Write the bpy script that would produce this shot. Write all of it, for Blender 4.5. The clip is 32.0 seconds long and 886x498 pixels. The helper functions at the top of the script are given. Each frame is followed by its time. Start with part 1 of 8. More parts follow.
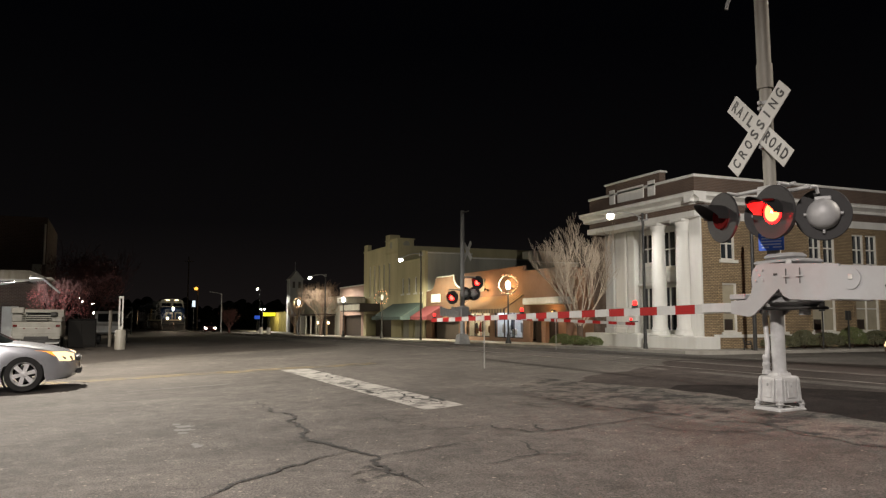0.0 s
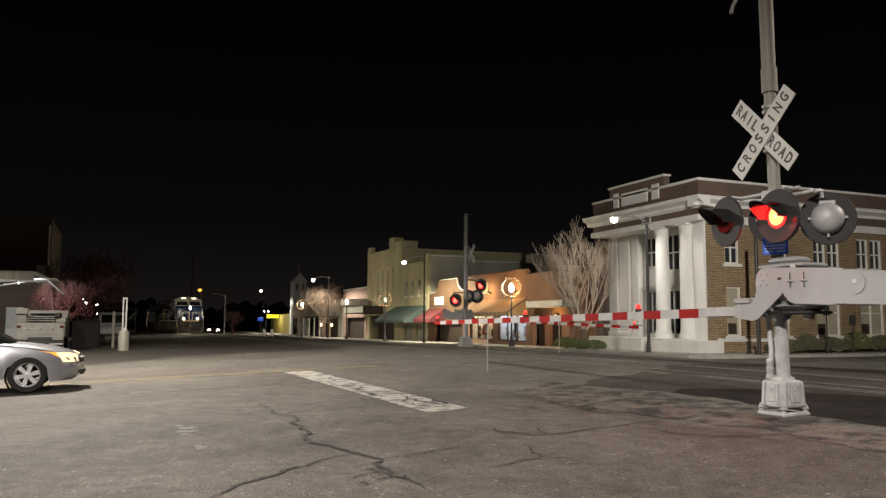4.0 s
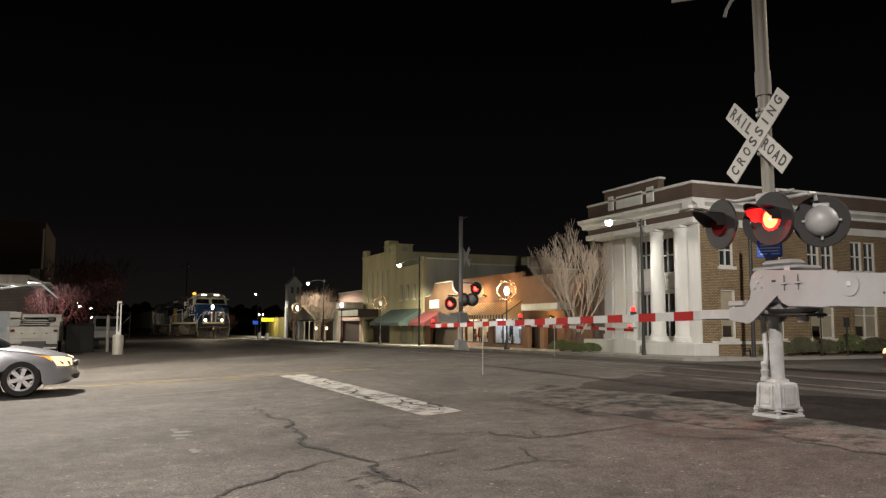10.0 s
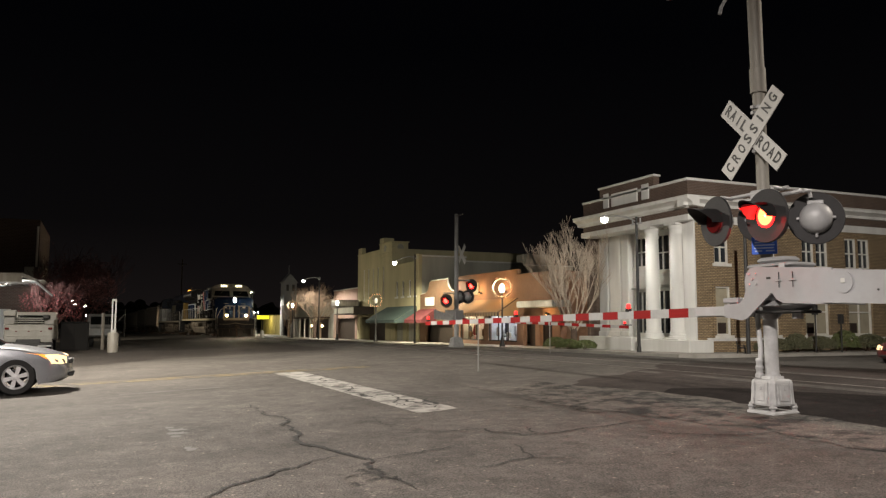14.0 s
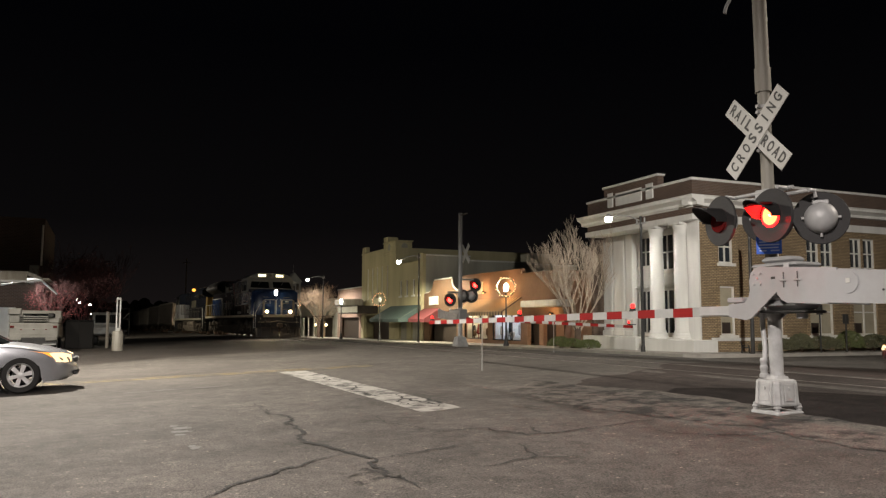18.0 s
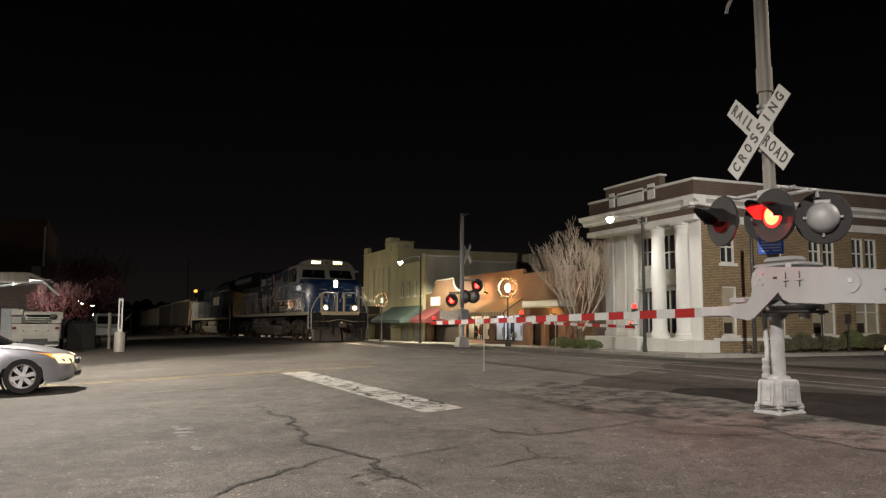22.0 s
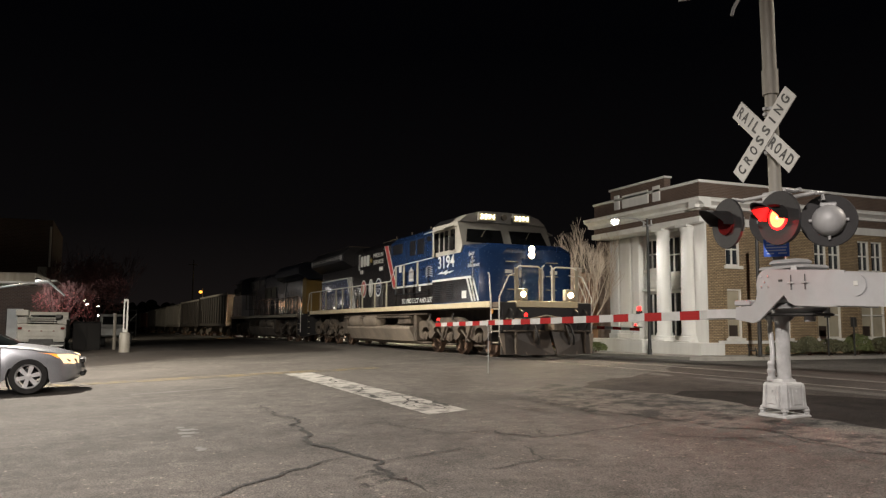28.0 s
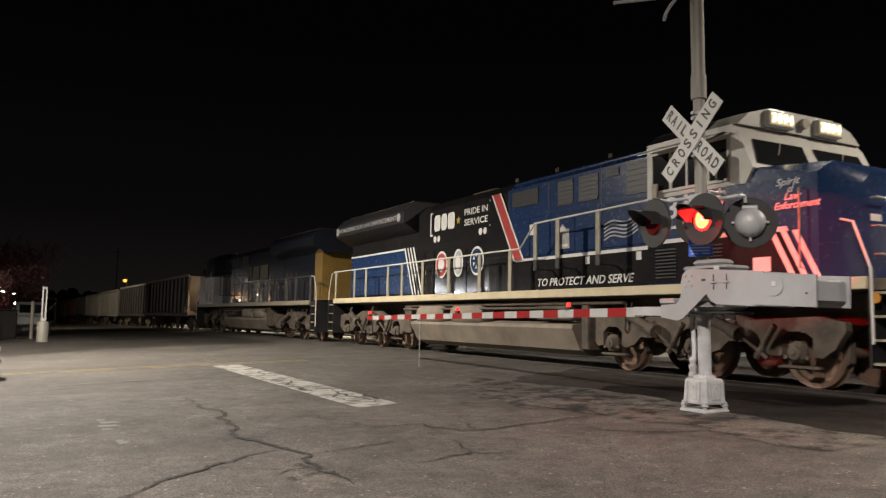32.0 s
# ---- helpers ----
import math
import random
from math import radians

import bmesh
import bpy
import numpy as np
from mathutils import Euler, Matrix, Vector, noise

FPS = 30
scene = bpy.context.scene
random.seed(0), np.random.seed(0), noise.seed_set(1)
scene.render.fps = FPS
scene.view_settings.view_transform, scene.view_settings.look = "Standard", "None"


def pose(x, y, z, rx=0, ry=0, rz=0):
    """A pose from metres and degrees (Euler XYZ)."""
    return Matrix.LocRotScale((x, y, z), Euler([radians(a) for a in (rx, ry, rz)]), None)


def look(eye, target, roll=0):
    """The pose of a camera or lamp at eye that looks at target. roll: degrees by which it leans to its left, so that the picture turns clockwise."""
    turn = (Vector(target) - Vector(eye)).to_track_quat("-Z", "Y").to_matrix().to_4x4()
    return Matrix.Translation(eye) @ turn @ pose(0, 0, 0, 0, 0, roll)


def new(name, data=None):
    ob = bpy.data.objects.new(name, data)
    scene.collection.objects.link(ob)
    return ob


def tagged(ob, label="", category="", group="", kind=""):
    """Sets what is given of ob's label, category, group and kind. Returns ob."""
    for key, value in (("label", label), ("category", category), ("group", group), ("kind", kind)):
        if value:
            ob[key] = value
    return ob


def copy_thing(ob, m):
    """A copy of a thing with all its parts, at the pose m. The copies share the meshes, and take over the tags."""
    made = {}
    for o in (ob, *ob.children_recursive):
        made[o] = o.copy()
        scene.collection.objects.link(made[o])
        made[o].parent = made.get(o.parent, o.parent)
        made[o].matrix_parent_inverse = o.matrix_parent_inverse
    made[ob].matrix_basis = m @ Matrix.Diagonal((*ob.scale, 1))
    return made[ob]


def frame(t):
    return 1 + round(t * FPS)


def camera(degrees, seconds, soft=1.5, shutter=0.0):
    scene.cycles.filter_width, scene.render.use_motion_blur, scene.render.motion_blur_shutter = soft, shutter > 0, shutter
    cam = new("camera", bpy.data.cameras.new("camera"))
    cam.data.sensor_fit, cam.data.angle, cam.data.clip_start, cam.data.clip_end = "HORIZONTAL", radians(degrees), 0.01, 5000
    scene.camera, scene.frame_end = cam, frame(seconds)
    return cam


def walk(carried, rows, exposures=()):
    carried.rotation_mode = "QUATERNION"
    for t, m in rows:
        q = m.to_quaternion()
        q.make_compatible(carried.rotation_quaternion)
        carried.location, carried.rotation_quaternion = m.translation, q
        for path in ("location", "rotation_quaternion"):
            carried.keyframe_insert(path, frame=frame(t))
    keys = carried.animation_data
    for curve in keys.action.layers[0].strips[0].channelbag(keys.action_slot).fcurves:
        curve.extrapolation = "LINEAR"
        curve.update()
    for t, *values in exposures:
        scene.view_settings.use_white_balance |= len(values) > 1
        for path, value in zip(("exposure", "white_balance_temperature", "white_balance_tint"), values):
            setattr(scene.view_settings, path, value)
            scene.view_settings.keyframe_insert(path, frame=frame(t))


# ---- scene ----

# ---------- camera ----------
EYE = Vector((0.0, 0.0, 0.904))
cam = camera(58.68, 32.0, soft=1.3, shutter=0.5)


def aim(yaw, pitch, roll):
    """Pose at EYE; yaw in degrees from +y towards +x, pitch upwards."""
    a, b = radians(yaw), radians(pitch)
    way = Vector((math.sin(a) * math.cos(b), math.cos(a) * math.cos(b), math.sin(b)))
    return look(EYE, EYE + way, roll)


walk(cam, [(t, aim(a, b, c)) for t, a, b, c in (
    (0, -66.94, 5.21, 0.04), (0.5, -66.94, 5.22, 0.01), (1, -66.94, 5.32, -0.02), (1.5, -66.95, 5.40, -0.03), (2, -66.98,
    5.46, 0.01), (2.5, -67.04, 5.45, 0.12), (3, -67.11, 5.41, 0.24), (3.5, -67.19, 5.38, 0.29), (5.5, -67.17, 5.54, 0.36),
    (6, -67.16, 5.62, 0.32), (6.5, -67.16, 5.64, 0.33), (7, -67.16, 5.63, 0.27), (7.5, -67.14, 5.61, 0.19), (8, -67.12,
    5.58, 0.13), (8.5, -67.07, 5.60, 0.07), (9, -67.01, 5.64, 0.11), (9.5, -66.93, 5.64, 0.15), (10, -66.84, 5.63, 0.19),
    (10.5, -66.76, 5.62, 0.19), (11, -66.70, 5.62, 0.19), (11.5, -66.66, 5.62, 0.21), (12, -66.60, 5.64, 0.23), (12.5,
    -66.55, 5.63, 0.21), (13, -66.54, 5.57, 0.21), (13.5, -66.53, 5.50, 0.15), (14, -66.51, 5.44, 0.10), (14.5, -66.50,
    5.39, 0.14), (16.5, -66.57, 5.44, 0.23), (17, -66.61, 5.44, 0.25), (17.5, -66.67, 5.42, 0.25), (18, -66.80, 5.38, 0.22),
    (18.5, -66.90, 5.34, 0.19), (19, -66.95, 5.32, 0.17), (19.5, -66.95, 5.31, 0.16), (20, -66.94, 5.32, 0.16), (20.5,
    -66.91, 5.35, 0.16), (21, -66.92, 5.38, 0.16), (21.5, -66.92, 5.41, 0.17), (22, -66.92, 5.42, 0.14), (22.5, -66.90,
    5.40, 0.08), (23, -66.82, 5.37, 0.06), (23.5, -66.76, 5.32, 0.11), (24, -66.76, 5.31, 0.14), (24.5, -66.77, 5.30, 0.17),
    (25, -66.83, 5.32, 0.16), (25.5, -66.94, 5.38, 0.09), (27.5, -67.33, 5.60, 0.25), (28, -67.26, 5.54, 0.34), (28.5,
    -67.08, 5.52, 0.41), (29, -66.75, 5.47, 0.50), (29.5, -66.20, 5.40, 0.60), (30, -65.64, 5.35, 0.73), (30.5, -65.11,
    5.30, 0.84), (31, -64.68, 5.21, 0.93), (31.5, -64.04, 5.16, 0.99), (32, -62.40, 5.15, 1.14))], exposures=[(0.0, 0.0), (32.0, 0.0)])

# how far the leading locomotive has come along the x axis, by seconds
RUN = (
    (0, -113.85), (0.5, -112.16), (1, -110.49), (1.5, -108.80), (2, -107.09), (2.5, -105.30), (3, -103.48), (3.5,
    -101.64), (5.5, -93.80), (6, -92.10), (6.5, -90.39), (7, -88.68), (7.5, -86.97), (8, -85.30), (8.5, -83.64), (9,
    -82.01), (9.5, -80.41), (10, -78.82), (10.5, -77.24), (11, -75.64), (11.5, -74.02), (12, -72.35), (12.5, -70.64),
    (13, -68.88), (13.5, -67.09), (14, -65.29), (14.5, -63.46), (16.5, -57.12), (17, -55.56), (17.5, -54.01), (18,
    -52.44), (18.5, -50.84), (19, -49.21), (19.5, -47.56), (20, -45.91), (20.5, -44.29), (21, -42.71), (21.5, -41.15),
    (22, -39.58), (22.5, -37.95), (23, -36.30), (23.5, -34.66), (24, -33.01), (24.5, -31.36), (25, -29.72), (25.5,
    -28.10), (27.5, -21.40), (28, -19.82), (28.5, -18.11), (29, -16.45), (29.5, -14.81), (30, -13.01), (30.5, -11.48),
    (31, -9.93), (31.5, -8.28), (32, -6.59))

# ---------- world and large lights ----------
world = bpy.data.worlds.new("night")
scene.world = world
world.use_nodes = True
wt = world.node_tree
sky_co, sky_up = wt.nodes.new("ShaderNodeTexCoord"), wt.nodes.new("ShaderNodeSeparateXYZ")
sky = wt.nodes.new("ShaderNodeValToRGB")  # faint town glow at the horizon, dark overhead
wt.links.new(sky_co.outputs["Generated"], sky_up.inputs[0])
wt.links.new(sky_up.outputs[2], sky.inputs[0])
wt.links.new(sky.outputs[0], wt.nodes["Background"].inputs[0])
for k, (at, c) in enumerate(((0.0, (3.4, 2.7, 2.6)), (0.12, (1.2, 1.05, 1.12)), (0.34, (0.3, 0.31, 0.46)))):
    e = sky.color_ramp.elements[k] if k < 2 else sky.color_ramp.elements.new(at)
    e.position, e.color = at, (*c, 1)
wt.nodes["Background"].inputs[1].default_value = 0.0024


def lamp(name, kind, place, power, colour, size=0.15, target=None, cone=150, blend=0.6):
    data = bpy.data.lights.new(name, kind)
    data.energy, data.color = power, colour
    if kind == "SPOT":
        data.spot_size, data.spot_blend = radians(cone), blend
    data.shadow_soft_size = size
    ob = new(name, data)
    ob.matrix_world = look(place, target or (place[0] + 0.001, place[1], place[2] - 5))
    return ob


# street lamps that stand beside and behind the viewer
lamp("street_light", "SPOT", (-22.5, -2.6, 9.0), 18500, (1.0, 0.91, 0.79), 0.2, cone=165)
lamp("street_light", "SPOT", (3.0, -6.0, 9.0), 19500, (1.0, 0.9, 0.84), 0.2, cone=165)
# unseen lamp added across the track to brighten the crossing
lamp("street_light", "SPOT", (-3.0, 17.0, 9.0), 3800, (1.0, 0.88, 0.76), 0.2, cone=165)
# unseen spot added to brighten the ground before the track
lamp("added_fill", "SPOT", (-13.0, 17.0, 9.0), 2200, (1.0, 0.92, 0.82), 0.2, target=(-13.5, 9.5, 0), cone=105, blend=0.8)
# unseen spot added to light the columned front and the brick wall
lamp("added_fill", "SPOT", (-13.0, 17.0, 9.0), 14500, (1.0, 0.94, 0.86), 0.2, target=(-33, 30, 3.5), cone=80, blend=0.7)
# one street lamp by the lot
lamp("street_light", "SPOT", (-38.0, -7.0, 9.0), 2700, (1.0, 0.88, 0.72), 0.2, cone=112, blend=0.5)
# unseen lamps added beyond the depot to put gleams on the train
for place, tint in (((-84.0, -6.0, 4.6), (1.0, 0.9, 0.78)), ((-103.0, -9.0, 5.6), (1.0, 0.93, 0.85)), ((-92.0, -4.5, 3.2), (1.0, 0.5, 0.25)), ((-112.0, -13.5, 4.2), (1.0, 0.9, 0.8))):
    lamp("street_light", "POINT", place, 34, tint, 0.35)
# unseen spot added to brighten the hopper wagons
lamp("hopper_fill", "SPOT", (-75.0, -8.3, 10.0), 7500, (1.0, 0.9, 0.7), 0.2, target=(-86, 10, 2.2), cone=105, blend=0.35)

# ---------- materials ----------


def nodes_of(name):
    m = bpy.data.materials.new(name)
    m.use_nodes = True
    t = m.node_tree
    return m, t, t.nodes["Principled BSDF"]


def rgb(c):
    return (c[0], c[1], c[2], 1.0)


def surface(name, col, col2=None, rough=0.6, metal=0.0, scale=3.0, fine=60.0, bump=0.15, share=0.5, emit=None, power=0.0, coat=0.0,
            streak=False, spread=0.35):
    """Two-scale procedural paint, metal, stone: col and col2 mingle in patches, fine grain gives relief and gloss."""
    m, t, b = nodes_of(name)
    n, l = t.nodes, t.links
    co = n.new("ShaderNodeTexCoord")
    mp = n.new("ShaderNodeMapping")
    l.new(co.outputs["Object"], mp.inputs[0])
    if streak:
        mp.inputs["Scale"].default_value = (1, 1, 0.12)
    big = n.new("ShaderNodeTexNoise")
    big.inputs["Scale"].default_value, big.inputs["Detail"].default_value, big.inputs["Roughness"].default_value = scale, 8, 0.65
    l.new(mp.outputs[0], big.inputs[0])
    ramp = n.new("ShaderNodeValToRGB")
    ramp.color_ramp.elements[0].position, ramp.color_ramp.elements[1].position = share - spread / 2, share + spread / 2
    col2 = col2 or tuple(v * 0.72 for v in col)
    ramp.color_ramp.elements[0].color, ramp.color_ramp.elements[1].color = rgb(col2), rgb(col)
    l.new(big.outputs[0], ramp.inputs[0])
    l.new(ramp.outputs[0], b.inputs["Base Color"])
    sm = n.new("ShaderNodeTexNoise")
    sm.inputs["Scale"].default_value, sm.inputs["Detail"].default_value = fine, 4
    l.new(co.outputs["Object"], sm.inputs[0])
    rr = n.new("ShaderNodeMapRange")
    rr.inputs[3].default_value, rr.inputs[4].default_value = max(0.02, rough - 0.12), min(1, rough + 0.12)
    l.new(sm.outputs[0], rr.inputs[0])
    l.new(rr.outputs[0], b.inputs["Roughness"])
    if bump:
        bp = n.new("ShaderNodeBump")
        bp.inputs["Strength"].default_value, bp.inputs["Distance"].default_value = bump, 0.01
        l.new(sm.outputs[0], bp.inputs["Height"])
        l.new(bp.outputs[0], b.inputs["Normal"])
    b.inputs["Metallic"].default_value = metal
    b.inputs["Coat Weight"].default_value = coat
    if emit:
        b.inputs["Emission Color"].default_value, b.inputs["Emission Strength"].default_value = rgb(emit), power
    return m


def glow(name, col, power):
    m, t, b = nodes_of(name)
    b.inputs["Base Color"].default_value = rgb(tuple(v * 0.5 for v in col))
    b.inputs["Emission Color"].default_value, b.inputs["Emission Strength"].default_value = rgb(col), power
    return m


def glass(name, tint=(0.02, 0.025, 0.03), rough=0.05):
    m, t, b = nodes_of(name)
    b.inputs["Base Color"].default_value, b.inputs["Roughness"].default_value = rgb(tint), rough
    b.inputs["Specular IOR Level"].default_value = 0.7
    return m


def clear_glass(name):
    m, t, b = nodes_of(name)
    b.inputs["Transmission Weight"].default_value, b.inputs["IOR"].default_value, b.inputs["Roughness"].default_value = 1.0, 1.03, 0.0
    b.inputs["Base Color"].default_value = (0.95, 0.97, 0.97, 1)
    return m


def brickwork(name, a, b2, mortar, rough=0.85):
    m, t, b = nodes_of(name)
    n, l = t.nodes, t.links
    co = n.new("ShaderNodeTexCoord")
    sep, cmb = n.new("ShaderNodeSeparateXYZ"), n.new("ShaderNodeCombineXYZ")
    l.new(co.outputs["Object"], sep.inputs[0])
    add = n.new("ShaderNodeMath")
    l.new(sep.outputs[0], add.inputs[0])
    l.new(sep.outputs[1], add.inputs[1])
    l.new(add.outputs[0], cmb.inputs[0])
    l.new(sep.outputs[2], cmb.inputs[1])
    br = n.new("ShaderNodeTexBrick")
    br.inputs["Scale"].default_value = 1.0
    br.inputs["Brick Width"].default_value, br.inputs["Row Height"].default_value = 0.23, 0.082
    br.inputs["Mortar Size"].default_value = 0.013
    br.inputs["Color1"].default_value, br.inputs["Color2"].default_value, br.inputs["Mortar"].default_value = rgb(a), rgb(b2), rgb(mortar)
    l.new(cmb.outputs[0], br.inputs[0])
    big = n.new("ShaderNodeTexNoise")
    big.inputs["Scale"].default_value, big.inputs["Detail"].default_value = 0.7, 8
    l.new(co.outputs["Object"], big.inputs[0])
    mul = n.new("ShaderNodeMix")
    mul.data_type, mul.blend_type = "RGBA", "MULTIPLY"
    mul.inputs[0].default_value = 0.55
    l.new(br.outputs["Color"], mul.inputs[6])
    l.new(big.outputs[0], mul.inputs[7])
    l.new(mul.outputs[2], b.inputs["Base Color"])
    bp = n.new("ShaderNodeBump")
    bp.inputs["Strength"].default_value, bp.inputs["Distance"].default_value = 0.6, 0.012
    l.new(br.outputs["Fac"], bp.inputs["Height"])
    bp.invert = True
    l.new(bp.outputs[0], b.inputs["Normal"])
    b.inputs["Roughness"].default_value = rough
    return m


def asphalt_mat(name, dark, light, patch, speck=0.9, rough=0.82, form=(0.35, 0.35, 0.66), gloss=0.3):
    """Aggregate, patches, faint tyre streaks and stains at several scales."""
    m, t, b = nodes_of(name)
    n, l = t.nodes, t.links
    co = n.new("ShaderNodeTexCoord")
    def noise_at(scale, detail=6, stretch=None, rgh=0.6):
        q = n.new("ShaderNodeTexNoise")
        q.inputs["Scale"].default_value, q.inputs["Detail"].default_value, q.inputs["Roughness"].default_value = scale, detail, rgh
        if stretch:
            mp = n.new("ShaderNodeMapping")
            mp.inputs["Scale"].default_value = stretch
            l.new(co.outputs["Object"], mp.inputs[0])
            l.new(mp.outputs[0], q.inputs[0])
        else:
            l.new(co.outputs["Object"], q.inputs[0])
        return q
    def ramp_of(q, lo, hi, c0, c1):
        r = n.new("ShaderNodeValToRGB")
        r.color_ramp.elements[0].position, r.color_ramp.elements[1].position = lo, hi
        r.color_ramp.elements[0].color, r.color_ramp.elements[1].color = rgb(c0), rgb(c1)
        l.new(q.outputs[0], r.inputs[0])
        return r
    def mix(kind, fac, a, c):
        x = n.new("ShaderNodeMix")
        x.data_type, x.blend_type = "RGBA", kind
        x.inputs[0].default_value = fac
        l.new(a.outputs["Color" if "Color" in a.outputs else 2], x.inputs[6])
        l.new(c.outputs["Color" if "Color" in c.outputs else 2], x.inputs[7])
        return x
    base = ramp_of(noise_at(form[0], 9, rgh=0.72), form[1], form[2], dark, light)
    streaks = ramp_of(noise_at(1.0, 6, (1.1, 0.12, 1)), 0.35, 0.62, (0.7, 0.7, 0.7), (1, 1, 1))
    out = mix("MULTIPLY", 0.45, base, streaks)
    stains = ramp_of(noise_at(1.6, 9, rgh=0.75), 0.3, 0.5, patch, (1, 1, 1))
    out = mix("MULTIPLY", 0.75, out, stains)
    grain = noise_at(62, 4, rgh=0.8)
    gr = ramp_of(grain, 0.38, 0.64, (0.22, 0.22, 0.22), (2.1, 2.03, 1.95))
    out = mix("MULTIPLY", speck, out, gr)
    mottle = ramp_of(noise_at(4.5, 7, rgh=0.72), 0.36, 0.64, (0.62, 0.61, 0.6), (1.25, 1.22, 1.18))
    out = mix("MULTIPLY", 0.8, out, mottle)
    vor = n.new("ShaderNodeTexVoronoi")
    vor.inputs["Scale"].default_value = 46
    l.new(co.outputs["Object"], vor.inputs[0])
    pale = n.new("ShaderNodeValToRGB")
    pale.color_ramp.elements[0].position, pale.color_ramp.elements[1].position = 0.06, 0.1
    pale.color_ramp.elements[0].color, pale.color_ramp.elements[1].color = rgb((3.6, 3.4, 3.15)), rgb((1, 1, 1))
    l.new(vor.outputs["Color"], pale.inputs[0])
    out = mix("MULTIPLY", 0.7, out, pale)
    l.new(out.outputs[2], b.inputs["Base Color"])
    bp = n.new("ShaderNodeBump")
    bp.inputs["Strength"].default_value, bp.inputs["Distance"].default_value = 0.8, 0.014
    l.new(grain.outputs[0], bp.inputs["Height"])
    l.new(bp.outputs[0], b.inputs["Normal"])
    b.inputs["Roughness"].default_value = rough
    b.inputs["Specular IOR Level"].default_value = gloss
    return m


def worn_paint(name, paint, under, keep=0.5, scale=5.0):
    return surface(name, paint, under, rough=0.7, scale=scale, fine=40, bump=0.3, share=1 - keep, spread=0.12)


ASPHALT = asphalt_mat("asphalt", (0.055, 0.052, 0.0485), (0.113, 0.1065, 0.1), (0.55, 0.53, 0.5))
ASPHALT_DARK = asphalt_mat("dark_asphalt", (0.012, 0.0099, 0.0097), (0.029, 0.024, 0.0236), (0.6, 0.58, 0.56), rough=0.92, gloss=0.08)
ASPHALT_MID = asphalt_mat("crossing_asphalt", (0.03, 0.0258, 0.0245), (0.066, 0.0568, 0.054), (0.6, 0.58, 0.56), rough=0.88, gloss=0.15)
ASPHALT_LOT = asphalt_mat("lot_asphalt", (0.024, 0.0212, 0.0195), (0.055, 0.0485, 0.044), (0.6, 0.58, 0.56), rough=0.75)
CONCRETE = surface("concrete", (0.36, 0.34, 0.3), (0.24, 0.225, 0.2), rough=0.85, scale=1.2, fine=50, bump=0.3)
PAINT_WHITE = surface("road_paint_white", (0.285, 0.275, 0.25), (0.085, 0.08, 0.074), rough=0.75, scale=3.6, fine=45, bump=0.4, share=0.47, spread=0.12)
PAINT_FAINT = worn_paint("faint_road_paint", (0.17, 0.16, 0.15), (0.085, 0.08, 0.075), 0.35, 9)
PAINT_YELLOW = worn_paint("road_paint_yellow", (0.2, 0.15, 0.065), (0.1, 0.088, 0.068), 0.5, 2.5)
ASPHALT_BROKEN = asphalt_mat("broken_asphalt", (0.012, 0.0112, 0.0105), (0.105, 0.098, 0.09), (0.55, 0.53, 0.5), form=(2.8, 0.42, 0.54))
TAR = surface("crack_tar", (0.006, 0.006, 0.005), (0.015, 0.014, 0.012), rough=0.95, scale=6, bump=0.4)
STEEL_RAIL = surface("rail_steel", (0.34, 0.32, 0.3), (0.16, 0.13, 0.11), rough=0.42, metal=0.95, scale=2, bump=0.1)
GALV = surface("aluminium_paint", (0.47, 0.475, 0.48), (0.36, 0.36, 0.355), rough=0.5, metal=0.15, scale=2.5, fine=45, bump=0.12)
BASE_WHITE = surface("cast_base_paint", (0.46, 0.465, 0.465), (0.29, 0.29, 0.285), rough=0.55, scale=5, fine=45, bump=0.2)
GREY_CASE = surface("grey_case_paint", (0.37, 0.375, 0.385), (0.3, 0.3, 0.3), rough=0.45, metal=0.1, scale=2, fine=40, bump=0.08)
POLE_GREY = surface("weathered_pole", (0.31, 0.3, 0.265), (0.2, 0.175, 0.14), rough=0.6, metal=0.2, scale=4, bump=0.2, streak=True)
BLACK_METAL = surface("black_metal", (0.02, 0.02, 0.02), (0.035, 0.033, 0.03), rough=0.5, scale=6, bump=0.1)
HEAD_BLACK = surface("matt_black", (0.028, 0.027, 0.028), (0.02, 0.019, 0.019), rough=0.7, scale=5, bump=0.05)
BLACK_PAINT = surface("black_paint", (0.012, 0.012, 0.014), (0.022, 0.021, 0.021), rough=0.45, scale=3, bump=0.05)
SIGN_WHITE = surface("sign_white", (0.56, 0.56, 0.535), (0.49, 0.485, 0.45), rough=0.5, scale=3, bump=0.02)
SIGN_BLACK = surface("sign_black", (0.012, 0.012, 0.012), rough=0.5, bump=0.0)
SIGN_PALE = surface("sign_lettering", (0.5, 0.6, 0.85), (0.4, 0.5, 0.75), rough=0.5, scale=9, bump=0.0)
BLUE_SIGN = surface("blue_sign", (0.04, 0.15, 0.75), (0.035, 0.13, 0.64), rough=0.4, bump=0.02)
GATE_RED = surface("gate_red", (0.3, 0.011, 0.011), (0.22, 0.011, 0.011), rough=0.55, scale=4, bump=0.03)
GATE_RED.node_tree.nodes["Principled BSDF"].inputs["Specular IOR Level"].default_value = 0.12
GATE_WHITE = surface("gate_white", (0.44, 0.445, 0.44), (0.34, 0.34, 0.33), rough=0.4, scale=4, bump=0.03)
LENS_OFF = surface("unlit_red_lens", (0.12, 0.008, 0.008), (0.08, 0.006, 0.006), rough=0.15, bump=0.0)
LENS_ON = glow("lit_red_lens", (1.0, 0.006, 0.006), 11.0)
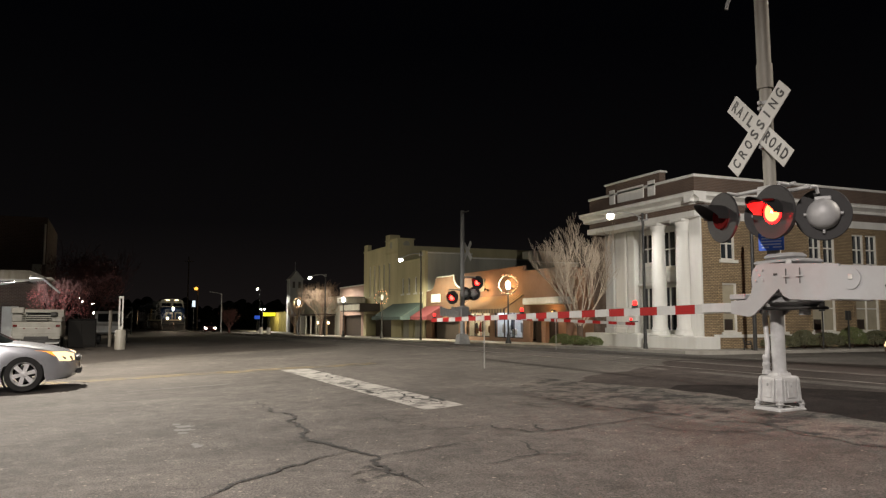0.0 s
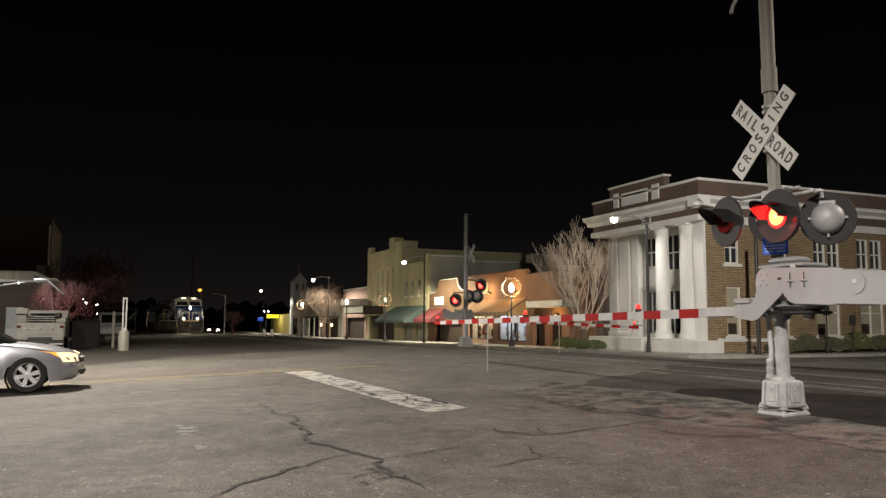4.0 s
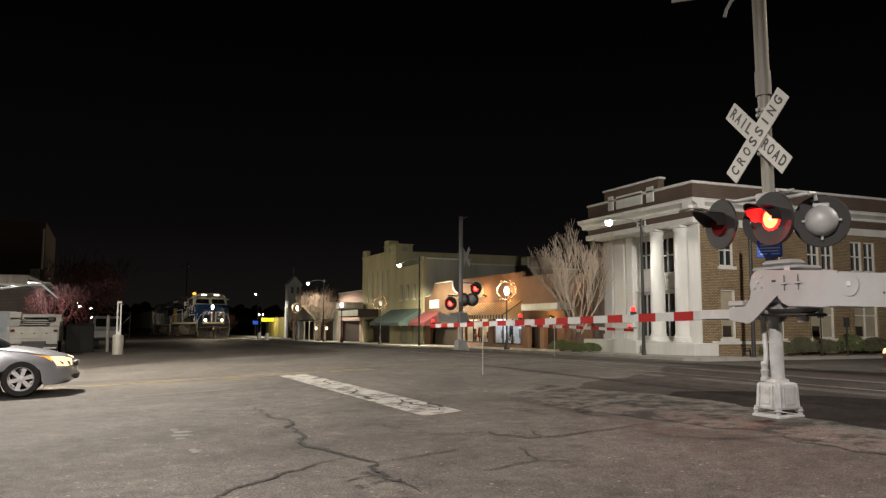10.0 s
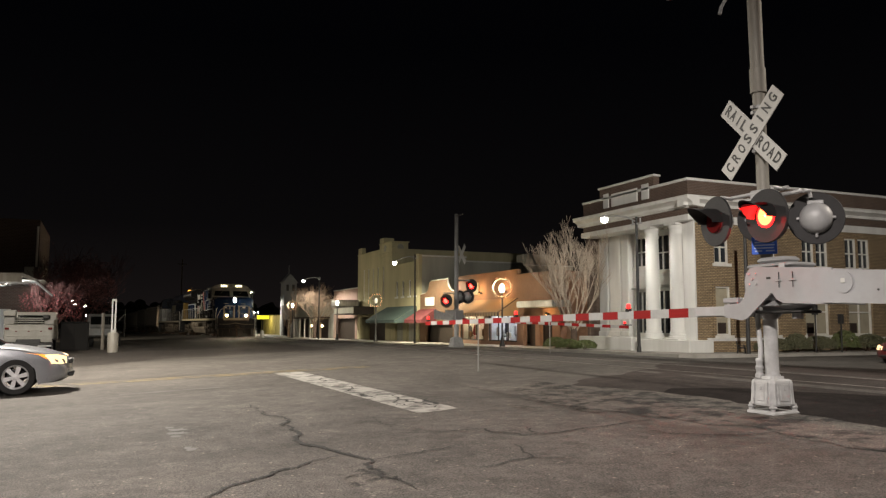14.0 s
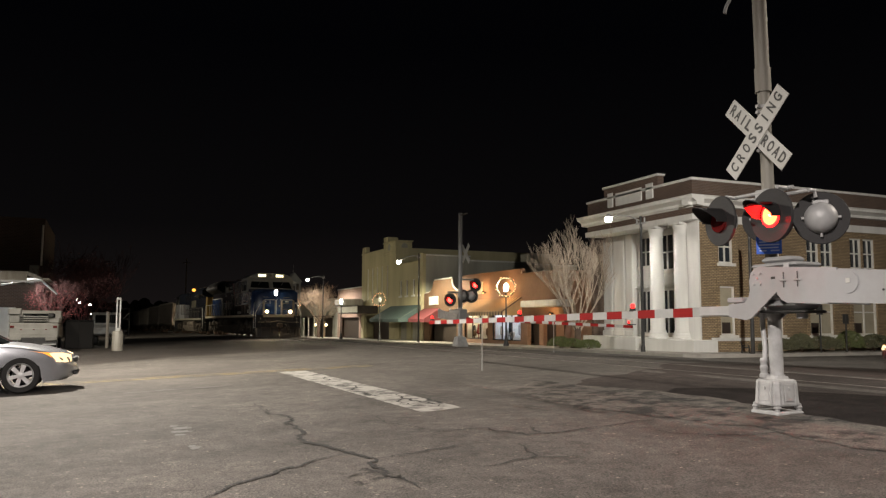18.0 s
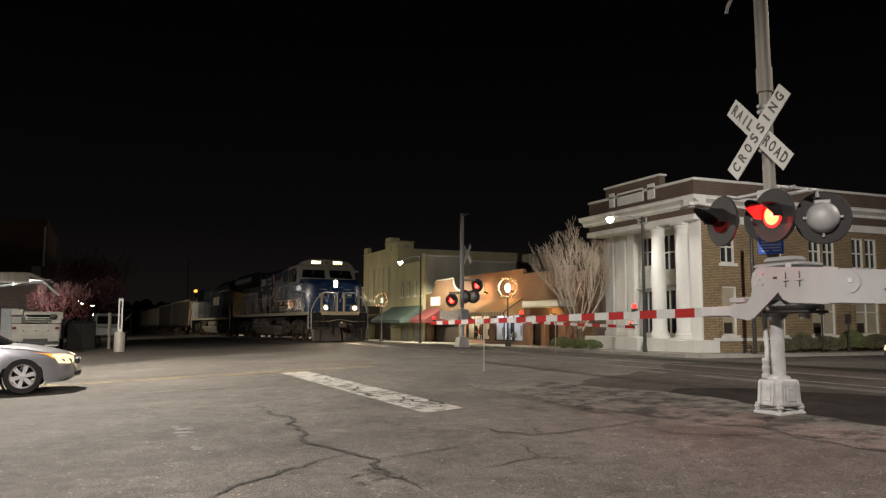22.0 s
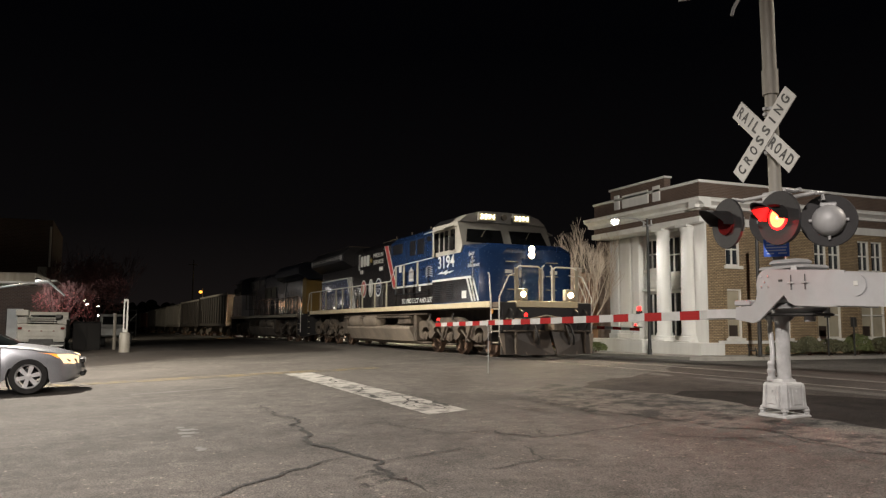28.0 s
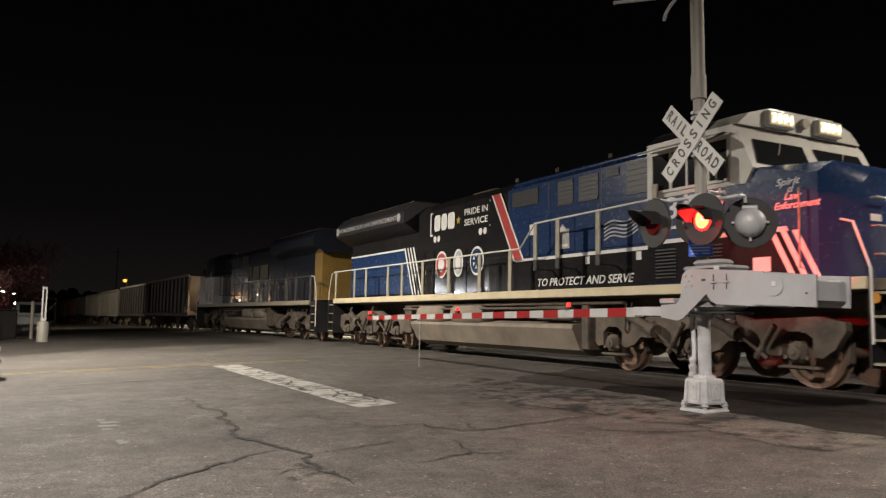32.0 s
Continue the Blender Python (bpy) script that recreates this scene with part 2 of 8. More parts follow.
LENS_CORE = glow("lit_lens_core", (1.0, 0.15, 0.05), 7.0)
FAR_CORE = glow("lit_lens_centre", (1.0, 0.09, 0.06), 5.0)
RED_TIP = glow("red_gate_lamp", (1.0, 0.012, 0.01), 5.0)

# ---------- mesh helpers ----------


class Mesh:
    """Collects vertices and faces of one mesh."""

    def __init__(self):
        self.v, self.f = [], []

    def add(self, verts, faces):
        k = len(self.v)
        self.v += [tuple(p) for p in verts]
        self.f += [tuple(i + k for i in q) for q in faces]
        return self

    def box(self, x0, x1, y0, y1, z0, z1, c=0.0):
        if x1 < x0:
            x0, x1 = x1, x0
        if y1 < y0:
            y0, y1 = y1, y0
        if z1 < z0:
            z0, z1 = z1, z0
        if not c:
            return self.add([(x, y, z) for x in (x0, x1) for y in (y0, y1) for z in (z0, z1)],
                            [(0, 1, 3, 2), (4, 6, 7, 5), (0, 4, 5, 1), (2, 3, 7, 6), (0, 2, 6, 4), (1, 5, 7, 3)])
        c = min(c, (x1 - x0) * 0.45, (y1 - y0) * 0.45, (z1 - z0) * 0.45)
        rings = []
        for z, i in ((z0, c), (z0 + c, 0), (z1 - c, 0), (z1, c)):
            a0, a1, b0, b1 = x0 + i, x1 - i, y0 + i, y1 - i
            rings.append([(a0 + c, b0, z), (a1 - c, b0, z), (a1, b0 + c, z), (a1, b1 - c, z), (a1 - c, b1, z), (a0 + c, b1, z), (a0, b1 - c, z), (a0, b0 + c, z)])
        return self.rings(rings)

    def rings(self, rings, caps=True):
        n = len(rings[0])
        vs = [p for r in rings for p in r]
        fs = [(a * n + i, a * n + (i + 1) % n, (a + 1) * n + (i + 1) % n, (a + 1) * n + i) for a in range(len(rings) - 1) for i in range(n)]
        if caps:
            fs += [tuple(reversed(range(n))), tuple(range((len(rings) - 1) * n, len(rings) * n))]
        return self.add(vs, fs)

    def prism(self, pts, axis, a, b):
        """A polygon drawn in the plane across axis, from a to b along it. pts are (u, v): x: (y, z); y: (x, z); z: (x, y)."""
        put = {"x": lambda s, u, v: (s, u, v), "y": lambda s, u, v: (u, s, v), "z": lambda s, u, v: (u, v, s)}[axis]
        return self.rings([[put(s, u, v) for u, v in pts] for s in (a, b)])

    def cyl(self, p, q, r, r2=None, n=14, caps=True):
        p, q = Vector(p), Vector(q)
        r2 = r if r2 is None else r2
        w = (q - p).normalized()
        u = w.orthogonal().normalized()
        k = w.cross(u)
        ring = lambda o, s: [tuple(o + (u * math.cos(6.28318 * i / n) + k * math.sin(6.28318 * i / n)) * s) for i in range(n)]
        return self.rings([ring(p, r), ring(q, r2)], caps)

    def tube(self, path, r, n=8):
        path = [Vector(p) for p in path]
        rings, u = [], None
        for i, p in enumerate(path):
            w = (path[min(i + 1, len(path) - 1)] - path[max(i - 1, 0)]).normalized()
            u = w.orthogonal().normalized() if u is None else (u - w * u.dot(w)).normalized()
            k = w.cross(u)
            s = r[i] if isinstance(r, (list, tuple)) else r
            rings.append([tuple(p + (u * math.cos(6.28318 * j / n) + k * math.sin(6.28318 * j / n)) * s) for j in range(n)])
        return self.rings(rings)

    def lathe(self, prof, o=(0, 0, 0), axis=(0, 0, 1), n=20, caps=True):
        o, w = Vector(o), Vector(axis).normalized()
        u = w.orthogonal().normalized()
        k = w.cross(u)
        return self.rings([[tuple(o + w * z + (u * math.cos(6.28318 * i / n) + k * math.sin(6.28318 * i / n)) * max(r, 1e-4)) for i in range(n)] for r, z in prof], caps)

    def turn(self, m, start=0):
        self.v[start:] = [tuple(m @ Vector(p)) for p in self.v[start:]]
        return self

    def data(self, name, material, smooth=True):
        me = bpy.data.meshes.new(name)
        me.from_pydata(self.v, [], self.f)
        bm = bmesh.new()
        bm.from_mesh(me)
        if len(bm.faces) < 6000:
            bmesh.ops.recalc_face_normals(bm, faces=bm.faces)
        bm.to_mesh(me)
        bm.free()
        if smooth:
            me.shade_smooth()
            me.set_sharp_from_angle(angle=radians(38))
        for m in (material if isinstance(material, (list, tuple)) else (material,)):
            me.materials.append(m)
        me.update()
        return me


def part(name, mesh, material, parent=None, label="", smooth=True):
    ob = new(name, mesh.data(name, material, smooth) if isinstance(mesh, Mesh) else mesh)
    if parent is not None:
        ob.parent = parent
    if label:
        ob["label"] = label
    return ob


def thing(name, label, category, place=None, group="", kind=""):
    ob = new(name)
    ob.empty_display_size = 0.2
    tagged(ob, label, category, group, kind)
    if place is not None:
        ob.matrix_basis = place if isinstance(place, Matrix) else Matrix.Translation(place)
    return ob


def solid(name, mesh, material, label, category, place=None, group="", kind="", smooth=True):
    ob = part(name, mesh, material, None, "", smooth)
    tagged(ob, label, category, group, kind)
    if place is not None:
        ob.matrix_basis = place if isinstance(place, Matrix) else Matrix.Translation(place)
    return ob


def lettering(name, text, size, material, parent, m, width=None, shear=0.0, label="", depth=0.004, bold=0.0):
    """Raised letters of the built-in font as a mesh; width squeezes the line to that length. Lies in xy, centred."""
    cu = bpy.data.curves.new(name, "FONT")
    cu.body, cu.size, cu.align_x, cu.align_y, cu.extrude, cu.shear, cu.offset = text, size, "CENTER", "CENTER", depth, shear, bold
    cu.resolution_u = 3
    tmp = bpy.data.objects.new(name, cu)
    scene.collection.objects.link(tmp)
    me = bpy.data.meshes.new_from_object(tmp.evaluated_get(bpy.context.evaluated_depsgraph_get()))
    bpy.data.objects.remove(tmp)
    bpy.data.curves.remove(cu)
    if width:
        xs = [v.co.x for v in me.vertices]
        k = width / max(1e-6, max(xs) - min(xs))
        me.transform(Matrix.Diagonal((k, 1, 1, 1)))
    me.transform(m)
    me.materials.clear()
    me.materials.append(material)
    return part(name, me, material, parent, label)


# faces -y, faces +x: how letters drawn in xy are stood up
FACE_SOUTH = Matrix.Rotation(radians(90), 4, "X")
FACE_EAST = Matrix.Rotation(radians(90), 4, "Z") @ FACE_SOUTH

# ---------- the ground ----------
YC = 11.26  # middle of the track at the crossing


def ty(x):
    """Middle of the track: straight over the crossing, a gentle bend west of it, then straight again."""
    if x > -12:
        return YC
    return YC - 0.00045 * (x + 12) ** 2 if x > -50 else YC - 0.65 - 0.0342 * (-50 - x)


def tz(x):
    """The line falls a little to the west."""
    return -0.006 * max(0.0, -35 - x)


def slope(x):
    return 0.0 if x > -12 else -0.0009 * (max(x, -50) + 12)


def on_track(x, ahead=0.0, turn=0.0):
    """Pose of a vehicle whose middle is at x, its origin so far ahead of the middle."""
    return pose(x, ty(x), tz(x), 0, 0, math.degrees(math.atan(slope(x)))) @ pose(ahead, 0, 0, 0, 0, turn)


def gz(x, y):
    """Height of the ground: the track lies on a low ridge, and the street beyond it falls away to the west."""
    d = abs(y - ty(x))
    if y < ty(x):
        return tz(x) - min(0.6, 0.036 * max(0.0, d - 1))
    s = min(1.0, max(0.0, (d - 3) / 7))
    return -0.048 * min(13.0, max(0.0, d - 1)) + tz(x) * (1 - s) - 0.007 * min(80.0, max(0.0, -30 - x)) * s * s * (3 - 2 * s)


def sheet(xs, ys, lift=0.0, height=gz):
    m = Mesh()
    n = len(ys)
    return m.add([(x, y, height(x, y) + lift) for x in xs for y in ys],
                 [(i * n + j, (i + 1) * n + j, (i + 1) * n + j + 1, i * n + j + 1) for i in range(len(xs) - 1) for j in range(n - 1)])


GX = [-1800, -900, -500, -300, -230, -180, -150] + [-130 + 4 * i for i in range(15)] + [-72 + 2 * i for i in range(20)] + [-32 + i for i in range(38)] + [8, 12, 20, 40, 90, 200, 500, 1500]
GY = [-1500, -500, -200, -90, -50, -30, -22] + [-16 + i for i in range(25)] + [9 + 0.5 * i for i in range(15)] + [17 + i for i in range(12)] + [30, 33, 40, 60, 110, 220, 500, 1800]
ground = solid("ground", sheet(GX, GY, -0.014), ASPHALT, "grey worn asphalt of a wide town crossing", "asphalt", kind="structure")


def outline(name, pts, lift, material, label, category, kind="structure", wob=0.0, step=0.35, seed=1):
    """A thin patch on the ground inside a closed outline, its edge a little uneven."""
    rnd = random.Random(seed)
    edge = []
    for (x0, y0), (x1, y1) in zip(pts, pts[1:] + pts[:1]):
        n = max(1, int(math.hypot(x1 - x0, y1 - y0) / step))
        for i in range(n):
            k = i / n
            edge.append((x0 + (x1 - x0) * k + rnd.uniform(-wob, wob), y0 + (y1 - y0) * k + rnd.uniform(-wob, wob)))
    bm = bmesh.new()
    vs = [bm.verts.new((x, y, 0)) for x, y in edge]
    face = bm.faces.new(vs)
    bmesh.ops.triangulate(bm, faces=[face])
    lo, hi = min(p[0] for p in edge), max(p[0] for p in edge)
    for axis, a, b, s in (((1, 0, 0), lo, hi, 2.0), ((0, 1, 0), min(p[1] for p in edge), max(p[1] for p in edge), 0.8)):
        k = a + s
        while k < b:
            co = (k, 0, 0) if axis[0] else (0, k, 0)
            bmesh.ops.bisect_plane(bm, geom=bm.verts[:] + bm.edges[:] + bm.faces[:], plane_co=co, plane_no=axis)
            k += s
    for v in bm.verts:
        v.co.z = gz(v.co.x, v.co.y) - 0.014 + lift
    me = bpy.data.meshes.new(name)
    bmesh.ops.recalc_face_normals(bm, faces=bm.faces)
    bm.to_mesh(me)
    bm.free()
    me.materials.append(material)
    ob = new(name, me)
    return tagged(ob, label, category, kind=kind)


outline("crossing_asphalt", [(9, 7.6), (-8.6, 7.6), (-9.1, 7.33), (-10.3, 7.42), (-11.2, 7.3), (-12.2, 7.8), (-12.6, 9.2), (-13.5, 10.8), (-15.2, 12.2), (-17.0, 15.0), (-18.0, 19.5), (9, 20.5)], 0.0015, ASPHALT_MID, "reddish grey worn asphalt between and beyond the rails", "asphalt", wob=0.12)
outline("dark_asphalt_patch", [(9, 6.7), (-5.6, 7.2), (-6.5, 7.18), (-7.1, 6.98), (-7.6, 7.0), (-8.25, 7.2), (-8.7, 7.42), (-9.5, 7.62), (-10.0, 8.3), (-9.3, 9.0), (-6, 9.9), (9, 10.0)], 0.004, ASPHALT_DARK,
        "darker asphalt strip along the railway crossing", "asphalt", wob=0.12)
outline("parking_lot", [(-23.5, -40), (-25.9, -2), (-26.4, -0.5), (-28.8, 2.2), (-29.3, 5.2), (-29.8, 8.5), (-50, 8.3), (-190, 3.6), (-190, -40)], 0.003, ASPHALT_LOT,
        "dark unlit asphalt lot beside the track", "asphalt", wob=0.15, step=1.5)

# painted road marks
outline("stop_line", [(-9.75, 4.47), (-18.5, 4.42), (-18.6, 3.78), (-9.55, 3.83)], 0.006, PAINT_WHITE, "wide white worn stop line on the asphalt", "road marking", wob=0.01, step=0.12)
outline("yellow_centre_line", [(-18.75, 6.2), (-18.95, 6.2), (-18.3, -14), (-18.1, -14)], 0.006, PAINT_YELLOW, "faded yellow centre line on the asphalt", "road marking", wob=0.02)
outline("yellow_centre_line", [(-19.15, 6.2), (-19.32, 6.2), (-18.7, -14), (-18.52, -14)], 0.006, PAINT_YELLOW, "faded yellow centre line on the asphalt", "road marking", wob=0.02)
outline("lane_line", [(-15.53, 2.2), (-15.66, 2.2), (-15.46, 0.4), (-15.34, 0.4)], 0.006, PAINT_FAINT, "faint white lane line", "road marking", wob=0.03)
for x, y0, y1, w in ((-10.2, 0.78, 0.9, 0.07), (-9.95, 0.8, 1.0, 0.1), (-9.65, 0.76, 0.98, 0.09), (-9.4, 0.78, 0.92, 0.07), (-8.4, 0.84, 0.94, 0.14)):
    outline("paint_scrap", [(x - w, y0), (x + w, y0 + 0.02), (x + w * 0.8, y1), (x - w * 0.9, y1 - 0.02)], 0.006, PAINT_FAINT, "scrap of old white road paint", "road marking", wob=0.025, step=0.05)


def crack(pts, width, seed):
    """A wandering crack as a thin dark band that swells and narrows."""
    rnd = random.Random(seed)
    line = [Vector((x, y)) for x, y in pts]
    for _ in range(5):
        nxt = []
        for a, b in zip(line, line[1:]):
            d = b - a
            nxt += [a, a + d * rnd.uniform(0.4, 0.6) + Vector((-d.y, d.x)) * rnd.uniform(-0.16, 0.16)]
        line = nxt + [line[-1]]
    m, left, right = Mesh(), [], []
    for i, p in enumerate(line):
        d = (line[min(i + 1, len(line) - 1)] - line[max(i - 1, 0)]).normalized()
        w = width * rnd.uniform(0.25, 1.2) * (0.3 + 0.7 * math.sin(math.pi * (i + 0.5) / len(line)))
        nrm = Vector((-d.y, d.x))
        a, b = p + nrm * w, p - nrm * w
        left.append((a.x, a.y, gz(a.x, a.y) - 0.0045))
        right.append((b.x, b.y, gz(b.x, b.y) - 0.0045))
    n = len(line)
    m.add(left + right, [(i, i + 1, n + i + 1, n + i) for i in range(n - 1)])
    return solid("crack", m, TAR, "dark open crack in the asphalt", "crack", kind="structure")


for k, (pts, w) in enumerate((
        ([(-12.15, 2.19), (-10.87, 2.06), (-10.04, 2.27), (-9.15, 2.06), (-8.48, 1.97), (-7.8, 2.04), (-7.16, 2.18), (-6.78, 2.27), (-6.43, 2.12), (-6.04, 2.11), (-5.49, 2.18)], 0.022),
        ([(-7.16, 2.18), (-6.83, 1.62), (-6.54, 1.21), (-6.25, 0.91), (-5.8, 0.4)], 0.017),
        ([(-6.78, 2.27), (-6.87, 2.65), (-6.94, 3.01), (-7.05, 3.36)], 0.011),
        ([(-6.84, 3.68), (-6.56, 3.65), (-6.13, 3.53), (-6.07, 3.24), (-5.94, 2.91)], 0.011),
        ([(-6.13, 3.53), (-6.03, 3.61), (-5.98, 3.85)], 0.011),
        ([(-7.87, 3.41), (-7.93, 3.68), (-7.87, 3.92), (-7.23, 4.02), (-7.23, 4.7), (-7.36, 5.61), (-7.38, 6.14)], 0.014),
        ([(-6.83, 5.29), (-6.43, 5.34), (-6.22, 5.52), (-6.04, 5.78), (-5.99, 6.17), (-5.57, 6.19), (-5.01, 6.29)], 0.012),
        ([(-7.71, 4.36), (-7.36, 4.24), (-7.16, 4.32)], 0.012),
        ([(-9.6, 3.2), (-9.0, 3.1), (-8.3, 3.3), (-7.87, 3.41)], 0.008))):
    crack(pts, w * 1.5, k + 3)
for k, (pts, w) in enumerate((  # the cracks that break up the stop line
        ([(-17.4, 4.5), (-17.0, 4.3), (-16.9, 4.15)], 0.05),
        ([(-16.3, 4.3), (-15.5, 4.2), (-15.3, 4.05)], 0.035),
        ([(-14.7, 3.7), (-14.2, 3.95), (-13.9, 4.25), (-13.4, 4.5)], 0.04),
        ([(-13.9, 4.2), (-13.2, 4.0), (-13.0, 3.86)], 0.035),
        ([(-13.1, 3.74), (-12.7, 3.92), (-12.3, 4.1), (-11.9, 4.5)], 0.035),
        ([(-12.5, 4.02), (-12.2, 3.9), (-11.8, 4.0)], 0.06),
        ([(-12.0, 4.4), (-11.4, 4.22), (-10.9, 4.18), (-10.4, 4.3), (-10.0, 4.26)], 0.03),
        ([(-11.3, 4.2), (-11.0, 4.02), (-10.5, 4.0)], 0.025),
        ([(-11.1, 4.55), (-10.6, 4.46), (-10.3, 4.42)], 0.06),
        ([(-10.7, 3.92), (-10.3, 4.0), (-10.2, 4.14)], 0.02))):
    crack(pts, w, k + 40)

# ragged dirt: where the dark strip breaks up at its edge, and round the crossing of the cracks
outline("broken_edge", [(-4.6, 7.2), (-4.6, 6.1), (-6.4, 6.2), (-7.6, 5.95), (-9.6, 5.7), (-11.4, 6.2), (-12.6, 7.2), (-11.2, 7.4), (-9.1, 7.8), (-7.5, 7.6), (-6.4, 7.3)], 0.006, ASPHALT_BROKEN, "crumbled edge of the darker asphalt", "asphalt", wob=0.1)
for x, y, w, d, k in ((-9.4, 6.4, 0.5, 0.26, 1), (-8.1, 6.6, 0.45, 0.22, 2), (-7.25, 6.88, 0.5, 0.24, 3), (-6.6, 6.95, 0.3, 0.14, 4), (-9.3, 5.2, 0.4, 0.1, 5), (-8.6, 5.7, 0.35, 0.1, 6)):
    outline("crumbled_patch", [(x + w * math.cos(1.047 * i + k), y + d * math.sin(1.047 * i + k)) for i in range(6)], 0.0075, ASPHALT_BROKEN, "dark crumbled patch of asphalt", "asphalt", wob=0.07, step=0.08, seed=k)
outline("dirt_patch", [(-6.5, 2.05), (-6.1, 1.85), (-5.7, 1.8), (-5.45, 1.95), (-5.4, 2.25), (-5.8, 2.16), (-6.2, 2.2)], 0.002, ASPHALT_BROKEN, "dirt round the crossing of the cracks", "asphalt", wob=0.06, step=0.1)

# the track: two rails on ties in dirty ballast, flush with the asphalt at the crossing
track = thing("railway_track", "pair of worn steel rails set flush in the crossing", "railway track", kind="structure")
for y in (-0.755, 0.755):
    prof = [(-0.07, -0.15), (0.07, -0.15), (0.07, -0.135), (0.012, -0.12), (0.012, -0.045), (0.035, -0.03), (0.035, -0.006), (0.028, 0.0), (-0.028, 0.0), (-0.035, -0.006), (-0.035, -0.03), (-0.012, -0.045), (-0.012, -0.12), (-0.07, -0.135)]
    part("rail", Mesh().rings([[(x, ty(x) + y + u, tz(x) + v - 0.006 + 0.05 * min(1.0, max(0.0, (-31 - x) / 12))) for u, v in prof] for x in [-420, -50] + list(range(-48, -34, 3)) + [-35] + list(range(-33, -11, 3)) + [220]]), STEEL_RAIL, track)

# pavements with real kerbs
def slab(x0, x1, y0, y1, step, rise=0.13):
    xs = [x0 + (x1 - x0) * i / max(1, int(abs(x1 - x0) / step)) for i in range(int(abs(x1 - x0) / step) + 1)]
    m = Mesh()
    ring = lambda x: [(x, y0, gz(x, y0) - 0.3), (x, y0 + 0.02, gz(x, y0) + rise), (x, y1, gz(x, y1) + rise), (x, y1, gz(x, y1) - 0.3)]
    return m.rings([ring(x) for x in xs])


solid("pavement", slab(-260, -28.6, 24.0, 28.4, 4), CONCRETE, "pale concrete pavement with a kerb along the shops", "pavement", kind="structure")
solid("pavement", slab(-31.6, -28.6, 28.42, 75, 1.5), CONCRETE, "pale concrete pavement beside the brick building", "pavement", kind="structure")
# the lit ground beyond the track, put in as a pale strip
outline("lit_verge", [(-45, 13.8), (-210, 9.2), (-210, 11.6), (-45, 15.6)], 0.01, CONCRETE, "pale strip for the lit ground along the far side of the track", "gravel", wob=0.15, step=2)

# ---------- buildings ----------
WHITE_STONE = surface("white_stone", (0.72, 0.715, 0.68), (0.56, 0.55, 0.515), rough=0.75, scale=0.9, fine=25, bump=0.12, streak=True)
BUFF_BRICK = brickwork("buff_brick", (0.56, 0.41, 0.235), (0.4, 0.28, 0.155), (0.1, 0.08, 0.055))
DARK_BRICK = brickwork("dark_brick", (0.15, 0.09, 0.062), (0.11, 0.068, 0.05), (0.2, 0.16, 0.13))
RED_BRICK = brickwork("red_brick", (0.23, 0.115, 0.055), (0.18, 0.09, 0.045), (0.24, 0.16, 0.1))
CREAM = surface("cream_render", (0.53, 0.48, 0.29), (0.4, 0.36, 0.215), rough=0.85, scale=0.6, fine=20, bump=0.15, streak=True)
BEIGE = surface("stained_beige_render", (0.42, 0.41, 0.34), (0.24, 0.24, 0.2), rough=0.9, scale=0.45, fine=15, bump=0.2, streak=True, share=0.42)
STUCCO = surface("terracotta_stucco", (0.33, 0.195, 0.13), (0.26, 0.15, 0.1), rough=0.85, scale=0.8, fine=20, bump=0.15)
PINK = surface("pink_render", (0.46, 0.31, 0.25), (0.36, 0.25, 0.2), rough=0.85, scale=0.6, fine=20, bump=0.12)
GREEN_CLOTH = surface("green_canvas", (0.085, 0.125, 0.115), (0.06, 0.09, 0.085), rough=0.8, scale=1.5, fine=40, bump=0.1)
RED_CLOTH = surface("red_canvas", (0.2, 0.045, 0.05), (0.15, 0.038, 0.04), rough=0.8, scale=1.5, fine=40, bump=0.1)
STRIPE_A = surface("awning_orange", (0.55, 0.36, 0.19), (0.44, 0.29, 0.15), rough=0.8, scale=2, bump=0.05)
STRIPE_B = surface("awning_brown", (0.12, 0.07, 0.045), (0.09, 0.05, 0.035), rough=0.8, scale=2, bump=0.05)
WINDOW = glass("window_glass")
CLEAR = clear_glass("shop_glass")
CURTAIN = surface("pale_curtain", (0.4, 0.36, 0.26), (0.3, 0.27, 0.2), rough=0.9, scale=1, bump=0.1)
FRAME_WHITE = surface("white_frame", (0.72, 0.71, 0.66), (0.62, 0.6, 0.54), rough=0.6, scale=3, bump=0.03)
DARK_WOOD = surface("dark_shopfront", (0.05, 0.035, 0.025), (0.03, 0.022, 0.018), rough=0.6, scale=3, bump=0.1)
ROOF_DARK = surface("roof_tar", (0.03, 0.03, 0.03), (0.05, 0.048, 0.045), rough=0.9, scale=1, bump=0.3)
SHOP_GLOW = glow("shop_light_cool", (0.78, 0.86, 1.0), 34.0)
SHOP_WARM = glow("shop_light_warm", (1.0, 0.76, 0.46), 20.0)
SHOP_WALL = surface("display_white", (0.7, 0.69, 0.66), (0.6, 0.58, 0.55), rough=0.8, scale=1.5, bump=0.05)


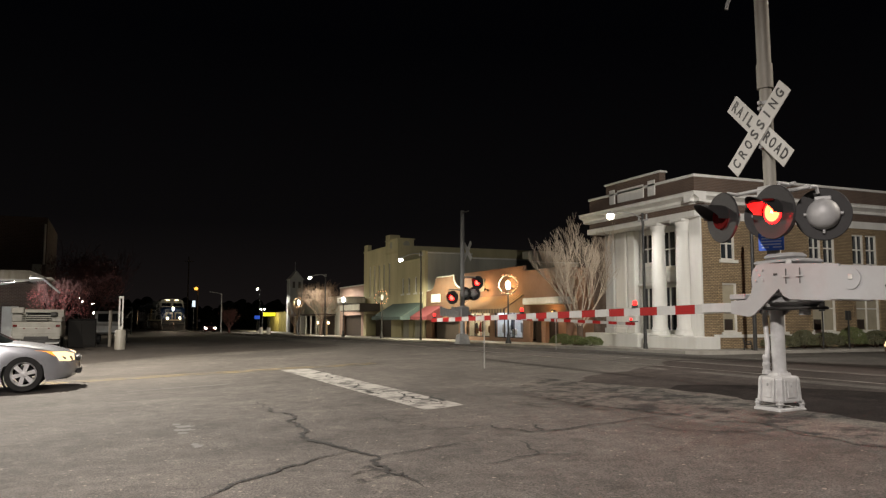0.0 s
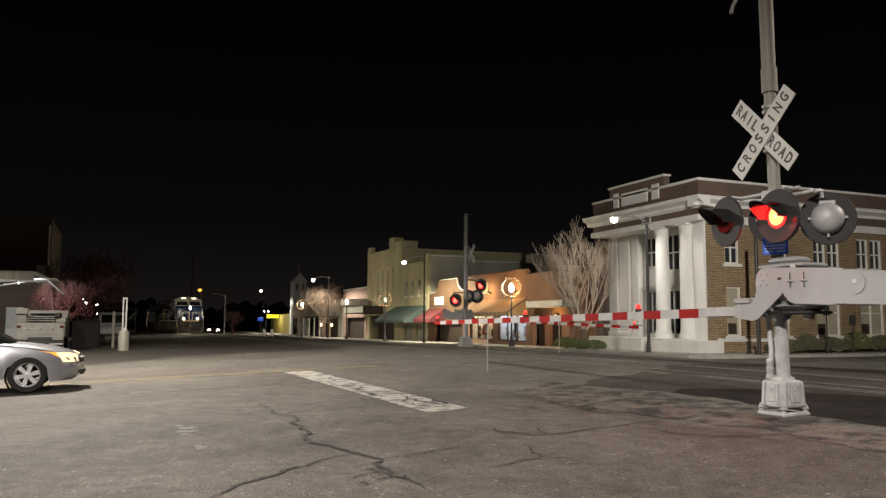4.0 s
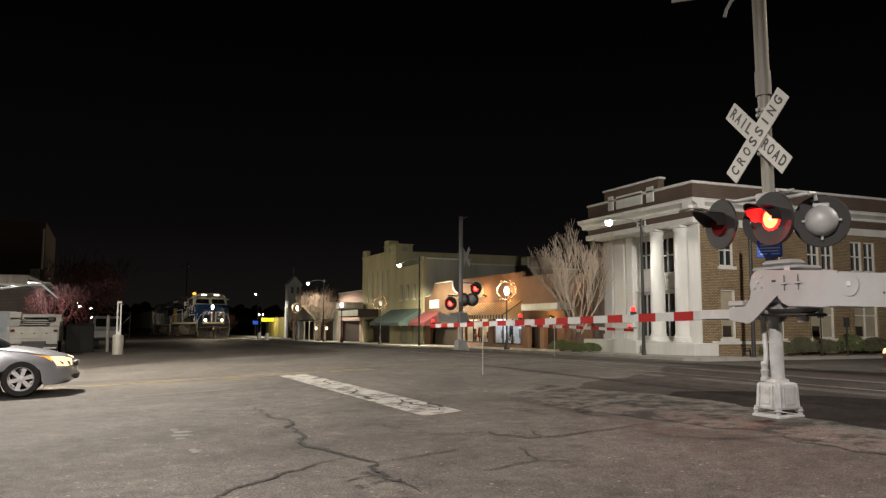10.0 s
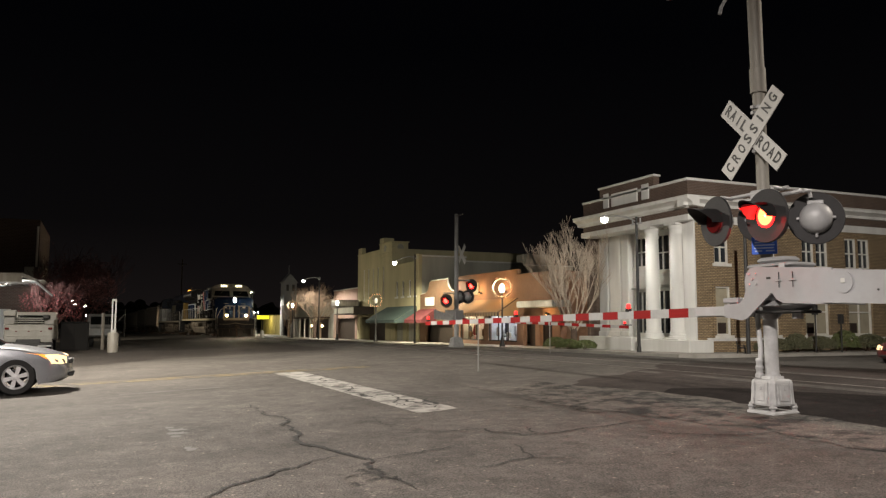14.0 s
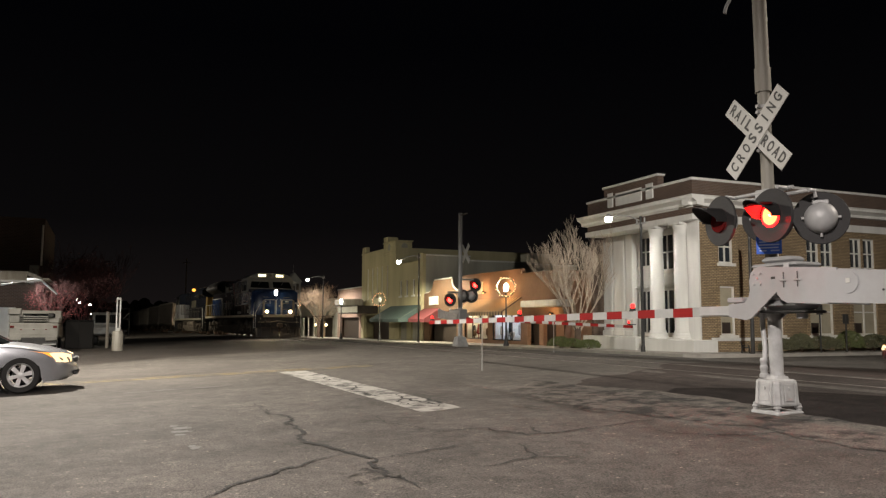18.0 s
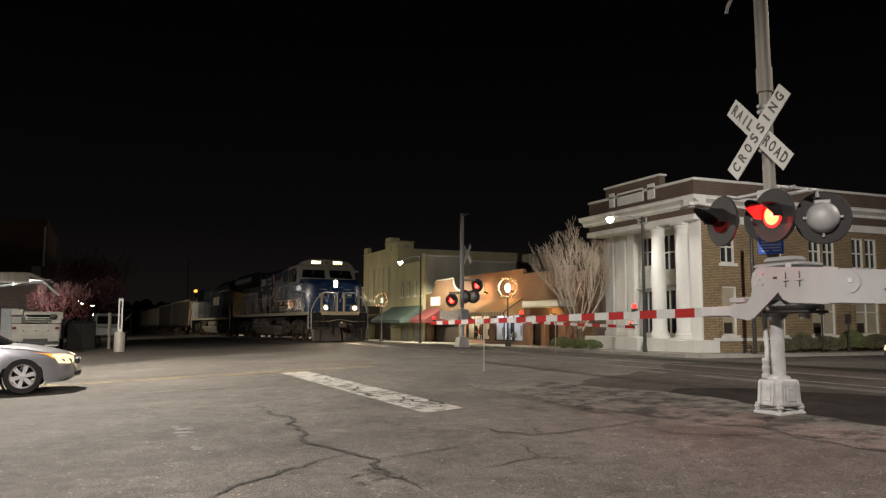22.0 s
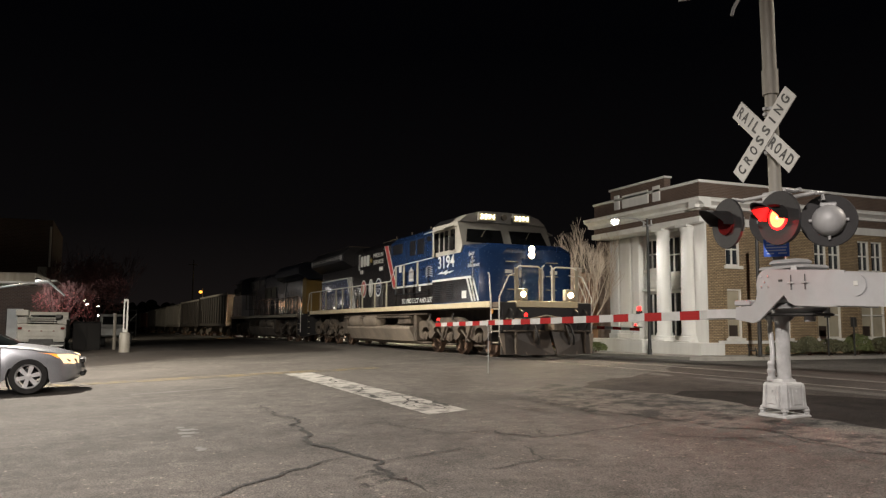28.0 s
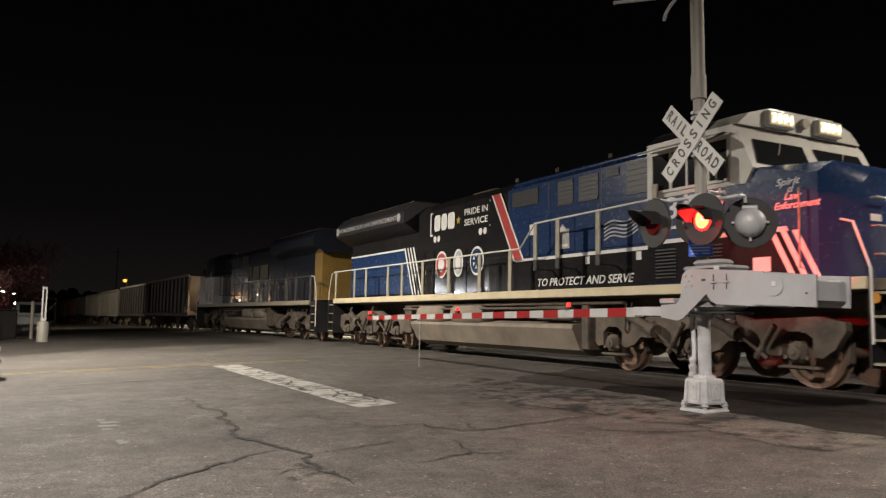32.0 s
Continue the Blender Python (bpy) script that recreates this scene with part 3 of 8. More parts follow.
def wall_holes(axis, at, u0, u1, z0, z1, holes, thick):
    """A wall across axis ('y': along x, 'x': along y), its face at 'at', thick to the back, with rectangular holes (u, u, z, z)."""
    us = sorted({u0, u1, *[h[i] for h in holes for i in (0, 1)]})
    zs = sorted({z0, z1, *[h[i] for h in holes for i in (2, 3)]})
    nu, nz = len(us) - 1, len(zs) - 1
    full = lambda i, j: 0 <= i < nu and 0 <= j < nz and not any(h[0] - 1e-6 <= us[i] and us[i + 1] <= h[1] + 1e-6 and h[2] - 1e-6 <= zs[j] and zs[j + 1] <= h[3] + 1e-6 for h in holes)
    vs, fs, at_no = [], [], {}

    def v(i, j, k):
        if (i, j, k) not in at_no:
            at_no[i, j, k] = len(vs)
            w = at + thick * k
            vs.append((us[i], w, zs[j]) if axis == "y" else (w, us[i], zs[j]))
        return at_no[i, j, k]
    for i in range(nu):
        for j in range(nz):
            if not full(i, j):
                continue
            fs.append((v(i, j, 0), v(i + 1, j, 0), v(i + 1, j + 1, 0), v(i, j + 1, 0)))
            fs.append((v(i, j, 1), v(i, j + 1, 1), v(i + 1, j + 1, 1), v(i + 1, j, 1)))
            for di, dj, a, b in ((-1, 0, (0, 1), (0, 0)), (1, 0, (1, 0), (1, 1)), (0, -1, (0, 0), (1, 0)), (0, 1, (1, 1), (0, 1))):
                if not full(i + di, j + dj):
                    fs.append((v(i + a[0], j + a[1], 0), v(i + b[0], j + b[1], 0), v(i + b[0], j + b[1], 1), v(i + a[0], j + a[1], 1)))
    return Mesh().add(vs, fs)


def frame_of(axis, at, sign, u0, u1, z0, z1, w, d0, d1):
    """A closed rectangular frame of width w between depths d0 and d1."""
    return wall_holes(axis, at + sign * d0, u0, u1, z0, z1, [(u0 + w, u1 - w, z0 + w, z1 - w)], sign * (d1 - d0))


def window(name, parent, axis, at, sign, u0, u1, z0, z1, panes=(1, 2), frame_mat=None, back=None, sill=True, label=""):
    """A sash window as a part: frame with bars, glass panes, sill. The wall's face lies at 'at', sign points into the building."""
    frame_mat = frame_mat or FRAME_WHITE
    put = (lambda m, a, b, c, d, e, f: m.box(a, b, at + sign * c, at + sign * d, e, f)) if axis == "y" else (lambda m, a, b, c, d, e, f: m.box(at + sign * c, at + sign * d, a, b, e, f))
    w = 0.075
    win = part(name, frame_of(axis, at, sign, u0, u1, z0, z1, w, 0.06, 0.16), frame_mat, parent, label, smooth=False)
    nu, nz = panes
    for i in range(1, nu):
        c = u0 + (u1 - u0) * i / nu
        m = Mesh()
        put(m, c - 0.03, c + 0.03, 0.07, 0.15, z0 + w, z1 - w)
        part("glazing_bar", m, frame_mat, win)
    for i in range(1, nz):
        c = z0 + (z1 - z0) * i / nz
        m = Mesh()
        put(m, u0 + w, u1 - w, 0.075, 0.155, c - 0.035, c + 0.035)
        part("meeting_rail", m, frame_mat, win)
    g = Mesh()
    put(g, u0 + 0.01, u1 - 0.01, 0.17, 0.18, z0, z1)
    part("pane", g, WINDOW if back is None else back, win)
    if sill:
        s = Mesh()
        put(s, u0 - 0.12, u1 + 0.12, -0.1, 0.06, z0 - 0.16, z0 - 0.003)
        part("sill", s, frame_mat, win)
    return win


# -- the columned brick building at the corner --
BX, BY, BZ = -31.5, 27.3, -0.68
bank = thing("corner_building", "two-storey buff brick building with tall white columns and cornice", "building")
side_up = [(28.9, 29.85), (32.2, 33.1), (35.05, 35.95), (36.1, 37.0), (38.35, 39.25), (39.4, 40.3), (43.5, 44.4), (44.6, 45.5), (48, 48.9), (49.1, 50), (53, 53.9), (57, 57.9)]
side_low = [(28.9, 29.9), (32.2, 33.2), (35.1, 36.9), (38.4, 40.3), (43.5, 45.4), (48, 49.9), (53, 54.8), (57, 58.8)]
holes = [(a, b, 4.05, 5.75) for a, b in side_up] + [(a, b, 0.35, 2.85) for a, b in side_low]
part("side_wall", wall_holes("x", BX - 0.35, BY + 0.4, 66, BZ, 6.1, holes, 0.35), BUFF_BRICK, bank, smooth=False)
part("brick_frieze", Mesh().box(BX - 0.35, BX + 0.001, BY + 0.05, 66, 6.502, 6.9), DARK_BRICK, bank)
part("entablature", Mesh().box(BX - 0.35, BX + 0.03, BY + 1.5, 66, 6.102, 6.5), WHITE_STONE, bank)
corn = [(0, 6.902), (0.12, 6.93), (0.12, 7.08), (0.3, 7.2), (0.42, 7.24), (0.42, 7.36), (0.48, 7.43), (-0.35, 7.43), (-0.35, 6.902)]
part("cornice", Mesh().prism([(BX + u, v) for u, v in corn], "y", BY - 0.4, 66), WHITE_STONE, bank)
part("parapet", Mesh().box(BX - 0.35, BX - 0.03, BY + 0.02, 66, 7.432, 8.26), DARK_BRICK, bank)
part("coping", Mesh().box(BX - 0.42, BX + 0.05, BY - 0.05, 66, 8.262, 8.4, 0.02), WHITE_STONE, bank)
part("stone_band", Mesh().box(BX - 0.01, BX + 0.06, BY + 1.0, 66, 0.06, 0.22), WHITE_STONE, bank)
part("rear_wall", Mesh().box(-46.0, BX - 0.36, 65.6, 66, BZ, 8.0), DARK_BRICK, bank)
part("party_wall", Mesh().box(-41.3, -41.0, BY + 0.4, 65.5, BZ, 8.0), DARK_BRICK, bank)
part("roof", Mesh().box(-41.0, BX - 0.36, BY + 1.7, 65.5, 7.2, 7.4), ROOF_DARK, bank)
part("chimney", Mesh().box(-33.0, -32.3, 45.0, 46.4, 7.41, 9.2, 0.03), DARK_BRICK, bank)
for k, (a, b) in enumerate(side_up):
    window("window", bank, "x", BX, -1, a, b, 4.05, 5.75, (2, 2))
for k, (a, b) in enumerate(side_low):
    window("window", bank, "x", BX, -1, a, b, 0.35, 2.85, (1 if b - a < 1.2 else 2, 2), back=CURTAIN)
for k, (a, b) in enumerate(side_low):  # pale stone surrounds of the lower openings
    for u, v, c, d in ((a - 0.22, a - 0.01, 0.24, 2.998), (b + 0.01, b + 0.22, 0.24, 2.998), (a - 0.22, b + 0.22, 3.0, 3.25)):
        part("window_surround", Mesh().box(BX - 0.002, BX + 0.05, u, v, c, d), BUFF_BRICK, bank)
    part("window_blind", Mesh().box(BX - 0.16, BX - 0.1, a + 0.25, a + 0.75, 0.45, 1.0), DARK_WOOD, bank, "dark air conditioner panel in the window")
# front: recessed white wall, columns on a plinth, entablature, cornice and stepped parapet
FX0, FX1 = -41.0, BX
part("portico_wall", wall_holes("y", BY + 1.5, FX0, FX1 - 0.36, BZ, 6.2, [(-38.0, -36.85, 4.2, 5.95), (-38.0, -36.85, 0.35, 2.85), (-36.1, -34.9, 3.9, 5.95), (-36.1, -34.9, 0.35, 2.85)], 0.3), WHITE_STONE, bank, smooth=False)
for a, b, a2, b2, z in ((-38.0, -36.85, -38.0, -36.85, 4.2), (-36.1, -34.9, -36.1, -34.9, 3.9)):
    window("window", bank, "y", BY + 1.5, 1, a, b, z, 5.95, (2, 2))
    window("window", bank, "y", BY + 1.5, 1, a2, b2, 0.35, 2.85, (2, 2))
    part("spandrel", Mesh().box(a - 0.1, b + 0.1, BY + 1.42, BY + 1.499, 3.1, 3.62, 0.02), WHITE_STONE, bank)
    part("spandrel_ledge", Mesh().box(a - 0.15, b + 0.15, BY + 1.3, BY + 1.499, 2.92, 3.05, 0.02), WHITE_STONE, bank)
part("plinth", Mesh().box(-35.45, BX + 0.25, BY - 0.35, BY + 1.2, BZ, 0.12, 0.03), WHITE_STONE, bank)
part("plinth", Mesh().box(FX0 - 0.2, -36.0, BY - 0.3, BY + 1.2, BZ, 0.2, 0.03), WHITE_STONE, bank)
part("entablature", Mesh().box(FX0 - 0.1, BX + 0.1, BY - 0.12, BY + 1.498, 6.2, 6.5, 0.02), WHITE_STONE, bank)
part("brick_frieze", Mesh().box(FX0, BX, BY, BY + 1.5, 6.502, 6.898), DARK_BRICK, bank)
part("cornice", Mesh().prism([(BY - u, v) for u, v in corn], "x", FX0 - 0.5, BX + 0.47), WHITE_STONE, bank)
part("dentil_band", Mesh().box(FX0, BX + 0.06, BY - 0.06, BY - 0.001, 6.84, 6.9), WHITE_STONE, bank)


def column(x, y, r, z0, z1, top=True):
    prof = [(r * 1.35, z0), (r * 1.35, z0 + 0.16), (r * 1.28, z0 + 0.18), (r * 1.28, z0 + 0.26), (r * 1.1, z0 + 0.32), (r * 1.12, z0 + 0.4), (r, z0 + 0.48)]
    prof += [(r * (1 - 0.14 * k * k), z0 + 0.48 + (z1 - z0 - 1.0) * k) for k in (0.2, 0.4, 0.6, 0.8, 1.0)]
    prof += [(r * 0.92, z1 - 0.48), (r * 0.95, z1 - 0.42), (r * 0.88, z1 - 0.3), (r * 0.96, z1 - 0.16), (r * 1.06, z1 - 0.1), (r * 1.06, z1)]
    return Mesh().lathe(prof, (x, y, 0), n=28)


for x in (-34.75, -32.75):
    part("column", column(x, BY + 0.25, 0.4, 0.12, 6.05), WHITE_STONE, bank)
    part("capital_block", Mesh().box(x - 0.45, x + 0.45, BY - 0.2, BY + 0.7, 6.052, 6.198, 0.02), WHITE_STONE, bank)
    part("base_block", Mesh().box(x - 0.58, x + 0.58, BY - 0.33, BY + 0.83, 0.121, 0.2, 0.02), WHITE_STONE, bank)
part("column", column(-33.65, BY + 0.95, 0.26, 0.12, 6.2), WHITE_STONE, bank)
part("corner_pier", Mesh().box(BX - 0.85, BX + 0.0, BY + 0.3, BY + 0.396, 0.121, 6.199), WHITE_STONE, bank, "white corner pier")
part("corner_return", Mesh().box(BX - 0.85, BX - 0.36, BY + 0.4, BY + 1.498, 0.121, 6.199), WHITE_STONE, bank)
for a, b in ((-41.0, -40.1), (-39.98, -38.9), (-38.76, -38.05)):
    part("pilaster", Mesh().box(a, b, BY + 1.1, BY + 1.499, BZ + 0.05, 6.199, 0.04), WHITE_STONE, bank)
    part("pilaster_base", Mesh().box(a - 0.04, b + 0.04, BY + 1.02, BY + 1.099, 0.202, 0.5, 0.02), WHITE_STONE, bank)
part("parapet", Mesh().box(FX0, BX - 0.36, BY + 0.03, BY + 0.4, 7.432, 8.26), DARK_BRICK, bank)
part("coping", Mesh().box(FX0 - 0.05, BX - 0.43, BY - 0.05, BY + 0.45, 8.262, 8.4, 0.02), WHITE_STONE, bank)
part("raised_parapet", Mesh().box(-39.2, -34.2, BY + 0.0, BY + 0.4, 8.402, 8.92), DARK_BRICK, bank)
part("raised_coping", Mesh().box(-39.3, -34.1, BY - 0.08, BY + 0.45, 8.922, 9.04, 0.02), WHITE_STONE, bank)
for a, b in ((-38.8, -38.3), (-38.0, -35.6), (-35.2, -34.6)):
    part("stone_panel", Mesh().box(a, b, BY - 0.05, BY + 0.029, 7.75, 8.6 if b - a < 1 else 8.5, 0.01), WHITE_STONE, bank)


# -- the row of shops to the west --
SY = 28.4


def block(name, label, x0, x1, y0, y1, z0, z1, material, holes=(), cope=None, group="shops"):
    """One shop building: front wall with openings, side walls, back and roof."""
    b = thing(name, label, "building", group=group)
    part("front_wall", wall_holes("y", y0, x0, x1, z0, z1, list(holes), 0.3), material, b, smooth=False)
    part("side_wall", Mesh().box(x1 - 0.3, x1, y0 + 0.302, y1, z0, z1 - 0.05), material, b)
    part("side_wall", Mesh().box(x0, x0 + 0.3, y0 + 0.302, y1, z0, z1 - 0.05), material, b)
    part("rear_wall", Mesh().box(x0 + 0.302, x1 - 0.302, y1 - 0.3, y1, z0, z1 - 0.05), material, b)
    part("roof", Mesh().box(x0 + 0.302, x1 - 0.302, y0 + 0.302, y1 - 0.302, z1 - 0.7, z1 - 0.55), ROOF_DARK, b)
    if cope:
        part("coping", Mesh().box(x0 - 0.05, x1 + 0.05, y0 - 0.08, y0 + 0.36, z1 + 0.002, z1 + 0.14, 0.02), cope, b)
    return b


def awning(parent, x0, x1, y, z_top, z_low, out, mats, n=1, name="awning"):
    """A sloping canvas with closed ends and a short valance, in n strips."""
    aw = None
    for i in range(n):
        a, b = x0 + (x1 - x0) * i / n, x0 + (x1 - x0) * (i + 1) / n
        m = Mesh().prism([(y - 0.002, z_top), (y - out, z_low + 0.3), (y - out, z_low), (y - out + 0.04, z_low), (y - out + 0.04, z_low + 0.27), (y - 0.002, z_top - 0.06)], "x", a, b)
        ob = part(name if aw is None else "stripe", m, mats[i % len(mats)], parent if aw is None else aw)
        aw = aw or ob
    for x in (x0, x1):
        part("awning_end", Mesh().prism([(y - 0.003, z_top - 0.07), (y - out + 0.05, z_low + 0.25), (y - out + 0.05, z_low), (y - 0.003, z_low)], "x", x - 0.015, x + 0.015), mats[0], aw)
    return aw


# cream theatre-like building with a stepped gable
zA = -1.0
theatre = block("cream_building", "tall cream rendered building with narrow windows and a stepped parapet", -91.0, -79.0, SY, 46, zA, 9.0, CREAM,
                [(-88.9, -88.4, 3.6, 7.2), (-87.2, -86.7, 3.6, 7.2), (-85.5, -85.0, 3.6, 7.2), (-83.8, -83.3, 3.6, 7.2), (-82.0, -81.5, 3.6, 7.2), (-90.0, -81.0, zA, 1.7)], CREAM)
for a, b, z in ((-90.9, -89.6, 9.9),):
    part("parapet_step", Mesh().box(a, b, SY - 0.02, SY + 0.5, 9.142 if z < 10.0 else 9.752, z, 0.04), CREAM, theatre)
part("turret", Mesh().box(-82.9, -79.1, SY - 0.06, SY + 1.9, 8.2, 9.62, 0.05), CREAM, theatre, "square cream corner turret")
part("turret_coping", Mesh().box(-83.0, -79.0, SY - 0.12, SY + 2.0, 9.622, 9.76, 0.03), CREAM, theatre)
part("turret_band", Mesh().box(-82.98, -79.02, SY - 0.1, SY + 1.98, 8.45, 8.6, 0.03), CREAM, theatre)
part("turret_pinnacle", Mesh().box(-82.9, -81.6, SY - 0.06, SY + 1.2, 9.762, 10.35, 0.05), CREAM, theatre)
part("roundel", Mesh().cyl((-79.098, SY + 1.0, 9.1), (-79.05, SY + 1.0, 9.1), 0.36, n=20), BEIGE, theatre)
part("roundel", Mesh().cyl((-81.0, SY - 0.1, 9.1), (-81.0, SY - 0.061, 9.1), 0.36, n=20), BEIGE, theatre)
for a, b in ((-88.9, -88.4), (-87.2, -86.7), (-85.5, -85.0), (-83.8, -83.3), (-82.0, -81.5)):
    window("window", theatre, "y", SY, 1, a, b, 3.6, 7.2, (1, 3), sill=False)
part("sign_box", Mesh().box(-93.2, -88.9, SY - 2.7, SY - 0.4, 2.88, 3.7, 0.12), POLE_GREY, theatre, "silver rounded sign box above the canopy")
part("marquee", Mesh().box(-92.6, -84.8, SY - 2.4, SY - 0.01, 2.0, 2.85, 0.04), DARK_WOOD, theatre, "flat canopy with a pale fascia")
part("marquee_fascia", Mesh().box(-92.65, -84.75, SY - 2.46, SY - 2.405, 2.1, 2.75), BEIGE, theatre)
part("shopfront", Mesh().box(-89.9, -81.1, SY + 1.2, SY + 1.4, zA, 1.69), DARK_WOOD, theatre)

creamlow = block("cream_shop", "two-storey cream rendered shop with four narrow windows and a green awning", -78.95, -71.2, SY, 46, zA, 6.95, CREAM,
                 [(-77.7, -77.1, 3.7, 5.3), (-75.9, -75.3, 3.7, 5.3), (-74.0, -73.4, 3.7, 5.3), (-72.3, -71.7, 3.7, 5.3), (-77.8, -75.6, zA, 1.2), (-74.4, -72.2, zA, 1.2)], CREAM)
for a, b in ((-77.7, -77.1), (-75.9, -75.3), (-74.0, -73.4), (-72.3, -71.7)):
    window("window", creamlow, "y", SY, 1, a, b, 3.7, 5.3, (1, 2))
for a, b in ((-77.8, -75.6), (-74.4, -72.2)):
    part("shutter", Mesh().box(a, b, SY + 0.2, SY + 0.26, zA, 1.19), BEIGE, creamlow)
awning(creamlow, -80.5, -71.6, SY, 2.7, 1.0, 2.4, [GREEN_CLOTH])

for y0, y1, z in ((SY + 0.3, 33.5, 7.5), (33.5, 40.0, 7.1), (40.0, 46.0, 6.95)):
    if z > 6.96:
        part("side_parapet", Mesh().box(-71.5, -71.2, y0, y1, 6.902, z), BEIGE, creamlow)
    part("side_coping", Mesh().box(-71.6, -71.1, y0, y1, z + 0.002, z + 0.14, 0.02), FRAME_WHITE, creamlow)
    part("side_render", Mesh().box(-71.198, -71.18, y0, y1, -1.0, z), BEIGE, creamlow, "stained beige side wall")
part("corner_pier", Mesh().box(-72.0, -71.15, SY - 0.06, SY + 0.298, -1.0, 7.75, 0.03), CREAM, creamlow)
part("roof_box", Mesh().box(-74.5, -72.5, 41.0, 43.5, 6.3, 8.3, 0.03), BEIGE, creamlow)

brickshop = block("brick_shop", "low brick shop with a stepped white-edged parapet", -70.85, -62.2, SY, 34, -1.0, 3.4, RED_BRICK,
                  [(-69.5, -63.2, -1.0, 1.1)], None)
crown = [(-70.8, 3.402), (-70.8, 3.72), (-70.1, 3.75)] + [(-70.1 + 1.5 * math.sin(radians(a)), 4.75 - 1.0 * math.cos(radians(a))) for a in range(15, 91, 15)]
crown += [(-68.4, 4.75), (-68.4, 4.9), (-64.4, 4.9), (-64.4, 4.75)] + [(-62.9 - 1.5 * math.sin(radians(a)), 4.75 - 1.0 * math.cos(radians(a))) for a in range(90, 14, -15)] + [(-62.9, 3.75), (-62.25, 3.72), (-62.25, 3.402)]
part("curved_parapet", Mesh().prism(crown, "y", SY, SY + 0.3), RED_BRICK, brickshop)
part("coping", Mesh().tube([(x, SY + 0.12, z + 0.03) for x, z in crown[1:-1]], 0.09, 6), FRAME_WHITE, brickshop, "white curved parapet edge")
part("shopfront", Mesh().box(-69.4, -63.3, SY + 0.5, SY + 0.6, -1.0, 1.09), DARK_WOOD, brickshop)
part("wall_sign", Mesh().box(-69.4, -67.2, SY - 0.1, SY - 0.01, 2.6, 3.4, 0.02), FRAME_WHITE, brickshop)
awning(brickshop, -71.0, -66.9, SY, 2.3, 1.0, 1.6, [RED_CLOTH])

zS = -0.82
stucco = block("terracotta_shop", "terracotta stucco shop with a striped awning and lit display windows", -62.15, -45.6, SY, 34, zS, 4.6, STUCCO,
               [(-61.6, -57.1, -0.4, 1.75), (-56.3, -51.6, -0.4, 1.75), (-50.6, -48.9, zS, 1.5), (-48.3, -46.6, zS, 1.5)], None)
part("parapet_step", Mesh().box(-62.1, -51.5, SY + 0.01, SY + 0.3, 4.602, 5.0), STUCCO, stucco)
awning(stucco, -60.2, -51.4, SY, 2.85, 1.5, 1.65, [STRIPE_A, STRIPE_B], 38)
part("wall_plate", Mesh().box(-59.6, -57.9, SY - 0.08, SY - 0.01, 3.3, 4.3, 0.02), BEIGE, stucco)
for a, b, mt in ((-61.6, -57.1, SHOP_WARM), (-56.3, -51.6, SHOP_GLOW)):
    w = window("display_window", stucco, "y", SY, 1, a, b, -0.4, 1.75, (3, 1), DARK_WOOD, back=CLEAR, sill=False)
    part("window_back", Mesh().box(a, b, SY + 1.6, SY + 1.65, -0.4, 1.75), SHOP_WALL, stucco, "pale back wall of the display window")
    for x in (a, b):
        part("window_side", Mesh().box(x - 0.03, x + 0.03, SY + 0.302, SY + 1.598, -0.4, 1.75), SHOP_WALL, stucco)
    part("window_ceiling", Mesh().box(a, b, SY + 0.302, SY + 1.65, 1.752, 1.8), SHOP_WALL, stucco)
    for k in range(3):
        x = a + (b - a) * (k + 0.5) / 3
        part("ceiling_lamp", Mesh().box(x - 0.55, x + 0.55, SY + 0.6, SY + 0.85, 1.7, 1.748, 0.01), mt, stucco, "bright lamp in the display window")
rnd = random.Random(9)
GOODS = [surface("goods_%s" % n, c, rough=0.8, scale=4, bump=0.05) for n, c in (("dark", (0.05, 0.05, 0.06)), ("red", (0.35, 0.05, 0.05)), ("pale", (0.5, 0.48, 0.45)), ("brown", (0.2, 0.12, 0.07)), ("cream", (0.6, 0.52, 0.4)))]
for k in range(16):
    x = -61.3 + 0.62 * k
    if -57.3 < x < -56.1 or x > -51.8:
        continue
    h = rnd.uniform(0.7, 1.7)
    part("display_stand", Mesh().lathe([(0.16, -0.4), (0.05, -0.36), (0.04, -0.4 + h * 0.3), (rnd.uniform(0.14, 0.24), -0.4 + h * 0.4), (rnd.uniform(0.1, 0.2), -0.4 + h * 0.9), (0.04, -0.4 + h)], (x, SY + rnd.uniform(0.5, 0.9), 0), n=10), GOODS[(k * 3 + k // 4) % 5], stucco)
part("window_floor", Mesh().box(-61.6, -51.6, SY + 0.302, SY + 1.59, -0.5, -0.402), DARK_WOOD, stucco)
part("flat_canopy", Mesh().box(-49.3, -44.4, SY - 1.3, SY - 0.01, 2.05, 2.5, 0.03), FRAME_WHITE, stucco, "flat white canopy")
part("doorway", Mesh().box(-50.6, -46.6, SY + 0.5, SY + 0.6, zS, 1.5), DARK_WOOD, stucco)
block("dark_shop", "narrow dark shop beside the columned building", -45.55, -41.35, SY + 0.5, 46, zS, 4.4, STUCCO)

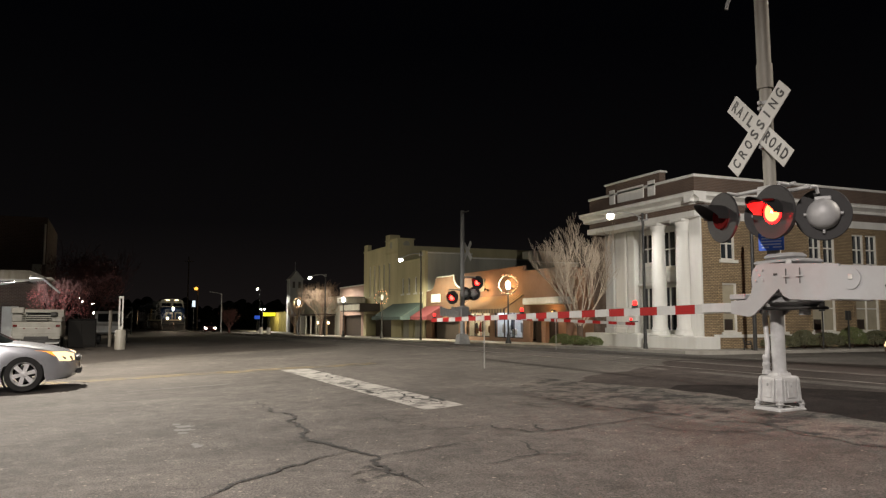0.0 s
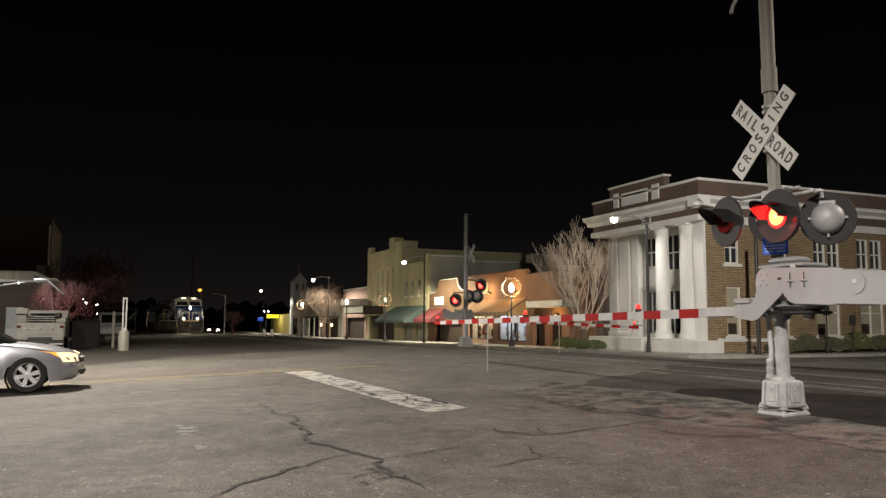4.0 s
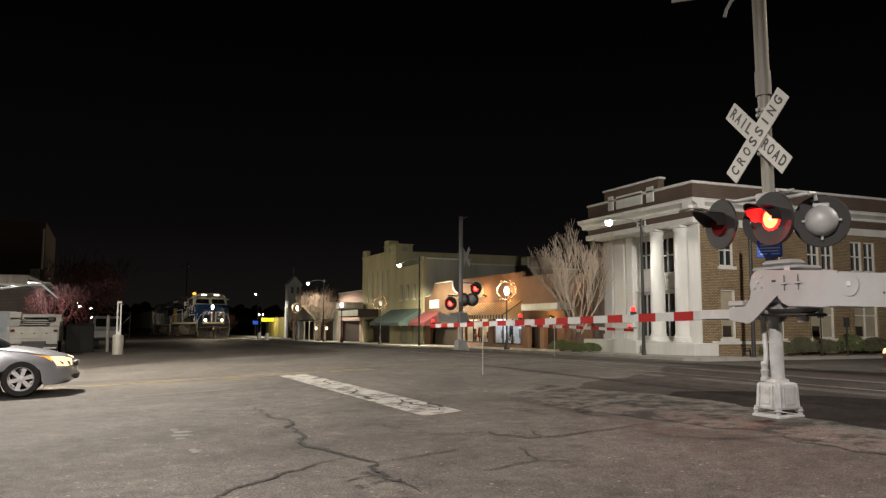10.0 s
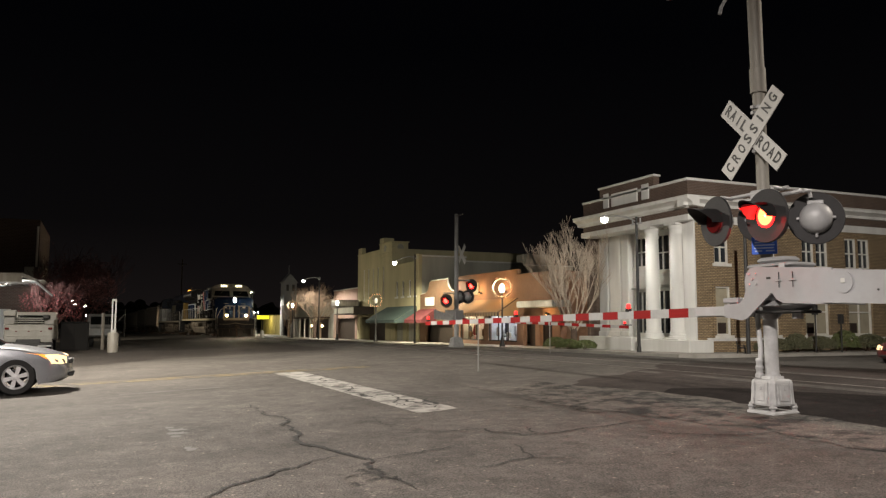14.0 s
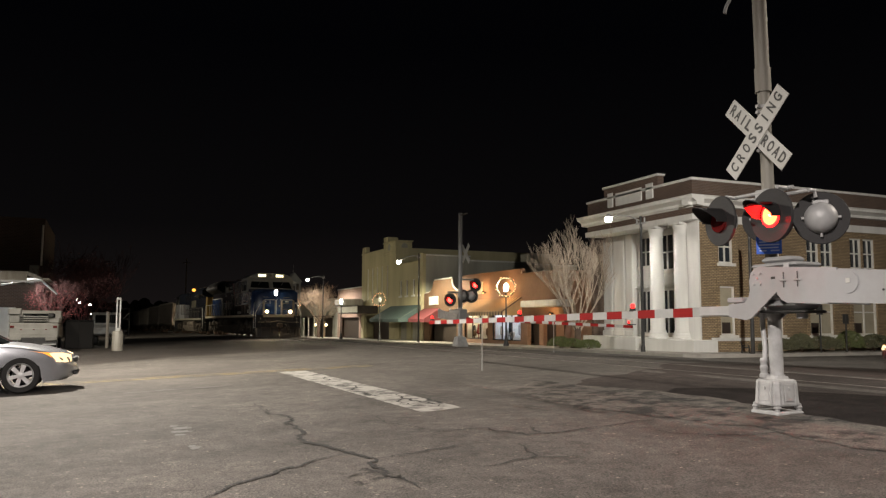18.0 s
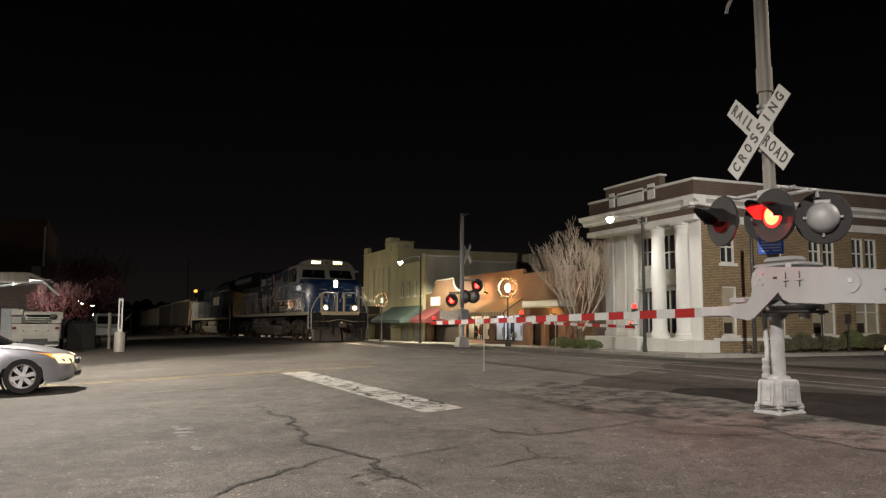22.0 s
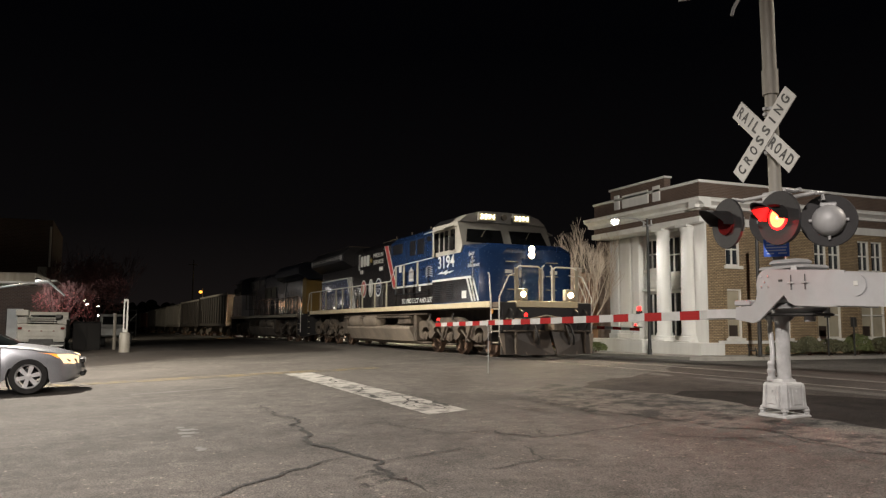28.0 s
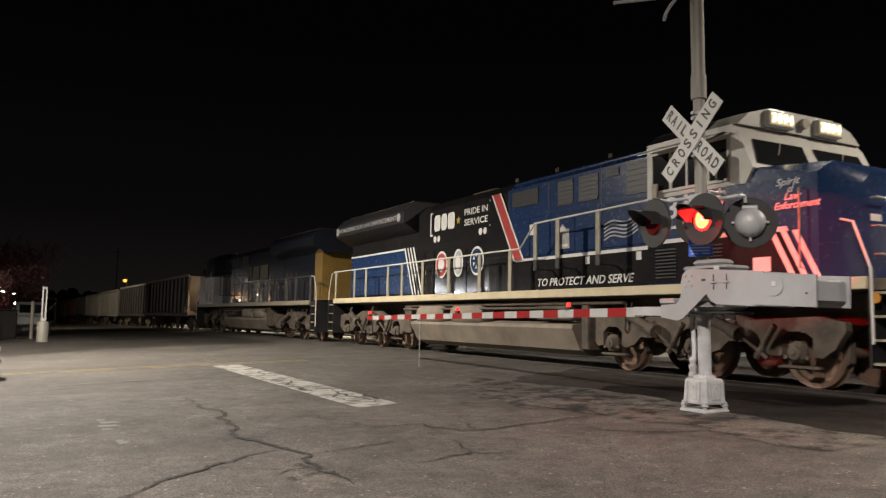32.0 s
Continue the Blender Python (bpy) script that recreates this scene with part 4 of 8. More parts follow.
pinkb = block("pink_shop", "low pink rendered shop", -101.5, -91.1, SY, 44, -1.1, 5.15, PINK, [(-100.5, -92.0, -1.1, 1.6)], FRAME_WHITE)
part("shopfront", Mesh().box(-100.4, -92.1, SY + 0.6, SY + 0.7, -1.1, 1.59), DARK_WOOD, pinkb)
DOOR_GLOW = glow("door_lamp_light", (1.0, 0.7, 0.38), 6.0)
DOOR_DIM = glow("doorway_light", (1.0, 0.72, 0.42), 0.12)
farb = block("far_shop", "low dark shop with a lit doorway", -124.0, -101.6, SY, 44, -1.2, 4.2, BEIGE, [(-122.0, -115, -1.2, 1.6), (-113.0, -104.0, -1.2, 1.6)], None)
part("shopfront", Mesh().box(-122.0, -104.0, SY + 0.8, SY + 0.9, -1.2, 1.59), DARK_WOOD, farb)
for x in (-121.0, -117.5, -113.8, -110.8, -107.6, -104.6):
    part("porch_post", Mesh().lathe([(0.16, -1.2), (0.16, -1.0), (0.1, -0.95), (0.09, 1.4), (0.15, 1.5), (0.15, 1.65)], (x, SY - 1.6, 0), n=12), FRAME_WHITE, farb, "white porch post")
part("porch_roof", Mesh().box(-122.4, -103.4, SY - 1.9, SY - 0.01, 1.66, 1.86, 0.03), DARK_WOOD, farb)
for x in (-112.2, -106.2):
    part("door_lamp", Mesh().lathe([(0.0, -0.2), (0.17, -0.08), (0.17, 0.1), (0.06, 0.22)], (x, SY - 0.3, 0.6), n=12), DOOR_GLOW, farb, "warm lamp beside a doorway")
    part("lit_doorway", Mesh().box(x + 0.5, x + 1.5, SY + 0.78, SY + 0.799, -1.1, 1.1), DOOR_DIM, farb, "dimly lit doorway")
SLATE = surface("grey_tower_render", (0.42, 0.43, 0.42), (0.3, 0.31, 0.31), rough=0.9, scale=0.6, bump=0.15)
DIM = surface("dark_shop_render", (0.1, 0.095, 0.085), (0.07, 0.065, 0.06), rough=0.9, scale=0.6, bump=0.15)
darkb = block("low_dark_shop", "low dark shop building at the far end of the row", -134.0, -124.1, SY, 44, -1.2, 4.0, DIM, [(-132.5, -126.0, -1.2, 1.6)], None)
part("shopfront", Mesh().box(-132.4, -126.1, SY + 0.6, SY + 0.7, -1.2, 1.59), DARK_WOOD, darkb)
tower = thing("far_tower", "pale grey tower with a small gable above the roofs", "building")
part("wall", Mesh().box(-139.2, -136.6, 29.25, 31.5, -1.25, 8.05), SLATE, tower)
part("roof", Mesh().prism([(29.0, 8.052), (31.75, 8.052), (31.5, 8.3), (30.38, 9.6), (29.25, 8.3)], "x", -139.3, -136.5), SLATE, tower)
part("spire", Mesh().cyl((-137.9, 30.38, 9.5), (-137.9, 30.38, 11.2), 0.05, n=6), GALV, tower)
for y in (29.9, 30.9):
    part("louvre", Mesh().box(-136.599, -136.58, y - 0.22, y + 0.22, 6.6, 7.7), DIM, tower)

# ---------- the crossing signals ----------
VISOR = surface("visor_black", (0.016, 0.015, 0.015), (0.012, 0.011, 0.011), rough=0.7, bump=0.0)


def head(parent, place, aim_deg, lit=None, name="signal_head", visor=0.37, cover=False, beam=0):
    """A round railway light: dished black background, dome housing, lens and visor. It faces along aim_deg from +y
    towards +x.
    lit: whether the lens glows all the time; cover: an added hinged shutter that opens and shuts it."""
    m = Matrix.Translation(place) @ Matrix.Rotation(radians(180 - aim_deg), 4, "Z")  # local -y is the way it faces
    disc = Mesh().lathe([(0.12, 0.012), (0.3, 0.012), (0.308, 0.0), (0.308, -0.012), (0.3, -0.02), (0.14, -0.02)], axis=(0, -1, 0), n=36).turn(m)
    h = part(name, disc, HEAD_BLACK, parent)
    dome = Mesh().lathe([(0.02, -0.2), (0.07, -0.19), (0.13, -0.16), (0.165, -0.11), (0.18, -0.06), (0.183, -0.022)], axis=(0, -1, 0), n=28)
    dome.cyl((0.17, 0.05, 0.0), (0.21, 0.05, 0.0), 0.018).cyl((-0.17, 0.05, 0.0), (-0.21, 0.05, 0.0), 0.018).cyl((0, 0.05, -0.17), (0, 0.05, -0.225), 0.016).box(-0.09, 0.09, 0.02, 0.06, 0.155, 0.21, 0.01)
    part("housing", dome.turn(m), GALV, h, "unpainted aluminium housing")
    lens = Mesh().lathe([(0.135, 0.013), (0.128, 0.018), (0.09, 0.022), (0.0, 0.024)], axis=(0, -1, 0), n=28).turn(m)
    part("lens", lens, LENS_ON if lit or cover else LENS_OFF, h)
    if lit or cover:
        core = Mesh().lathe([(0.108, 0.0205), (0.08, 0.026), (0.0, 0.029)], axis=(0, -1, 0), n=20).turn(m)
        part("bulb", core, LENS_CORE if cover else FAR_CORE, h)
    v, n = Mesh(), 22
    arc = lambda r, y, k: (r * math.cos(k), y, r * math.sin(k))
    inner, outer = [], []
    for rr, store in ((0.147, inner), (0.153, outer)):
        for i in range(n + 1):
            k = radians(-10 + 200 * i / n)
            drop = visor * (0.42 + 0.58 * max(0.0, math.sin(k)))
            store.append((arc(rr, -0.013, k), arc(rr, -drop, k)))
    vs = [p for pair in inner for p in pair] + [p for pair in outer for p in pair]
    k2 = 2 * (n + 1)
    fs = []
    for i in range(n):
        a = 2 * i
        fs += [(a, a + 1, a + 3, a + 2), (k2 + a, k2 + a + 2, k2 + a + 3, k2 + a + 1), (a + 1, k2 + a + 1, k2 + a + 3, a + 3)]
    v.add(vs, fs).turn(m)
    part("visor", v, VISOR, h)
    blink_flap = None
    if beam:
        c = m @ Vector((0, -0.031, 0))
        if beam > 200:
            lamp("red_flasher", "SPOT", c, beam, (1.0, 0.015, 0.012), 0.004, target=m @ Vector((-0.9, -3, 0.4)), cone=70, blend=0.6)
        else:
            lamp("red_flasher", "POINT", c, beam, (1.0, 0.006, 0.008), 0.004)
    if cover:
        # added shutter: hides the glowing lens while the lamp is off
        blink_flap = part("blink_flap", Mesh().lathe([(0.0, 0.004), (0.1, 0.004), (0.138, 0.002), (0.144, -0.004), (0.144, -0.024), (0.14, -0.024), (0.138, -0.004), (0.1, -0.002), (0.0, -0.002)], (0, 0, -0.138), (0, -1, 0), 28), LENS_OFF, h, "added dark red shutter that darkens the lens between flashes")
        blink_flap["hinge"] = [0.0, -0.04, 0.138]
        blink_flap["turn"] = 180.0 - aim_deg
        blink_flap["at"] = list(place)
    return h, blink_flap


def crossbuck(parent, x, y, z, aim_deg, length=1.22, words=True):
    m0 = Matrix.Translation((x, y, z)) @ Matrix.Rotation(radians(180 - aim_deg), 4, "Z")
    for ang, txt, off in ((45, "CROSSING", -0.014), (-45, "RAIL ROAD", 0.0)):
        m = m0 @ Matrix.Rotation(radians(-ang), 4, "Y")
        b = part("blade", Mesh().box(-length / 2, length / 2, off - 0.005, off + 0.005, -0.115, 0.115, 0.002).turn(m), SIGN_WHITE, parent, "white reflective sign blade")
        if not words:
            continue
        if txt == "CROSSING":
            parts_of = [(c, -0.5 + 0.143 * k, 0.022 if c == "I" else 0.085) for k, c in enumerate(txt)]
        else:
            parts_of = [(c, -0.52 + 0.112 * k, 0.02 if c == "I" else 0.082) for k, c in enumerate("RAIL")] + [(c, 0.165 + 0.118 * k, 0.085) for k, c in enumerate("ROAD")]
        for word, u, w in parts_of:
            lettering("letter", word, 0.185, SIGN_BLACK, b, m @ Matrix.Translation((u, off - 0.007, 0)) @ FACE_SOUTH, width=w, depth=0.002, bold=0.004)


def case_parts(parent, o):
    """Gate mechanism: case with lid beside the mast, arm plates before and behind it, counterweight plates, latches and bolts."""
    x, y, z = o
    box = lambda a, b, c, d, e, f, r=0.015: Mesh().box(x + a, x + b, y + c, y + d, z + e, z + f, r)
    body = part("mechanism_case", box(0.03, 0.68, -0.3, 0.02, 1.3, 1.66, 0.04), GREY_CASE, parent, "grey painted mechanism case")
    part("case_lid", box(0.0, 0.66, -0.34, 0.06, 1.662, 1.715, 0.02), GREY_CASE, body)
    part("lid_ridge", box(0.1, 0.52, -0.29, -0.02, 1.717, 1.79, 0.03), GREY_CASE, body)
    part("lid_hasp", box(0.5, 0.58, -0.36, -0.341, 1.6, 1.7, 0.006), GALV, body)
    part("case_skirt", box(0.1, 0.7, -0.3, 0.02, 1.185, 1.298, 0.05), GREY_CASE, body)
    part("case_flange", box(0.08, 0.73, -0.31, 0.03, 1.15, 1.183, 0.012), BLACK_METAL, body, "dark bottom flange")
    part("drain_plug", Mesh().cyl((x + 0.56, y - 0.16, z + 1.149), (x + 0.56, y - 0.16, z + 1.09), 0.06, n=16), GREY_CASE, body)
    prof = [(-0.32, 1.11), (-0.04, 1.07), (0.05, 1.1), (0.42, 1.38), (0.48, 1.3), (0.57, 1.26), (1.21, 1.23), (1.21, 1.61), (0.2, 1.68), (0.11, 1.67), (0.045, 1.61), (0.02, 1.52), (0.03, 1.42), (0.0, 1.33), (-0.07, 1.27), (-0.32, 1.26)]
    pl = part("arm_plate", Mesh().prism([(x + u, z + v) for u, v in prof], "y", y - 0.385, y - 0.36), GREY_CASE, parent, "flat grey steel arm plate")
    part("arm_plate", Mesh().prism([(x + u, z + v) for u, v in prof], "y", y + 0.07, y + 0.095), GREY_CASE, parent)
    cw = [(1.1, 1.25), (1.86, 1.22), (1.87, 1.545), (1.1, 1.59)]
    for c in (-0.412, 0.097):
        part("counterweight", Mesh().prism([(x + u, z + v) for u, v in cw], "y", y + c, y + c + 0.026), GREY_CASE, parent, "grey counterweight plate")
    part("weight_block", box(1.45, 1.84, -0.38, 0.09, 1.27, 1.5, 0.02), GREY_CASE, parent)
    part("adjuster", Mesh().cyl((x + 1.38, y - 0.425, z + 1.45), (x + 1.38, y - 0.4125, z + 1.45), 0.11, n=24), GREY_CASE, pl)
    part("adjuster_slot", box(1.355, 1.405, -0.434, -0.4255, 1.44, 1.49, 0.003), SIGN_WHITE, pl)
    for u in (0.53, 0.72):
        part("latch", box(u - 0.005, u + 0.005, -0.395, -0.386, 1.43, 1.6, 0.003), BLACK_METAL, pl)
        part("latch_handle", box(u - 0.045, u + 0.045, -0.403, -0.3955, 1.5, 1.52, 0.004), GALV, pl)
    part("vent_slot", box(0.35, 0.41, -0.39, -0.3855, 1.53, 1.555, 0.002), BLACK_METAL, pl)
    for u, v in ((0.09, 1.6), (0.19, 1.6), (0.09, 1.48), (0.19, 1.48), (0.14, 1.54), (1.12, 1.4)):
        part("bolt", Mesh().cyl((x + u, y - 0.397, z + v), (x + u, y - 0.3855, z + v), 0.014 if v != 1.4 else 0.011, n=8), GALV if v != 1.4 else BLACK_METAL, pl)
    part("bolt", Mesh().cyl((x + 1.76, y - 0.42, z + 1.36), (x + 1.76, y - 0.4125, z + 1.36), 0.011, n=8), BLACK_METAL, pl)
    part("arm_bracket", box(-0.86, -0.3, -0.358, 0.068, 1.12, 1.24, 0.01), GALV, parent)
    part("bracket_lug", box(-0.36, -0.12, -0.37, -0.1, 1.275, 1.34, 0.01), GREY_CASE, parent)


def gate_arm(parent, p, q, n, post_at, lamps=(), red_on=1):
    """The striped boom from p to q in n bands, with its hanging prop and red lamps."""
    p, q = Vector(p), Vector(q)
    w = q - p
    arm = None
    for i in range(n):
        a, b = p + w * (i / n), p + w * ((i + 1) / n)
        h0, h1 = 0.062 - 0.018 * i / n, 0.062 - 0.018 * (i + 1) / n
        u = Vector((0, 0.018, 0))
        m = Mesh().rings([[tuple(c + u * sy + Vector((0, 0, h * sz))) for sy, sz in ((-1, -1), (1, -1), (1, 1), (-1, 1))] for c, h in ((a, h0), (b, h1))])
        ob = part("gate_arm" if arm is None else "stripe", m, GATE_RED if i % 2 == red_on else GATE_WHITE, parent if arm is None else arm, "red and white reflective boom" if arm is None else "")
        arm = arm or ob
    c = p + w * post_at
    g = gz(c.x, c.y)
    part("prop", Mesh().cyl((c.x, c.y, g + 0.002), (c.x, c.y, c.z - 0.05), 0.012, n=8), GATE_WHITE, arm, "thin white prop")
    part("prop_clip", Mesh().box(c.x - 0.05, c.x + 0.05, c.y - 0.03, c.y + 0.03, c.z - 0.07, c.z + 0.06, 0.01), GALV, arm)
    for k in lamps:
        c = p + w * k
        l = part("arm_lamp", Mesh().box(c.x - 0.04, c.x + 0.04, c.y - 0.03, c.y + 0.03, c.z + 0.05, c.z + 0.075).cyl((c.x, c.y, c.z + 0.075), (c.x, c.y, c.z + 0.1), 0.045, n=14), BLACK_METAL, arm)
        part("lens", Mesh().lathe([(0.03, 0.0), (0.034, 0.04), (0.026, 0.06), (0.0, 0.066)], (c.x, c.y, c.z + 0.101), n=14), RED_TIP, l)
    return arm


FLAPS = []
SX, SYN = -7.03, 7.26
SG = gz(SX, SYN) - 0.01
sig = thing("crossing_signal", "silver railway crossing signal mast with gate mechanism and flashing red lights", "crossing signal", group="crossing signals")
loop = lambda w, h: [(SX + a * w, SYN + b * w, SG + h) for a, b in ((-1, -0.78), (-0.78, -1), (0.78, -1), (1, -0.78), (1, 0.78), (0.78, 1), (-0.78, 1), (-1, 0.78))]
base = Mesh().rings([loop(w, h) for w, h in ((0.168, 0.088), (0.187, 0.094), (0.19, 0.115), (0.185, 0.16), (0.176, 0.35), (0.168, 0.375), (0.15, 0.388), (0.11, 0.392), (0.1, 0.425))])


def mast_at(h):
    """The mast leans a trifle."""
    k = -0.0115 * (h - 1.3)
    return SX + 0.72 * k, SYN + 0.7 * k


bs = part("base_casting", base, BASE_WHITE, sig, "white-grey cast base with ribs and bolts", smooth=False)
for a in range(4):
    at_base = Matrix.Translation((SX, SYN, SG)) @ Matrix.Rotation(radians(90 * a), 4, "Z") @ Matrix.Diagonal((0.83, 0.83, 0.85, 1))
    for d in (-0.12, 0.12):
        part("rib", Mesh().prism([(0.242, 0.13), (0.228, 0.4), (0.208, 0.44), (0.19, 0.44), (0.2, 0.13)], "y", d - 0.011, d + 0.011).turn(at_base), BASE_WHITE, bs, smooth=False)
    part("face_panel", Mesh().rings([[(0.205, y, z) for y, z in ((-0.085, 0.16), (0.085, 0.16), (0.08, 0.415), (-0.08, 0.415))], [(0.236 - 0.02 * (z - 0.17) / 0.23, y, z) for y, z in ((-0.07, 0.175), (0.07, 0.175), (0.063, 0.395), (-0.063, 0.395))]]).turn(at_base), BASE_WHITE, bs, smooth=False)
    part("face_latch", Mesh().box(0.215, 0.232, -0.012, 0.012, 0.32, 0.36, 0.004).turn(at_base), GALV, bs)
    part("anchor_bolt", Mesh().cyl((0.2, 0.2, 0.0), (0.2, 0.2, 0.14), 0.015, n=8).turn(at_base), GALV, bs)
    part("nut", Mesh().cyl((0.2, 0.2, 0.04), (0.2, 0.2, 0.068), 0.034, n=6).turn(at_base), GALV, bs, smooth=False)
    part("nut", Mesh().cyl((0.2, 0.2, 0.105), (0.2, 0.2, 0.133), 0.03, n=6).turn(at_base), GALV, bs, smooth=False)
    part("lug", Mesh().box(0.15, 0.235, 0.15, 0.235, 0.07, 0.104, 0.01).turn(at_base), BASE_WHITE, bs)
part("foot_plate", Mesh().box(SX - 0.205, SX + 0.205, SYN - 0.205, SYN + 0.205, SG - 0.05, SG + 0.03, 0.012), BASE_WHITE, sig)
part("mast", Mesh().cyl((*mast_at(0.4), SG + 0.4), (*mast_at(1.2), SG + 1.2), 0.078, n=24), BASE_WHITE, sig, "pale painted foot of the mast")
part("mast_band", Mesh().cyl((*mast_at(0.43), SG + 0.41), (*mast_at(0.43), SG + 0.44), 0.09, n=20), GALV, sig)
part("mast", Mesh().cyl((*mast_at(1.2), SG + 1.2), (*mast_at(3.9), SG + 3.9), 0.072, n=24), POLE_GREY, sig, "weathered steel mast")
part("mast", Mesh().cyl((*mast_at(3.9), SG + 3.9), (*mast_at(7.6), SG + 7.6), 0.082, n=24), POLE_GREY, sig)
part("mast_collar", Mesh().cyl((*mast_at(3.82), SG + 3.82), (*mast_at(4.12), SG + 4.12), 0.094, n=24), POLE_GREY, sig)
for z in (3.55, 3.62, 3.08):
    part("sign_clamp", Mesh().cyl((*mast_at(z), SG + z), (*mast_at(z), SG + z + 0.035), 0.088, n=20).box(SX - 0.04, SX, SYN - 0.14, SYN - 0.09, SG + z, SG + z + 0.035), GALV, sig)
part("conduit", Mesh().tube([(SX - 0.16, SYN - 0.02, SG + 1.3), (SX - 0.15, SYN - 0.03, SG + 1.0), (SX - 0.1, SYN - 0.05, SG + 0.75), (SX - 0.1, SYN - 0.08, SG + 0.4)], 0.029, 10), GALV, sig)
part("conduit_fitting", Mesh().lathe([(0.052, 0.4), (0.052, 0.44), (0.04, 0.45), (0.04, 0.49), (0.047, 0.5), (0.047, 0.53), (0.038, 0.54), (0.038, 0.58), (0.044, 0.59), (0.044, 0.61), (0.034, 0.63)], (SX - 0.1, SYN - 0.08, SG), n=16), GALV, sig)
part("lamp_arm", Mesh().tube([(-7.85, 6.55, 5.085), (-7.46, 6.96, 5.1), (SX, SYN, 5.2)], 0.024, 8), GALV, sig, "thin pale bracket arm")
part("arm_hook", Mesh().tube([(-7.41, 7.01, 4.79), (-7.40, 7.03, 4.88), (-7.36, 7.07, 4.98), (-7.25, 7.14, 5.12)], 0.022, 8), GALV, sig)
crossbuck(sig, SX - 0.017, SYN - 0.147, SG + 3.3, 180)
part("cross_arm", Mesh().cyl((SX - 0.46, SYN - 0.12, SG + 2.58), (SX + 0.46, SYN - 0.12, SG + 2.58), 0.024, n=12).cyl((SX - 0.46, SYN + 0.12, SG + 2.56), (SX + 0.46, SYN + 0.12, SG + 2.56), 0.024, n=12).box(SX - 0.1, SX + 0.1, SYN - 0.14, SYN + 0.14, SG + 2.52, SG + 2.62, 0.01), GALV, sig)
for dx, dy in ((-0.41, -0.36), (0.39, -0.36), (-0.41, 0.36), (0.39, 0.36)):
    part("head_bracket", Mesh().tube([(SX + dx, SYN + 0.12 * (1 if dy > 0 else -1), SG + 2.57), (SX + dx, SYN + dy * 0.8, SG + 2.58), (SX + dx, SYN + dy * 0.85, SG + 2.5)], 0.022, 8), GALV, sig)
hz = SG + 2.29
for dx, dy, dz, aim_deg, turn_no, beam in ((-0.41, -0.39, -0.015, 188, 0, 70), (0.39, -0.39, -0.045, 180, 1, 70), (-0.41, 0.38, 0.05, -40, 0, 520), (0.39, 0.38, -0.03, -42, 1, 620)):
    hd, blink_flap = head(sig, (SX + dx, SYN + dy, hz + dz), aim_deg, cover=True, beam=beam)
    FLAPS.append((blink_flap, turn_no))
turned = Matrix.Translation((SX + 0.065, SYN - 0.105, SG + 1.95)) @ Matrix.Rotation(radians(34), 4, "Z") @ Matrix.Diagonal((0.88, 1, 0.86, 1))
bsign = part("notice_plate", Mesh().box(-0.16, 0.16, -0.006, 0.004, -0.12, 0.12, 0.004).turn(turned), BLUE_SIGN, sig, "blue notice plate with white writing")
for k, (a, b) in enumerate(((-0.12, 0.02), (-0.12, 0.12), (-0.13, 0.13), (-0.13, 0.12), (-0.12, -0.03), (0.02, 0.13))):
    z = 0.085 - 0.04 * min(k, 4)
    part("text_bar", Mesh().box(a, b, -0.0095, -0.0065, z - 0.009, z + 0.009).turn(turned), SIGN_PALE, bsign)
case_parts(sig, (SX, SYN, SG))
gate_arm(sig, (SX - 0.8, SYN - 0.16, SG + 1.18), (-18.6, 7.62, 0.92), 26, 0.69, lamps=(0.985, 0.52, 0.168))

# the same on the far side, seen from behind
FX, FY = -32.75, 14.9
FG = gz(FX, FY) - 0.01
far = thing("crossing_signal", "far railway crossing signal with lit red lights and a lowered gate", "crossing signal", group="crossing signals")
part("base_casting", Mesh().rings([[(FX + a * w, FY + b * w, FG + h) for a, b in ((-1, -1), (1, -1), (1, 1), (-1, 1))] for w, h in ((0.27, 0.0), (0.26, 0.1), (0.2, 0.42), (0.1, 0.48))]), BASE_WHITE, far)
part("mast", Mesh().cyl((FX, FY, FG + 0.44), (FX, FY, FG + 6.1), 0.11, 0.085, n=16), GALV, far)
part("mast_arm", Mesh().cyl((FX, FY, FG + 6.0), (FX + 0.7, FY, FG + 6.0), 0.03, n=8), POLE_GREY, far)
crossbuck(far, FX + 0.28, FY + 0.13, FG + 4.2, 0, 1.1, words=False)
part("cross_arm", Mesh().cyl((FX, FY - 0.65, FG + 2.45), (FX, FY + 0.5, FG + 2.45), 0.03, n=8), GALV, far)
part("cross_arm", Mesh().cyl((FX, FY, FG + 3.05), (FX, FY + 0.95, FG + 3.05), 0.03, n=8), GALV, far)
for dx, dy, dz, aim_deg, lit in ((0.1, -0.55, 2.1, 142, True), (0.1, 0.72, 2.8, 150, True), (-0.1, 0.2, 2.29, -30, False), (0.05, 0.55, 2.29, -50, False)):
    head(far, (FX + dx, FY + dy, FG + dz), aim_deg, lit=lit)
part("mechanism_case", Mesh().box(FX - 0.3, FX + 0.35, FY - 0.22, FY + 0.2, FG + 1.2, FG + 1.7, 0.04), GREY_CASE, far)
for y in (-0.3, 0.28):
    part("counterweight", Mesh().prism([(FX - 1.9, FG + 1.3), (FX - 1.2, FG + 1.25), (FX + 0.3, FG + 1.2), (FX + 0.3, FG + 1.45), (FX - 1.0, FG + 1.6), (FX - 1.9, FG + 1.75)], "y", FY + y, FY + y + 0.03), BASE_WHITE, far)
